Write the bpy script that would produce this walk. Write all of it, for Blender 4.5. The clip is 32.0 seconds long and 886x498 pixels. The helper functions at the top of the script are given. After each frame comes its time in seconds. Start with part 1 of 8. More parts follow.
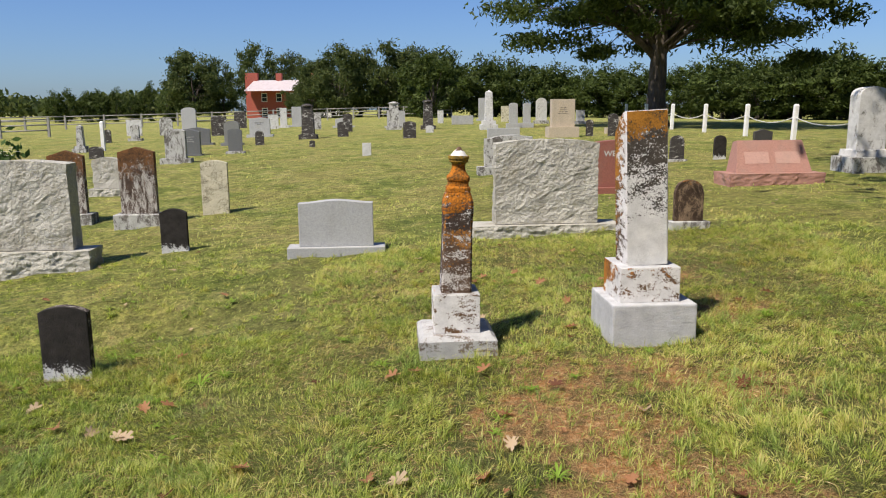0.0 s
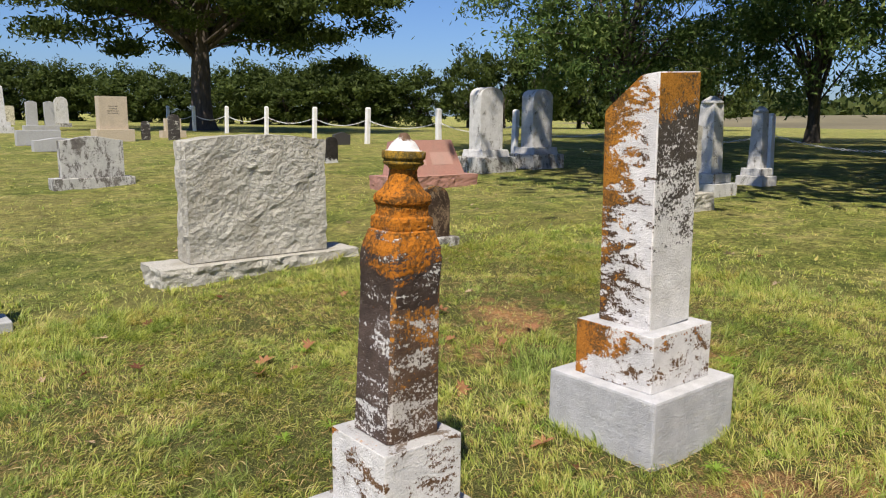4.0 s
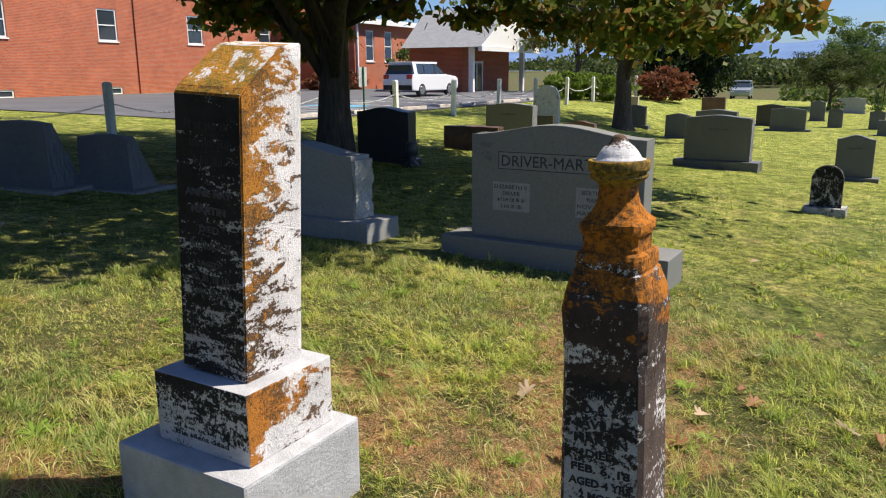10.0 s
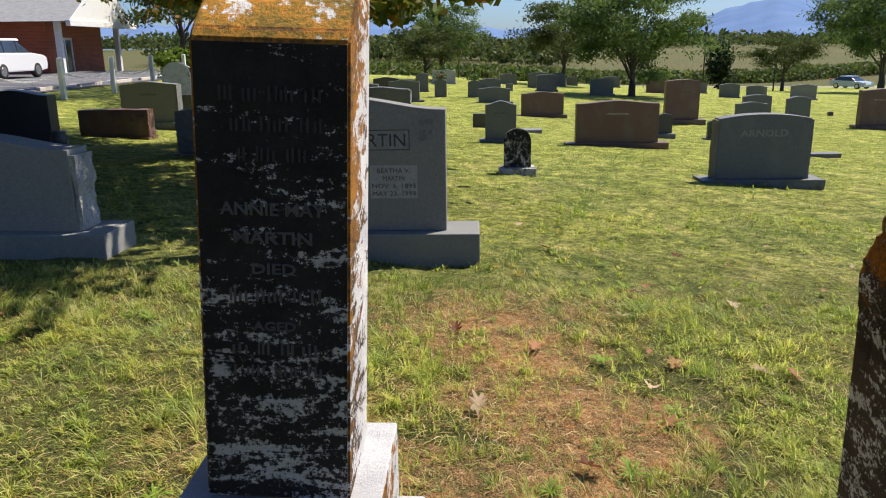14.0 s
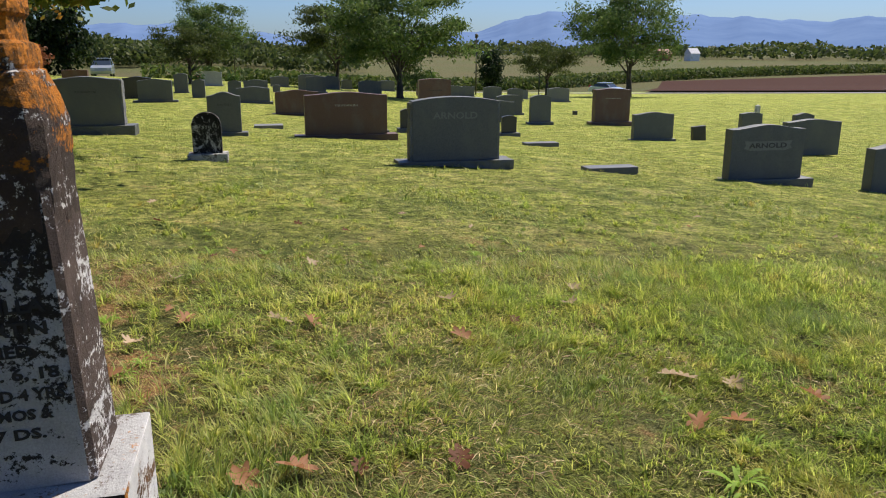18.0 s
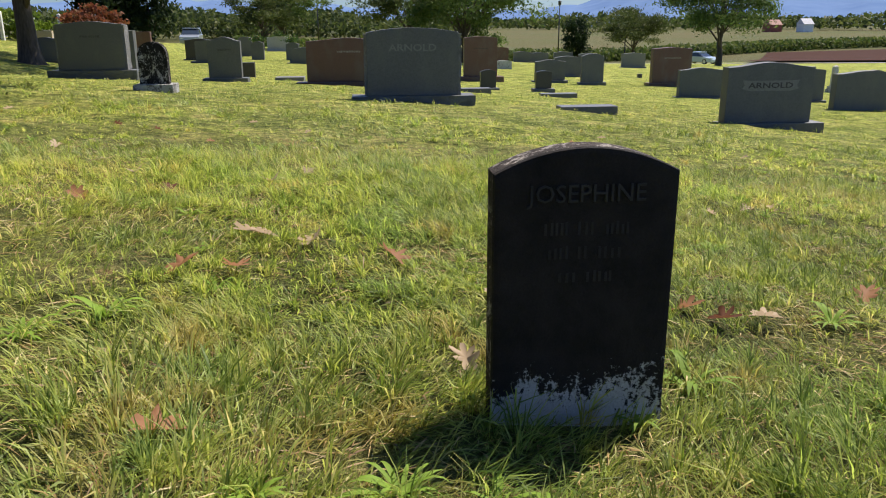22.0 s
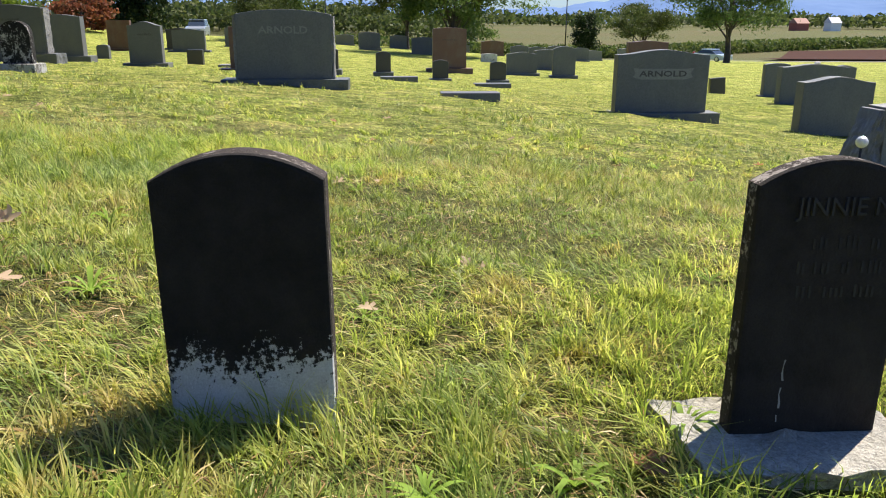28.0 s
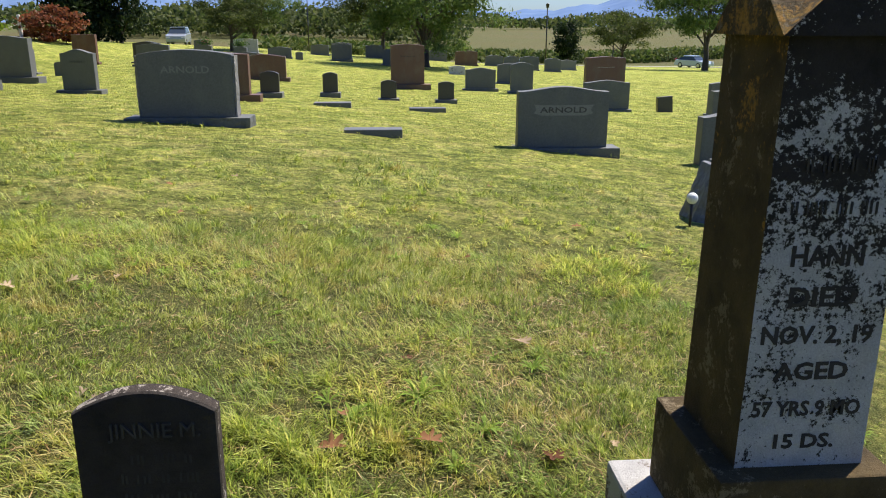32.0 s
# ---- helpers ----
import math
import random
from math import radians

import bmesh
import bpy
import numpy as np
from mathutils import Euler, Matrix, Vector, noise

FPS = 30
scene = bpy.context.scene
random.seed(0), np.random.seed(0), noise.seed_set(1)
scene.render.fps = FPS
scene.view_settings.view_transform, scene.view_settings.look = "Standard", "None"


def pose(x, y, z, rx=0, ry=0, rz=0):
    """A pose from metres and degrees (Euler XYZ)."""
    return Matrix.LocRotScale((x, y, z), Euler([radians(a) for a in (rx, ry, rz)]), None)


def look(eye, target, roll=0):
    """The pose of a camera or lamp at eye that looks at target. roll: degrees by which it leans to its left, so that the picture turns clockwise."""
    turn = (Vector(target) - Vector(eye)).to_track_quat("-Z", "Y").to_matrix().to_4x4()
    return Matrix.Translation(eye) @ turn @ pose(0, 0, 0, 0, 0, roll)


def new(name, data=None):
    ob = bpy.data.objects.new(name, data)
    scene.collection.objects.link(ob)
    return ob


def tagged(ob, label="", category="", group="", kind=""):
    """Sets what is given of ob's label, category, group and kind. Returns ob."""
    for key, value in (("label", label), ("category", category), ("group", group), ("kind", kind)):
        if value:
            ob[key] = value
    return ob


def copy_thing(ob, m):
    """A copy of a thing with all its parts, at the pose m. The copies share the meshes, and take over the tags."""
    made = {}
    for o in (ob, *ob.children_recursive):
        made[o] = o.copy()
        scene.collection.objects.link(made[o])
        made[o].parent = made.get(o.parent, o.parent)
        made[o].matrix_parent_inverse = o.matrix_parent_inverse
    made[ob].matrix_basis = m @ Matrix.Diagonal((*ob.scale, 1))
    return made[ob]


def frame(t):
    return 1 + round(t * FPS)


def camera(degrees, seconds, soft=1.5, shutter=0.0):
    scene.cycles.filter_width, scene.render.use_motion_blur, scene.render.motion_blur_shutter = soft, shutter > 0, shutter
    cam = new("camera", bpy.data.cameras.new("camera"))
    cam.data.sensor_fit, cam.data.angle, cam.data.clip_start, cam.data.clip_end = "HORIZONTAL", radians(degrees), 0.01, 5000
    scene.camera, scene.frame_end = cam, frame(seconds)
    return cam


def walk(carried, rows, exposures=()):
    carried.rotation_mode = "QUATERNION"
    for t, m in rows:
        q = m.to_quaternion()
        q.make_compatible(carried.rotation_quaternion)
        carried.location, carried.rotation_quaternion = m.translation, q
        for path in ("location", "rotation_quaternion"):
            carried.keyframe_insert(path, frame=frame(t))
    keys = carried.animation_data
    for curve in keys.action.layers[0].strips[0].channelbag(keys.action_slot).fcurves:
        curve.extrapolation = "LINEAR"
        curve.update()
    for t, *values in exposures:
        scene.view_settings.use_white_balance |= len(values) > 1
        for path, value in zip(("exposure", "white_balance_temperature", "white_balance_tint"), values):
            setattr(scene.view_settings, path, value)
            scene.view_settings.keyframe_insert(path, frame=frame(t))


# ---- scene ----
cam = camera(59.8, 32.0, 1.1)
PATH = [
    (0, (-0.747, -0.805, 1.694), (-0.608, 1.158, 1.337), -0.49),
    (0.5, (-0.869, -0.263, 1.627), (-0.664, 1.696, 1.277), -0.40),
    (1, (-0.993, 0.168, 1.596), (-0.690, 2.114, 1.245), -0.41),
    (1.5, (-1.146, 0.579, 1.608), (-0.710, 2.500, 1.261), -0.42),
    (2, (-1.274, 1.013, 1.595), (-0.641, 2.879, 1.250), -0.45),
    (2.5, (-1.410, 1.404, 1.578), (-0.653, 3.223, 1.235), -0.34),
    (4.5, (-1.872, 2.900, 1.477), (-0.463, 4.279, 1.137), 0.43),
    (5, (-1.938, 3.275, 1.482), (-0.396, 4.502, 1.139), 0.11),
    (5.5, (-1.937, 3.639, 1.422), (-0.259, 4.672, 1.077), 0.09),
    (6, (-1.886, 4.044, 1.375), (-0.086, 4.845, 1.029), 0.28),
    (6.5, (-1.786, 4.451, 1.402), (0.119, 4.952, 1.056), 0.40),
    (7, (-1.676, 4.776, 1.387), (0.288, 4.917, 1.039), 0.30),
    (7.5, (-1.569, 5.043, 1.400), (0.389, 4.816, 1.062), 0.02),
    (8, (-1.474, 5.372, 1.422), (0.404, 4.771, 1.090), -0.53),
    (8.5, (-1.373, 5.660, 1.457), (0.339, 4.681, 1.124), -0.20),
    (9, (-1.188, 5.888, 1.478), (0.293, 4.586, 1.140), -0.32),
    (9.5, (-1.024, 6.147, 1.532), (0.240, 4.641, 1.167), -0.21),
    (10, (-0.834, 6.355, 1.582), (0.173, 4.687, 1.132), -0.31),
    (10.5, (-0.569, 6.436, 1.619), (0.235, 4.671, 1.131), -0.13),
    (11, (-0.257, 6.464, 1.643), (0.414, 4.651, 1.130), -0.14),
    (11.5, (0.110, 6.474, 1.664), (0.694, 4.631, 1.152), 0.10),
    (12, (0.409, 6.379, 1.644), (0.884, 4.505, 1.133), -0.02),
    (12.5, (0.661, 6.259, 1.610), (1.058, 4.368, 1.095), -0.00),
    (13, (0.760, 6.125, 1.545), (1.077, 4.219, 1.030), -0.23),
    (13.5, (0.745, 6.079, 1.518), (0.945, 4.156, 1.004), -0.68),
    (14, (0.671, 6.087, 1.505), (0.741, 4.155, 0.993), -0.80),
    (14.5, (0.525, 6.054, 1.417), (0.455, 4.121, 0.909), -0.70),
    (16.5, (0.016, 6.020, 1.204), (-0.237, 4.100, 0.702), -0.06),
    (17, (-0.156, 5.997, 1.157), (-0.501, 4.091, 0.659), -0.04),
    (17.5, (-0.385, 6.035, 1.162), (-0.800, 4.143, 0.666), 0.19),
    (18, (-0.705, 6.012, 1.149), (-1.144, 4.125, 0.653), 0.09),
    (18.5, (-0.965, 6.023, 1.106), (-1.421, 4.139, 0.611), -0.05),
    (19, (-1.302, 6.078, 1.098), (-1.783, 4.201, 0.604), -0.08),
    (19.5, (-1.618, 6.097, 1.053), (-2.097, 4.218, 0.562), -0.21),
    (20, (-1.918, 6.017, 0.942), (-2.414, 4.142, 0.453), -0.10),
    (20.5, (-2.111, 5.986, 0.819), (-2.605, 4.111, 0.328), -0.01),
    (21, (-2.287, 5.984, 0.681), (-2.710, 4.092, 0.190), -0.20),
    (21.5, (-2.469, 5.993, 0.600), (-2.769, 4.088, 0.070), -0.34),
    (22, (-2.660, 6.013, 0.557), (-2.856, 4.102, 0.001), -0.32),
    (22.5, (-2.833, 6.016, 0.524), (-2.974, 4.102, -0.038), -0.22),
    (23, (-2.965, 6.005, 0.513), (-3.037, 4.089, -0.053), -0.14),
    (23.5, (-3.125, 6.018, 0.499), (-3.171, 4.099, -0.064), 0.09),
    (24, (-3.315, 6.071, 0.510), (-3.372, 4.154, -0.055), 0.18),
    (24.5, (-3.531, 6.080, 0.519), (-3.599, 4.162, -0.044), 0.20),
    (25, (-3.757, 6.051, 0.499), (-3.833, 4.133, -0.063), 0.15),
    (25.5, (-3.885, 6.015, 0.452), (-3.977, 4.099, -0.115), 0.14),
    (27.5, (-4.464, 5.994, 0.384), (-4.595, 4.081, -0.184), 0.27),
    (28, (-4.701, 5.987, 0.393), (-4.840, 4.074, -0.173), 0.24),
    (28.5, (-4.898, 5.929, 0.338), (-5.047, 4.016, -0.225), 0.18),
    (29, (-5.029, 5.908, 0.304), (-5.173, 3.995, -0.261), 0.14),
    (29.5, (-5.136, 5.921, 0.278), (-5.272, 4.008, -0.288), 0.09),
    (30, (-5.254, 5.958, 0.305), (-5.387, 4.045, -0.261), 0.15),
    (30.5, (-5.386, 6.029, 0.376), (-5.520, 4.115, -0.188), 0.20),
    (31, (-5.572, 6.123, 0.565), (-5.706, 4.208, 0.003), 0.15),
    (31.5, (-5.738, 6.186, 0.730), (-5.885, 4.271, 0.170), 0.27),
    (32, (-5.958, 6.177, 0.879), (-6.113, 4.263, 0.319), 0.26),
]
walk(cam, [(t, look(eye, target, roll)) for t, eye, target, roll in PATH], [(0.0, 0.54), (4.0, 0.54), (5.8, 0.58), (7.0, 0.8), (8.0, 0.6), (11.0, 0.75), (15.0, 0.7), (17.0, 0.6), (19.0, 0.38), (20.5, 0.5), (23.0, 0.7), (25.0, 0.8), (28.0, 1.02), (30.0, 0.98), (32.0, 0.85)])

# ---- world, sun, exposure ----
SUN_DIR = Vector((-0.50, -0.41, 0.98)).normalized()
SUN_ELEV = math.asin(SUN_DIR.z)
world = bpy.data.worlds.new("world")
scene.world = world
world.use_nodes = True
wn = world.node_tree.nodes
sky = wn.new("ShaderNodeTexSky")
sky.sky_type = "NISHITA"
sky.sun_disc = False
sky.sun_elevation = SUN_ELEV
sky.sun_rotation = math.atan2(SUN_DIR.x, SUN_DIR.y)
sky.altitude = 500
sky.air_density = 1.1
sky.dust_density = 1.0
sky.ozone_density = 2.4
wn["Background"].inputs["Strength"].default_value = 0.056
tint = wn.new("ShaderNodeMix")
tint.data_type, tint.blend_type = "RGBA", "MULTIPLY"
tint.inputs[0].default_value = 1.0
tint.inputs[7].default_value = (0.75, 0.98, 1.46, 1)
world.node_tree.links.new(sky.outputs[0], tint.inputs[6])
world.node_tree.links.new(tint.outputs[2], wn["Background"].inputs[0])
sun_data = bpy.data.lights.new("sun", "SUN")
sun_data.energy = 5.0
sun_data.angle = radians(0.55)
sun_data.color = (1.0, 0.9, 0.77)
sun = new("sun", sun_data)
sun.matrix_world = look(tuple(SUN_DIR * 60), (0, 0, 0))


# ---- terrain ----
def sheet_height(x, y):
    """Height of the lawn and the land around it, for arrays or numbers."""
    x, y = np.asarray(x, float), np.asarray(y, float)
    X = 20 * np.tanh(x / 20)
    Y = np.where(y > 0, 40 * np.tanh(y / 40), 14 * np.tanh(y / 14))
    far = -0.16409 + 0.051113 * X + 0.024822 * Y - 0.001131 * X * X - 0.001067 * X * Y + 0.000031 * Y * Y
    far = far - 0.04 * np.clip(-y - 40, 0, 102) + 0.018 * np.clip(-y - 153, 0, 250)
    p, q = np.clip((-y - 5) / 16, 0, 1), np.clip((-y - 36) / 22, 0, 1)
    dip = p * p * (3 - 2 * p) * (1 - q * q * (3 - 2 * q)) * np.clip((13 - x) / 6, 0, 1)
    far = far - dip * (0.42 + 0.05 * np.clip(x, 0, 7) - 0.02 * np.clip(-x - 6, 0, 8))
    a, b = np.clip(x, -22, 20), np.clip(y, -20, 22)
    near = -0.0918 + 0.04936 * a + 0.02834 * b - 0.00294 * a * a + 0.00131 * a * b - 0.00117 * b * b + 0.0000962 * a ** 3
    r = np.hypot(x + 2, y - 1)
    k = np.clip((r - 9) / 8, 0, 1)
    k = k * k * (3 - 2 * k)
    swale = 0.27 * np.exp(-((y - 6.08) / 0.45) ** 2) / (1 + np.exp((x + 2.3) * 4)) / (1 + np.exp((-5.9 - x) * 4))
    return near * (1 - k) + far * k - swale


def gz(x, y):
    return float(sheet_height(x, y))


BARE = ((0.14, 3.26, 0.7), (0.32, 3.1, 0.7), (0.9, 3.72, 0.5), (0.3, 3.75, 0.6), (0.43, 2.5, 0.75), (0.55, 2.0, 0.8), (0.55, 2.95, 0.5), (1.3, 3.45, 0.5), (1.95, 5.0, 0.5),
        (1.82, 6.2, 0.5), (1.2, 5.9, 0.35))


def bare(x, y):
    """How bare the soil is, 0 to 1."""
    out = np.zeros_like(x)
    for cx, cy, r in BARE:
        out = np.maximum(out, np.clip(1.25 - np.hypot(x - cx, y - cy) / r, 0, 1))
    return out


def wave_noise(x, y, seed, scale):
    """A cheap smooth noise for arrays, about -1 to 1."""
    rs = np.random.RandomState(seed)
    out = 0
    for n in range(6):
        a, p, q = rs.uniform(0, 6.28), rs.uniform(0, 6.28), scale * rs.uniform(0.5, 1.9)
        out = out + np.sin((x * np.cos(a) + y * np.sin(a)) * q + p + 1.3 * np.sin((y * np.cos(a) - x * np.sin(a)) * q * 0.7 + p))
    return out / 3.2


# ---- materials ----
def nodes_of(name):
    m = bpy.data.materials.new(name)
    m.use_nodes = True
    t = m.node_tree
    return m, t.nodes, t.links, t.nodes["Principled BSDF"]


def ramp(N, L, src, stops):
    r = N.new("ShaderNodeValToRGB")
    e = r.color_ramp.elements
    while len(e) < len(stops):
        e.new(0.5)
    for el, (p, c) in zip(e, stops):
        el.position = p
        el.color = (*c, 1) if len(c) == 3 else c
    L.new(src, r.inputs[0])
    return r.outputs[0]


def noise_of(N, L, vec, scale, detail=5, rough=0.6, distortion=0.0):
    n = N.new("ShaderNodeTexNoise")
    n.inputs["Scale"].default_value = scale
    n.inputs["Detail"].default_value = detail
    n.inputs["Roughness"].default_value = rough
    n.inputs["Distortion"].default_value = distortion
    if vec is not None:
        L.new(vec, n.inputs["Vector"])
    return n.outputs["Fac"]


def mix(N, L, fac, a, b, kind="MIX"):
    m = N.new("ShaderNodeMix")
    m.data_type = "RGBA"
    m.blend_type = kind
    for sock, v in ((m.inputs[0], fac), (m.inputs[6], a), (m.inputs[7], b)):
        if isinstance(v, (int, float)):
            sock.default_value = v
        elif isinstance(v, tuple):
            sock.default_value = (*v, 1)
        else:
            L.new(v, sock)
    return m.outputs[2]


def calc(N, L, op, a, b=0.0, clamp=False):
    m = N.new("ShaderNodeMath")
    m.operation = op
    m.use_clamp = clamp
    for sock, v in zip(m.inputs, (a, b)):
        if isinstance(v, (int, float)):
            sock.default_value = v
        else:
            L.new(v, sock)
    return m.outputs[0]


def bump_of(N, L, bsdf, height, strength, distance=0.01):
    b = N.new("ShaderNodeBump")
    b.inputs["Strength"].default_value = strength
    b.inputs["Distance"].default_value = distance
    L.new(height, b.inputs["Height"])
    L.new(b.outputs[0], bsdf.inputs["Normal"])


def coords(N, L, stretch=(1, 1, 1), jitter=True):
    tc = N.new("ShaderNodeTexCoord")
    mp = N.new("ShaderNodeMapping")
    mp.inputs["Scale"].default_value = stretch
    L.new(tc.outputs["Object"], mp.inputs["Vector"])
    if not jitter:
        return mp.outputs[0]
    oi = N.new("ShaderNodeObjectInfo")
    sc = N.new("ShaderNodeVectorMath")
    sc.operation = "SCALE"
    sc.inputs[0].default_value = (13.7, 7.1, 9.3)
    L.new(oi.outputs["Random"], sc.inputs["Scale"])
    ad = N.new("ShaderNodeVectorMath")
    L.new(mp.outputs[0], ad.inputs[0])
    L.new(sc.outputs[0], ad.inputs[1])
    return ad.outputs[0]


def plain(name, colour, rough=0.6, vary=0.25, scale=8.0, bump=0.15, metal=0.0, stretch=(1, 1, 1), fine=60.0):
    """A surface with a broad stain and a fine grain."""
    m, N, L, B = nodes_of(name)
    v = coords(N, L, stretch)
    big, small = noise_of(N, L, v, scale, 6), noise_of(N, L, v, fine, 4)
    lo = tuple(c * (1 - vary) for c in colour)
    hi = tuple(min(1, c * (1 + vary)) for c in colour)
    c1 = ramp(N, L, big, ((0.3, lo), (0.7, hi)))
    c2 = ramp(N, L, small, ((0.3, (0.86, 0.86, 0.86)), (0.7, (1.1, 1.1, 1.1))))
    L.new(mix(N, L, 1.0, c1, c2, "MULTIPLY"), B.inputs["Base Color"])
    B.inputs["Roughness"].default_value = rough
    B.inputs["Metallic"].default_value = metal
    bump_of(N, L, B, small, bump, 0.004)
    return m


def granite(name, colour, rough=0.55, speck=0.35, stain=(0.2, 0.2, 0.17), stain_amount=0.3, relief=0.12):
    m, N, L, B = nodes_of(name)
    v = coords(N, L)
    fine = noise_of(N, L, v, 170, 3, 0.7)
    mid = noise_of(N, L, v, 40, 5, 0.7)
    big = noise_of(N, L, coords(N, L, (1, 1, 0.45)), 3.5, 7, 0.65)
    lo, hi = tuple(c * (1 - speck) for c in colour), tuple(min(1, c * (1 + speck)) for c in colour)
    c = ramp(N, L, fine, ((0.32, lo), (0.5, colour), (0.68, hi)))
    c = mix(N, L, 0.35, c, ramp(N, L, mid, ((0.35, lo), (0.65, hi))))
    f = calc(N, L, "MULTIPLY", ramp(N, L, big, ((0.48, (0, 0, 0)), (0.72, (1, 1, 1)))), stain_amount)
    L.new(mix(N, L, f, c, stain), B.inputs["Base Color"])
    L.new(ramp(N, L, mid, ((0.3, (rough - 0.1,) * 3), (0.7, (rough + 0.12,) * 3))), B.inputs["Roughness"])
    if relief > 0.3:
        pits = noise_of(N, L, v, 30, 8, 0.6)
        bump_of(N, L, B, calc(N, L, "ADD", pits, calc(N, L, "MULTIPLY", fine, 0.12)), 1.0, 0.035)
    else:
        bump_of(N, L, B, mid, relief, 0.002)
    return m


def weathered(name, stone, dark, dark_at, orange_at=2.0, orange_z=(0.0, 1.0), stretch=(1.6, 1.6, 4.5), specks=0.55,
              orange=((0.42, 0.17, 0.02), (0.26, 0.17, 0.03)), dark_z=None, turn=0.0, orange_y=None, dark_y=None):
    """Old marble: clean stone under a dark crust with sharp ragged patches, and orange lichen between two heights.
    dark_at: the lower, the more crust. dark_z: heights between which the crust comes in."""
    m, N, L, B = nodes_of(name)
    tc = N.new("ShaderNodeTexCoord")
    mp = N.new("ShaderNodeMapping")
    mp.inputs["Scale"].default_value = stretch
    mp.inputs["Rotation"].default_value = (turn, turn, 0)
    L.new(tc.outputs["Object"], mp.inputs["Vector"])
    flat = tc.outputs["Object"]
    sep = N.new("ShaderNodeSeparateXYZ")
    L.new(flat, sep.inputs[0])
    patch = noise_of(N, L, mp.outputs[0], 2.6, 9, 0.68, 0.5)
    speck = noise_of(N, L, flat, 75, 6, 0.75)
    grain = noise_of(N, L, flat, 260, 3, 0.6)
    cloud = noise_of(N, L, flat, 9, 7, 0.65)
    amount = calc(N, L, "ADD", patch, calc(N, L, "MULTIPLY", calc(N, L, "SUBTRACT", speck, 0.5), specks))
    if dark_z:
        mr = N.new("ShaderNodeMapRange")
        mr.inputs["From Min"].default_value, mr.inputs["From Max"].default_value = dark_z
        mr.inputs["To Min"].default_value, mr.inputs["To Max"].default_value = -0.45, 0.45
        L.new(sep.outputs[2], mr.inputs["Value"])
        amount = calc(N, L, "ADD", amount, mr.outputs[0])
    if dark_y:
        mr = N.new("ShaderNodeMapRange")
        for k, q in zip(("From Min", "From Max", "To Min", "To Max"), dark_y):
            mr.inputs[k].default_value = q
        L.new(sep.outputs[1], mr.inputs["Value"])
        amount = calc(N, L, "ADD", amount, mr.outputs[0])
    crust = ramp(N, L, amount, ((dark_at - 0.025, (0, 0, 0)), (dark_at + 0.025, (1, 1, 1))))
    lo = tuple(c * 0.72 for c in stone)
    base = ramp(N, L, cloud, ((0.3, lo), (0.65, stone)))
    dk = ramp(N, L, cloud, ((0.3, tuple(c * 0.55 for c in dark)), (0.7, tuple(min(1, c * 1.5) for c in dark))))
    c = mix(N, L, crust, base, dk)
    if orange_at < 1.5:
        mr = N.new("ShaderNodeMapRange")
        mr.inputs["From Min"].default_value, mr.inputs["From Max"].default_value = orange_z
        mr.inputs["To Min"].default_value, mr.inputs["To Max"].default_value = -0.35, 0.3
        L.new(sep.outputs[2], mr.inputs["Value"])
        lich = noise_of(N, L, flat, 10, 9, 0.72, 0.3)
        lf = calc(N, L, "ADD", calc(N, L, "ADD", lich, mr.outputs[0]), calc(N, L, "MULTIPLY", calc(N, L, "SUBTRACT", speck, 0.5), 0.5))
        if orange_y:
            mr = N.new("ShaderNodeMapRange")
            for k, q in zip(("From Min", "From Max", "To Min", "To Max"), orange_y):
                mr.inputs[k].default_value = q
            L.new(sep.outputs[1], mr.inputs["Value"])
            lf = calc(N, L, "ADD", lf, mr.outputs[0])
            lf = calc(N, L, "ADD", lf, calc(N, L, "MULTIPLY", calc(N, L, "SUBTRACT", patch, 0.5), 1.5))
        lf = ramp(N, L, lf, ((orange_at - 0.03, (0, 0, 0)), (orange_at + 0.04, (1, 1, 1))))
        oc = ramp(N, L, calc(N, L, "ADD", calc(N, L, "MULTIPLY", speck, 0.6), calc(N, L, "MULTIPLY", cloud, 0.4)), ((0.36, tuple(q * 0.5 for q in orange[1])), (0.46, orange[1]), (0.53, orange[0]), (0.62, (orange[0][0] * 1.12, orange[0][1] * 1.2, orange[0][2] * 1.4))))
        c = mix(N, L, lf, c, oc)
    L.new(mix(N, L, 1.0, c, ramp(N, L, grain, ((0.3, (0.82, 0.82, 0.82)), (0.7, (1.12, 1.12, 1.12)))), "MULTIPLY"), B.inputs["Base Color"])
    B.inputs["Roughness"].default_value = 0.88
    B.inputs["Specular IOR Level"].default_value = 0.25
    h = calc(N, L, "ADD", calc(N, L, "MULTIPLY", amount, 0.7), calc(N, L, "MULTIPLY", speck, 0.6))
    bump_of(N, L, B, h, 0.8, 0.009)
    return m


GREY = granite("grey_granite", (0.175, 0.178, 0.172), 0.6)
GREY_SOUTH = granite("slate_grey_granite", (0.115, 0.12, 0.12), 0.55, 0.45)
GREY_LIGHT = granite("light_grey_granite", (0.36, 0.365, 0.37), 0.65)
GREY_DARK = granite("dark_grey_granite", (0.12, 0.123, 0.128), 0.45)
BLACK = granite("black_granite", (0.05, 0.048, 0.05), 0.35, 0.25, (0.1, 0.1, 0.1), 0.2)
BROWN = granite("brown_granite", (0.135, 0.07, 0.053), 0.45)
RED = granite("red_granite", (0.26, 0.1, 0.08), 0.4)
PINK = granite("pink_granite", (0.33, 0.175, 0.14), 0.6, 0.5)
TAN = granite("tan_granite", (0.45, 0.38, 0.29), 0.6)
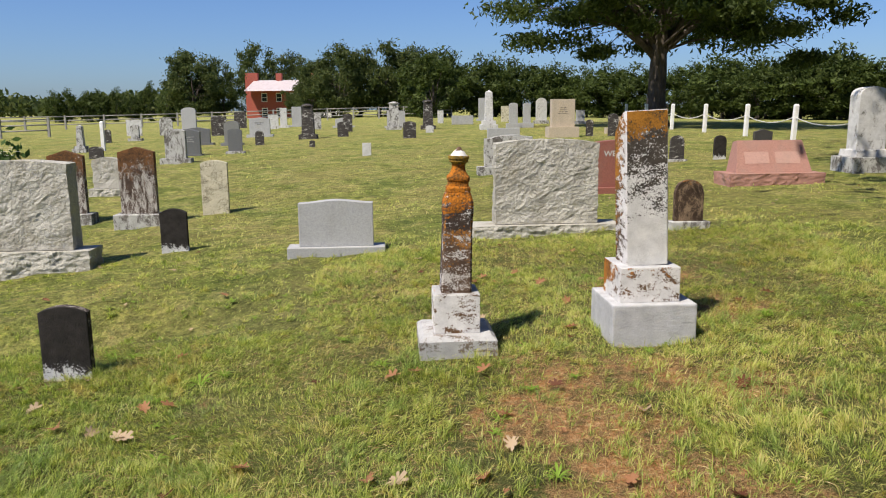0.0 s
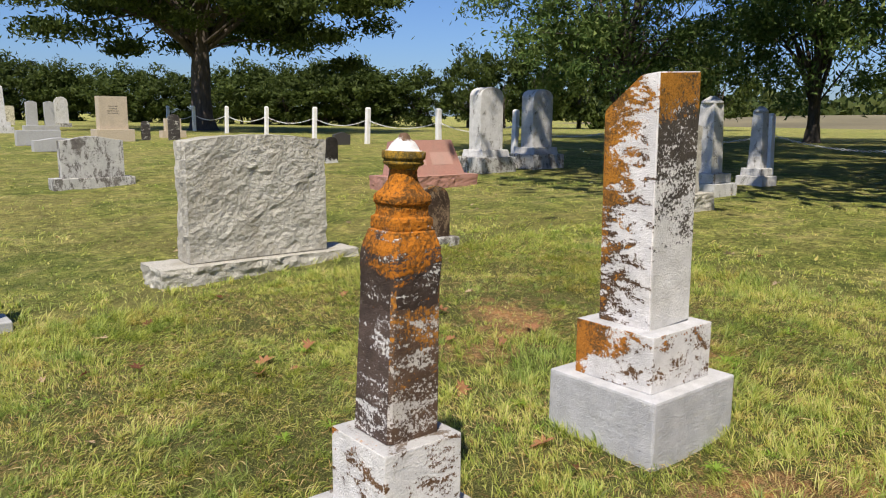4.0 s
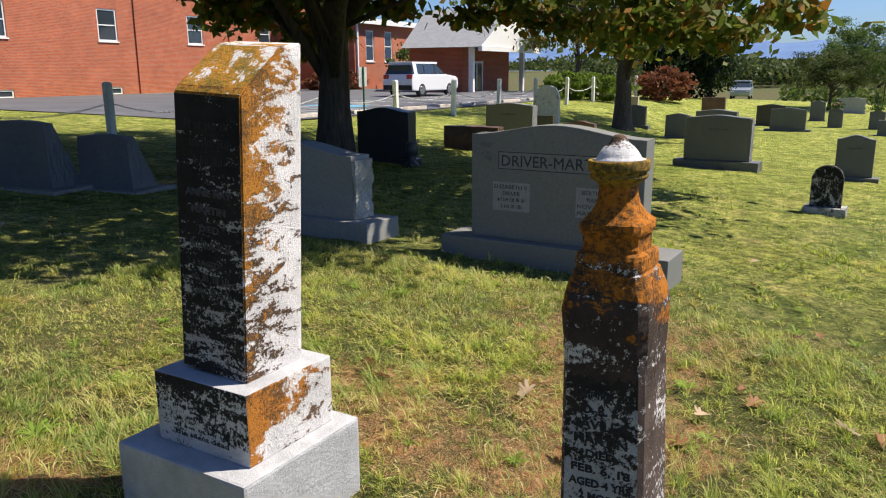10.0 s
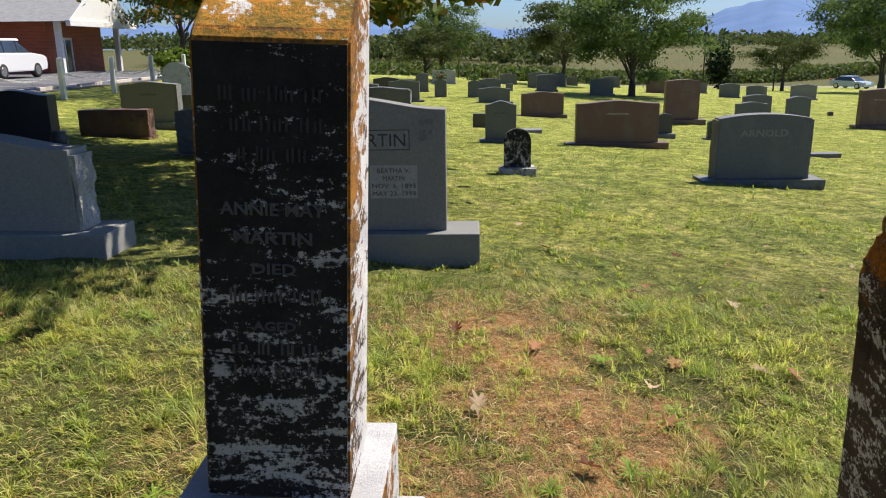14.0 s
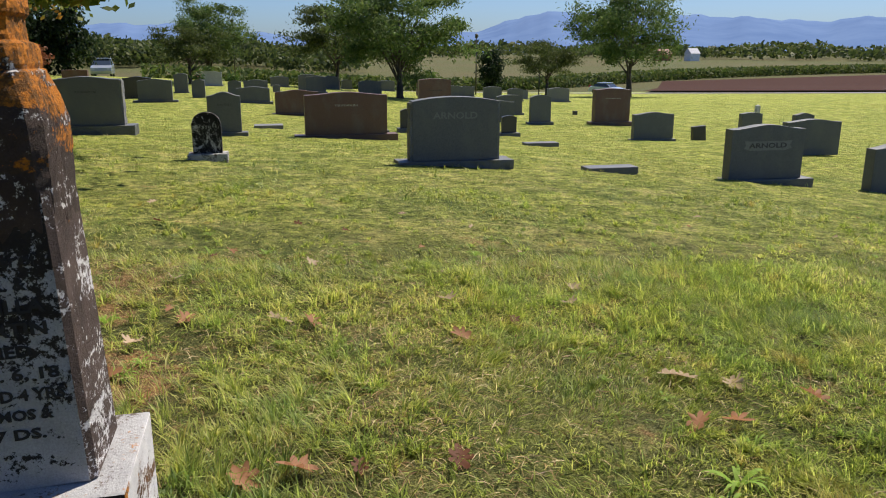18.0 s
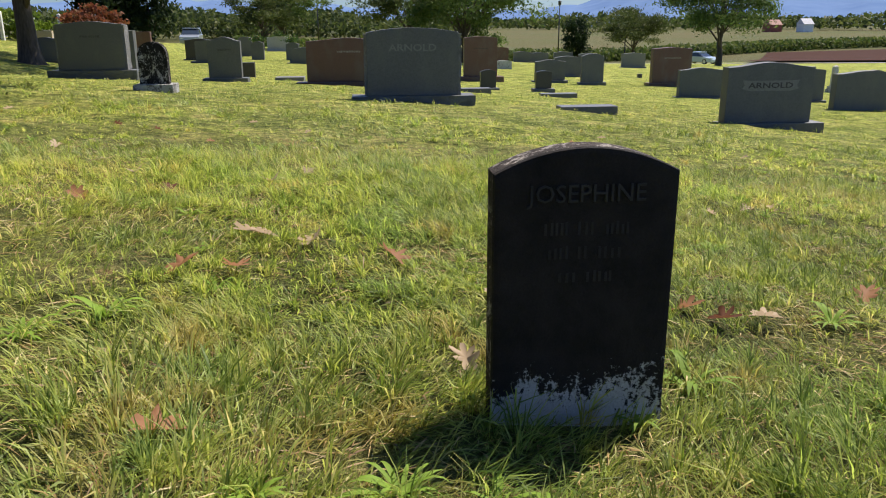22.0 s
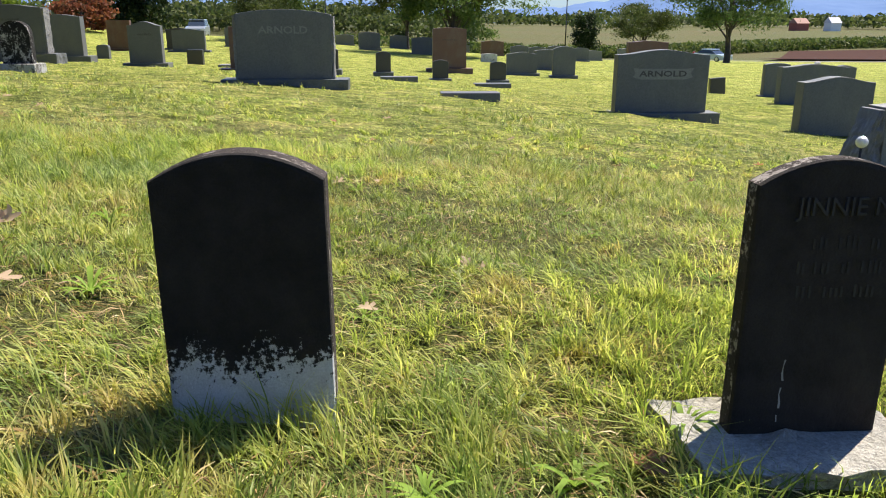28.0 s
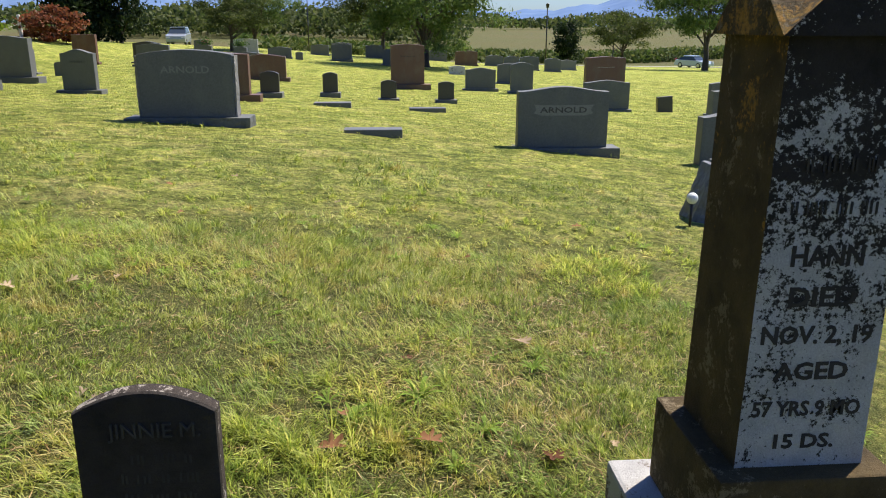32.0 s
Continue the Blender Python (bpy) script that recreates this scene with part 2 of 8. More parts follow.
ROCK_END = granite("split_granite_end", (0.2, 0.2, 0.2), 0.9, 0.5, (0.12, 0.12, 0.11), 0.5, 0.6)
ROCK = granite("rock_face_granite", (0.45, 0.435, 0.385), 0.9, 0.45, (0.22, 0.2, 0.15), 0.75, 0.6)
WHITE_MARBLE = weathered("white_marble", (0.6, 0.6, 0.59), (0.19, 0.18, 0.16), 0.61, specks=0.7, stretch=(3.0, 3.0, 1.3))
GREY_MARBLE = weathered("grey_marble", (0.5, 0.5, 0.48), (0.12, 0.11, 0.1), 0.53, specks=0.7, stretch=(3.0, 3.0, 1.4))
DARK_MARBLE = weathered("dark_marble", (0.5, 0.49, 0.46), (0.05, 0.045, 0.042), 0.4, specks=0.6)
RUST_MARBLE = weathered("rust_stained_marble", (0.5, 0.47, 0.43), (0.06, 0.04, 0.03), 0.47, 0.6, (0.1, 1.3), specks=0.9, stretch=(5, 5, 1.4),
                        orange=((0.18, 0.08, 0.028), (0.07, 0.04, 0.02)))
MOTTLED = weathered("mottled_black_marble", (0.5, 0.49, 0.47), (0.02, 0.018, 0.017), 0.42, specks=0.7, stretch=(3.2, 3.2, 2.2))
CREAM_MARBLE = weathered("cream_marble", (0.62, 0.58, 0.44), (0.17, 0.15, 0.1), 0.57, specks=0.9, stretch=(2, 2, 2))
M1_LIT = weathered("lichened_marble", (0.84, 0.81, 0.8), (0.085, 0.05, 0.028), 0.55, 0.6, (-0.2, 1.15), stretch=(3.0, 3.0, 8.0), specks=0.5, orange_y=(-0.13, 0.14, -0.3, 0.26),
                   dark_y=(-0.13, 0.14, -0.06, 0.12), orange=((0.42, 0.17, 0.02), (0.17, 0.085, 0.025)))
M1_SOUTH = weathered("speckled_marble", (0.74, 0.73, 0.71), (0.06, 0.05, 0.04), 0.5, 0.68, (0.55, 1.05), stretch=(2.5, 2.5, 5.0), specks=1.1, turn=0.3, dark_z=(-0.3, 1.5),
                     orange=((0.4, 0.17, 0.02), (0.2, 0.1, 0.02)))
# real black crust; the bare stone's grey has the north face's shade in it
M1_NORTH = weathered("shaded_black_crusted_marble", (0.46, 0.46, 0.46), (0.02, 0.018, 0.016), 0.475, 0.78, (0.6, 1.05), stretch=(2.0, 2.0, 9.0), specks=0.8, dark_z=(-3.0, 3.0))
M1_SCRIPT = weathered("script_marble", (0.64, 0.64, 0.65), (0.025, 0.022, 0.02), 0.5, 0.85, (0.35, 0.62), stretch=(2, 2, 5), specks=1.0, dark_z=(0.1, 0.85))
M1_TOP = weathered("lichen_covered_marble", (0.85, 0.83, 0.8), (0.2, 0.13, 0.07), 0.62, 0.47, (-3, 3), stretch=(3, 3, 3), orange_y=(-0.14, 0.14, -0.14, 0.12), orange=((0.48, 0.22, 0.025), (0.24, 0.16, 0.025)))
M1_BASE = weathered("pale_marble", (0.5, 0.505, 0.52), (0.24, 0.23, 0.23), 0.68, stretch=(1, 1, 6), specks=0.35)
M1_MID = weathered("stained_marble", (0.76, 0.74, 0.73), (0.12, 0.065, 0.03), 0.57, 0.56, (0.25, 0.62), stretch=(3, 3, 5), orange_y=(-0.2, 0.2, -0.3, 0.2), orange=((0.4, 0.15, 0.02), (0.15, 0.075, 0.025)))
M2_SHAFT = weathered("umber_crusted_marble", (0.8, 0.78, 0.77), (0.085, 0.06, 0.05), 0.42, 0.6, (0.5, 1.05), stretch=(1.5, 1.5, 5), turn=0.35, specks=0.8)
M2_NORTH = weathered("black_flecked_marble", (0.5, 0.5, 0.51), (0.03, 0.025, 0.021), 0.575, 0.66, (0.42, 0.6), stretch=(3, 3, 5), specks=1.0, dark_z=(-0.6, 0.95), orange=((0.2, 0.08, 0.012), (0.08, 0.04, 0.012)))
M2_TOP = weathered("orange_lichen_marble", (0.72, 0.7, 0.68), (0.055, 0.038, 0.03), 0.4, 0.47, (0.5, 0.8), stretch=(1.5, 1.5, 5), turn=0.35, specks=0.8, orange_y=(-0.1, 0.12, 0.08, -0.1),
                   orange=((0.44, 0.15, 0.012), (0.16, 0.07, 0.015)))
M2_CAP = weathered("white_cap_marble", (0.85, 0.84, 0.83), (0.13, 0.08, 0.05), 0.66, specks=0.7, dark_z=(0.94, 1.02))
M2_SOUTH = weathered("rusty_marble", (0.6, 0.56, 0.52), (0.09, 0.055, 0.035), 0.45, 0.61, (-0.4, 0.8), stretch=(2, 2, 4), specks=0.8, orange=((0.42, 0.17, 0.02), (0.2, 0.09, 0.02)))
M2_RIM = weathered("ochre_lichen_marble", (0.45, 0.4, 0.3), (0.13, 0.1, 0.05), 0.45, 0.47, (-3, 3), orange=((0.34, 0.2, 0.025), (0.12, 0.085, 0.02)))
M2_BASE = weathered("stained_pale_marble", (0.46, 0.46, 0.46), (0.15, 0.12, 0.095), 0.57, 0.85, (0, 0.5), stretch=(2, 2, 5))
CHILD = weathered("black_marble_marker", (0.62, 0.63, 0.64), (0.025, 0.022, 0.02), 0.45, stretch=(2.2, 2.2, 1.6), specks=0.9, dark_z=(-0.09, 0.25))
CHILD_FOOT = weathered("white_footed_marker", (0.66, 0.67, 0.68), (0.022, 0.02, 0.018), 0.45, stretch=(2.2, 2.2, 1.6), specks=0.9, dark_z=(-0.03, 0.3))
CHILD_DARK = weathered("dark_marble_marker", (0.5, 0.48, 0.45), (0.03, 0.026, 0.023), 0.40, stretch=(2.6, 2.6, 1.2), specks=0.8, dark_z=(-0.2, 0.2))
CHILD_RIM = weathered("scaly_marble_edge", (0.4, 0.36, 0.32), (0.05, 0.04, 0.034), 0.42, 0.75, (-3, 3), specks=0.9, stretch=(3, 3, 3))
FIN_EAST = weathered("olive_lichen_marble", (0.2, 0.16, 0.1), (0.07, 0.05, 0.022), 0.4, 0.8, (-0.5, 1.6), stretch=(2.5, 2.5, 2.5),
                     orange=((0.3, 0.16, 0.03), (0.2, 0.13, 0.03)))
# flaking white over black crust, the white dimmed in colour as a shaded side
FIN_NORTH = weathered("shaded_white_flaking_marble", (0.5, 0.51, 0.53), (0.024, 0.022, 0.021), 0.48, stretch=(2.4, 2.4, 2.6), specks=1.1, dark_z=(-0.3, 2.4))
BROWN_MARBLE = weathered("brown_crusted_marble", (0.24, 0.17, 0.11), (0.045, 0.028, 0.018), 0.47, 0.62, (0.1, 0.9), stretch=(4, 4, 2), specks=0.9, orange=((0.25, 0.11, 0.02), (0.1, 0.05, 0.02)))
CARVED = plain("carved_letters", (0.045, 0.045, 0.045), 0.85)
CARVED_PALE = plain("pale_letters", (0.5, 0.5, 0.48), 0.8)
PANEL_PALE = granite("frosted_panel", (0.3, 0.3, 0.3), 0.85)
RAISED = plain("worn_raised_letters", (0.075, 0.072, 0.068), 0.95)
LIME = plain("lime_wash", (0.3, 0.3, 0.29), 0.9)
WORN = plain("worn_cut_letters", (0.075, 0.075, 0.075), 0.9)
FROST = granite("frosted_name_band", (0.215, 0.22, 0.215), 0.85)
WHITE_PAINT = plain("white_paint", (0.75, 0.75, 0.74), 0.5, 0.12, 5)
BARK = plain("bark", (0.075, 0.06, 0.05), 0.95, 0.5, 6, 0.9, stretch=(3, 3, 0.5), fine=25)


# ---- mesh helpers ----
def finish(bm, name, mats):
    me = bpy.data.meshes.new(name)
    bm.to_mesh(me)
    bm.free()
    for m in mats if isinstance(mats, (list, tuple)) else (mats,):
        me.materials.append(m)
    return me


def part(name, bm, material, parent, label="", m=None):
    ob = new(name, finish(bm, name, material))
    ob.parent = parent
    if m is not None:
        ob.matrix_local = m
    if label:
        ob["label"] = label
    return ob


def thing(name, x, y, label, category, group="", yaw=0.0, z=None, lean=(0.0, 0.0)):
    ob = new(name)
    ob.matrix_world = pose(x, y, gz(x, y) if z is None else z, lean[0], lean[1], yaw)
    ob.empty_display_size = 0.2
    return tagged(ob, label, category, group)


def arrays(name, verts, faces, mats, smooth=False, index=None):
    me = bpy.data.meshes.new(name)
    me.from_pydata(verts, [], faces)
    for m in mats if isinstance(mats, (list, tuple)) else (mats,):
        me.materials.append(m)
    if index is not None:
        me.polygons.foreach_set("material_index", index)
    if smooth:
        me.polygons.foreach_set("use_smooth", [True] * len(me.polygons))
    me.update()
    return me


def triangles(name, pts, mats, per=3):
    """Loose polygons of `per` corners each, from an array of corners."""
    pts = np.asarray(pts, np.float32).reshape(-1, 3)
    n = len(pts) // per
    me = bpy.data.meshes.new(name)
    me.vertices.add(len(pts))
    me.vertices.foreach_set("co", pts.ravel())
    me.loops.add(len(pts))
    me.loops.foreach_set("vertex_index", np.arange(len(pts), dtype=np.int32))
    me.polygons.add(n)
    me.polygons.foreach_set("loop_start", np.arange(0, len(pts), per, dtype=np.int32))
    for m in mats if isinstance(mats, (list, tuple)) else (mats,):
        me.materials.append(m)
    me.update(calc_edges=True)
    return me


def box(bm, x0, x1, y0, y1, z0, z1, bevel=0.0, taper=0.0, index=0):
    """A box, narrower at the top by taper on each side."""
    vs = [bm.verts.new(p) for p in ((x0, y0, z0), (x1, y0, z0), (x1, y1, z0), (x0, y1, z0),
          (x0 + taper, y0 + taper, z1), (x1 - taper, y0 + taper, z1), (x1 - taper, y1 - taper, z1), (x0 + taper, y1 - taper, z1))]
    fs = [bm.faces.new([vs[i] for i in f]) for f in ((3, 2, 1, 0), (4, 5, 6, 7), (0, 1, 5, 4), (1, 2, 6, 5), (2, 3, 7, 6), (3, 0, 4, 7))]
    for f in fs:
        f.material_index = index
    if bevel:
        es = list({e for f in fs for e in f.edges})
        bmesh.ops.bevel(bm, geom=es, offset=bevel, segments=2, affect="EDGES", profile=0.6)
    return vs


def block(x0, x1, y0, y1, z0, z1, bevel=0.008, taper=0.0):
    bm = bmesh.new()
    box(bm, x0, x1, y0, y1, z0, z1, bevel, taper)
    return bm


def slab(outline, y0, y1, bevel=0.006, front=0, back=0, rim=0):
    """An upright plate with the outline (x, z), from y0 (south) to y1 (north)."""
    bm = bmesh.new()
    a = [bm.verts.new((x, y0, z)) for x, z in outline]
    b = [bm.verts.new((x, y1, z)) for x, z in outline]
    n = len(a)
    f1, f2 = bm.faces.new(a), bm.faces.new(b[::-1])
    f1.material_index, f2.material_index = back, front
    for i in range(n):
        q = bm.faces.new((a[i], b[i], b[(i + 1) % n], a[(i + 1) % n]))
        q.material_index = rim
    bmesh.ops.recalc_face_normals(bm, faces=bm.faces)
    if bevel:
        es = [e for e in bm.edges if abs(e.verts[0].co.y - e.verts[1].co.y) < 1e-6]
        bmesh.ops.bevel(bm, geom=es, offset=bevel, segments=2, affect="EDGES", profile=0.6)
    return bm


def outline(w, z0, z1, top="serp", rise=0.08, n=14):
    """The front of a gravestone; z1 is the height of the crown."""
    h = w / 2
    if top == "flat":
        return [(-h, z0), (h, z0), (h, z1), (-h, z1)]
    pts = [(-h, z0), (h, z0)]
    for i in range(n + 1):
        u = 1 - 2 * i / n
        if top == "arch":
            z = z1 - rise * u * u
        elif top == "round":
            z = z1 - rise * (1 - math.sqrt(max(0.0, 1 - u * u)))
        elif top == "serp":
            z = z1 - rise * (0.5 - 0.5 * math.cos(math.pi * u))
        else:
            z = z1 - rise * abs(u)
        pts.append((h * u, z))
    return pts


def rough_block(x0, x1, y0, y1, z0, z1, amount=0.02, cell=0.05, seed=1, crown=0.0):
    """A rock-faced block: its sides are split stone."""
    bm = bmesh.new()
    box(bm, x0, x1, y0, y1, z0, z1)
    cuts = max(3, int(max(x1 - x0, z1 - z0) / cell))
    bmesh.ops.subdivide_edges(bm, edges=bm.edges[:], cuts=min(cuts, 30), use_grid_fill=True)
    c = Vector(((x0 + x1) / 2, (y0 + y1) / 2, (z0 + z1) / 2))
    for v in bm.verts:
        p = v.co
        q = Vector((p.x * 11 + seed, p.y * 11, p.z * 11))
        n = (noise.noise(q) * 0.35 + 0.25 * noise.noise(q * 2.1) + 0.4 * noise.noise(q * 0.4)) * amount * 1.15
        d = Vector(((p.x - c.x) / (x1 - x0), (p.y - c.y) / (y1 - y0), 0))
        if p.z > z0 + 0.01:
            p += d.normalized() * n * 1.6 if d.length > 0.05 else Vector((0, 0, n))
            if crown and p.z > z1 - 0.02:
                p.z += crown * (1 - (2 * (p.x - c.x) / (x1 - x0)) ** 2) + n * 0.6
    return bm


def lathe(bm, profile, cx=0.0, cy=0.0, sides=20, index=0, squash=1.0):
    """A turned body from (radius, z) pairs."""
    rings = []
    for r, z in profile:
        rings.append([bm.verts.new((cx + r * math.cos(2 * math.pi * i / sides), cy + r * squash * math.sin(2 * math.pi * i / sides), z)) for i in range(sides)])
    for a, b in zip(rings, rings[1:]):
        for i in range(sides):
            f = bm.faces.new((a[i], a[(i + 1) % sides], b[(i + 1) % sides], b[i]))
            f.smooth = True
            f.material_index = index
    for ring, flip in ((rings[0], True), (rings[-1], False)):
        f = bm.faces.new(ring[::-1] if flip else ring)
        f.material_index = index


def tube(bm, a, b, r0, r1, sides=7, index=0):
    a, b = Vector(a), Vector(b)
    d = (b - a).normalized()
    u = d.orthogonal().normalized()
    w = d.cross(u)
    rings = []
    for p, r in ((a, r0), (b, r1)):
        rings.append([bm.verts.new(p + (u * math.cos(2 * math.pi * i / sides) + w * math.sin(2 * math.pi * i / sides)) * r) for i in range(sides)])
    for i in range(sides):
        f = bm.faces.new((rings[0][i], rings[0][(i + 1) % sides], rings[1][(i + 1) % sides], rings[1][i]))
        f.smooth, f.material_index = True, index
    bm.faces.new(rings[0][::-1]).material_index = index
    bm.faces.new(rings[1]).material_index = index


def letters(text, size, parent, x, y, z, material, south=False, width=None, depth=0.0015, name="inscription", squash=1.0, bold=0.0):
    """Raised or painted writing on the north face of a stone (or the south one), centred on x."""
    cu = bpy.data.curves.new("letters", "FONT")
    cu.body, cu.size, cu.extrude, cu.offset = text, size, depth, bold * size
    cu.align_x, cu.resolution_u = "CENTER", 2
    tmp = bpy.data.objects.new("letters", cu)
    me = bpy.data.meshes.new_from_object(tmp)
    bpy.data.objects.remove(tmp)
    bpy.data.curves.remove(cu)
    me.materials.append(material)
    ob = new(name, me)
    ob.parent = parent
    ob.matrix_local = pose(x, y, z, 90, 0, 0 if south else 180)
    ob["kind"] = "stuff"
    if width:
        wide = max((v.co.x for v in me.vertices), default=1) - min((v.co.x for v in me.vertices), default=0)
        me.transform(Matrix.Diagonal((width / max(wide, 0.01), squash, 1, 1)))
    return ob


def bars(parent, x, y, z, w, rows, gap, material, name="inscription", south=False, thick=0.012):
    """Lines of writing that cannot be read."""
    bm = bmesh.new()
    rnd = random.Random(int(1000 * (w + z)))
    for r in range(rows):
        ww = w * rnd.uniform(0.45, 1.0)
        px = -ww / 2
        while px < ww / 2:
            lw = rnd.uniform(0.015, 0.05)
            hi = min(px + lw, ww / 2)
            while px < hi:
                box(bm, x + px, x + px + 0.0045, y - 0.001, y + 0.0015, z - r * gap - thick, z - r * gap - rnd.uniform(0, 0.3) * thick)
                px += rnd.uniform(0.008, 0.014)
            px = max(px, hi) + 0.014
    ob = part(name, bm, material, parent)
    ob["kind"] = "stuff"
    return ob


# ---- ground ----
def ground_material():
    m, N, L, B = nodes_of("lawn")
    geo = N.new("ShaderNodeNewGeometry")
    pos = geo.outputs["Position"]
    sep = N.new("ShaderNodeSeparateXYZ")
    L.new(pos, sep.inputs[0])
    big, mid = noise_of(N, L, pos, 0.35, 5), noise_of(N, L, pos, 2.2, 7, 0.65)
    fine, grain = noise_of(N, L, pos, 28, 6, 0.7), noise_of(N, L, pos, 140, 3)
    c = ramp(N, L, mid, ((0.32, (0.11, 0.155, 0.036)), (0.5, (0.24, 0.28, 0.075)), (0.64, (0.4, 0.38, 0.16))))
    c = mix(N, L, ramp(N, L, big, ((0.4, (0, 0, 0)), (0.7, (0.6, 0.6, 0.6)))), c, (0.22, 0.235, 0.06))
    tuft = noise_of(N, L, pos, 9, 8, 0.75)
    c = mix(N, L, 1.0, c, ramp(N, L, tuft, ((0.34, (0.38, 0.4, 0.38)), (0.5, (1.12, 1.12, 1.12)), (0.64, (2.1, 2.0, 1.75)))), "MULTIPLY")
    clump = noise_of(N, L, pos, 3.2, 6, 0.7)
    c = mix(N, L, 1.0, c, ramp(N, L, clump, ((0.36, (0.62, 0.68, 0.64)), (0.64, (1.42, 1.34, 1.25)))), "MULTIPLY")
    straw = ramp(N, L, fine, ((0.5, (0, 0, 0)), (0.72, (0.6, 0.6, 0.6))))
    c = mix(N, L, straw, c, (0.36, 0.29, 0.14))
    c = mix(N, L, 1.0, c, ramp(N, L, fine, ((0.38, (0.55, 0.58, 0.55)), (0.5, (1.06, 1.06, 1.06)), (0.62, (1.35, 1.3, 1.22)))), "MULTIPLY")
    up = N.new("ShaderNodeMapRange")
    for k, q in zip(("From Min", "From Max", "To Min", "To Max"), (0.0, 9.0, 0.0, 0.3)):
        up.inputs[k].default_value = q
    L.new(sep.outputs[1], up.inputs["Value"])
    worn_lawn = noise_of(N, L, pos, 0.55, 6, 0.65, 0.6)
    c = mix(N, L, calc(N, L, "MULTIPLY", up.outputs[0], ramp(N, L, worn_lawn, ((0.42, (0.25, 0.25, 0.25)), (0.62, (1.7, 1.7, 1.7))))), c, mix(N, L, tuft, (0.2, 0.16, 0.06), (0.46, 0.38, 0.16)))
    c = mix(N, L, ramp(N, L, worn_lawn, ((0.34, (0.5, 0.5, 0.5)), (0.5, (0, 0, 0)))), c, (0.1, 0.15, 0.03))
    # southward the lawn turns greener, and its colour is raised to imitate backlight
    lush_backlit = N.new("ShaderNodeMapRange")
    for k, q in zip(("From Min", "From Max", "To Min", "To Max"), (0.0, -9.0, 0.0, 0.8)):
        lush_backlit.inputs[k].default_value = q
    L.new(sep.outputs[1], lush_backlit.inputs["Value"])
    c = mix(N, L, lush_backlit.outputs[0], c, mix(N, L, 1.0, c, (1.25, 1.28, 0.98), "MULTIPLY"))
    th = N.new("ShaderNodeAttribute")
    th.attribute_name = "shaded_thatch"
    # thatch under the blades, darkened to paint in the shade of the gaps
    shaded_litter = ramp(N, L, grain, ((0.35, (0.05, 0.054, 0.019)), (0.52, (0.125, 0.136, 0.047)), (0.66, (0.27, 0.255, 0.11))))
    c = mix(N, L, th.outputs["Fac"], c, shaded_litter)
    at = N.new("ShaderNodeAttribute")
    at.attribute_name = "bare"
    soil = ramp(N, L, fine, ((0.34, (0.42, 0.185, 0.07)), (0.5, (0.6, 0.32, 0.14)), (0.62, (0.7, 0.45, 0.23))))
    dry = ramp(N, L, grain, ((0.35, (0.19, 0.11, 0.05)), (0.5, (0.36, 0.22, 0.1)), (0.65, (0.54, 0.37, 0.18))))
    broken = calc(N, L, "ADD", calc(N, L, "MULTIPLY", calc(N, L, "SUBTRACT", tuft, 0.5), 2.4), calc(N, L, "MULTIPLY", calc(N, L, "SUBTRACT", mid, 0.5), 1.3))
    worn = calc(N, L, "ADD", calc(N, L, "MULTIPLY", at.outputs["Fac"], 0.78), broken)
    c = mix(N, L, ramp(N, L, worn, ((0.3, (0, 0, 0)), (0.6, (1, 1, 1)))), c, dry)
    c = mix(N, L, ramp(N, L, worn, ((0.7, (0, 0, 0)), (0.9, (0.95, 0.95, 0.95)))), c, soil)
    # stubble beyond the maize to the south, pasture far to the north
    field = N.new("ShaderNodeMapRange")
    field.inputs["From Min"].default_value, field.inputs["From Max"].default_value = -130, -133
    L.new(calc(N, L, "ADD", sep.outputs[1], calc(N, L, "MULTIPLY", sep.outputs[0], 0.343)), field.inputs["Value"])
    tan = ramp(N, L, noise_of(N, L, pos, 0.02, 4), ((0.35, (0.115, 0.105, 0.05)), (0.65, (0.095, 0.105, 0.042))))
    c = mix(N, L, field.outputs[0], c, tan)
    L.new(mix(N, L, 1.0, c, ramp(N, L, grain, ((0.3, (0.7, 0.7, 0.7)), (0.7, (1.25, 1.25, 1.25)))), "MULTIPLY"), B.inputs["Base Color"])
    B.inputs["Roughness"].default_value = 0.95
    B.inputs["Specular IOR Level"].default_value = 0.1
    bump_of(N, L, B, calc(N, L, "ADD", calc(N, L, "ADD", fine, calc(N, L, "MULTIPLY", tuft, 1.5)), calc(N, L, "MULTIPLY", grain, 0.5)), 1.0, 0.06)
    return m


def spread(lo, hi, step, far):
    mid = np.arange(lo, hi, step)
    up, s = [hi], step
    while up[-1] < far:
        s *= 1.13
        up.append(up[-1] + s)
    down, s = [lo], step
    while down[-1] > -far:
        s *= 1.13
        down.append(down[-1] - s)
    return np.concatenate([np.array(down[:0:-1]), mid, np.array(up)])


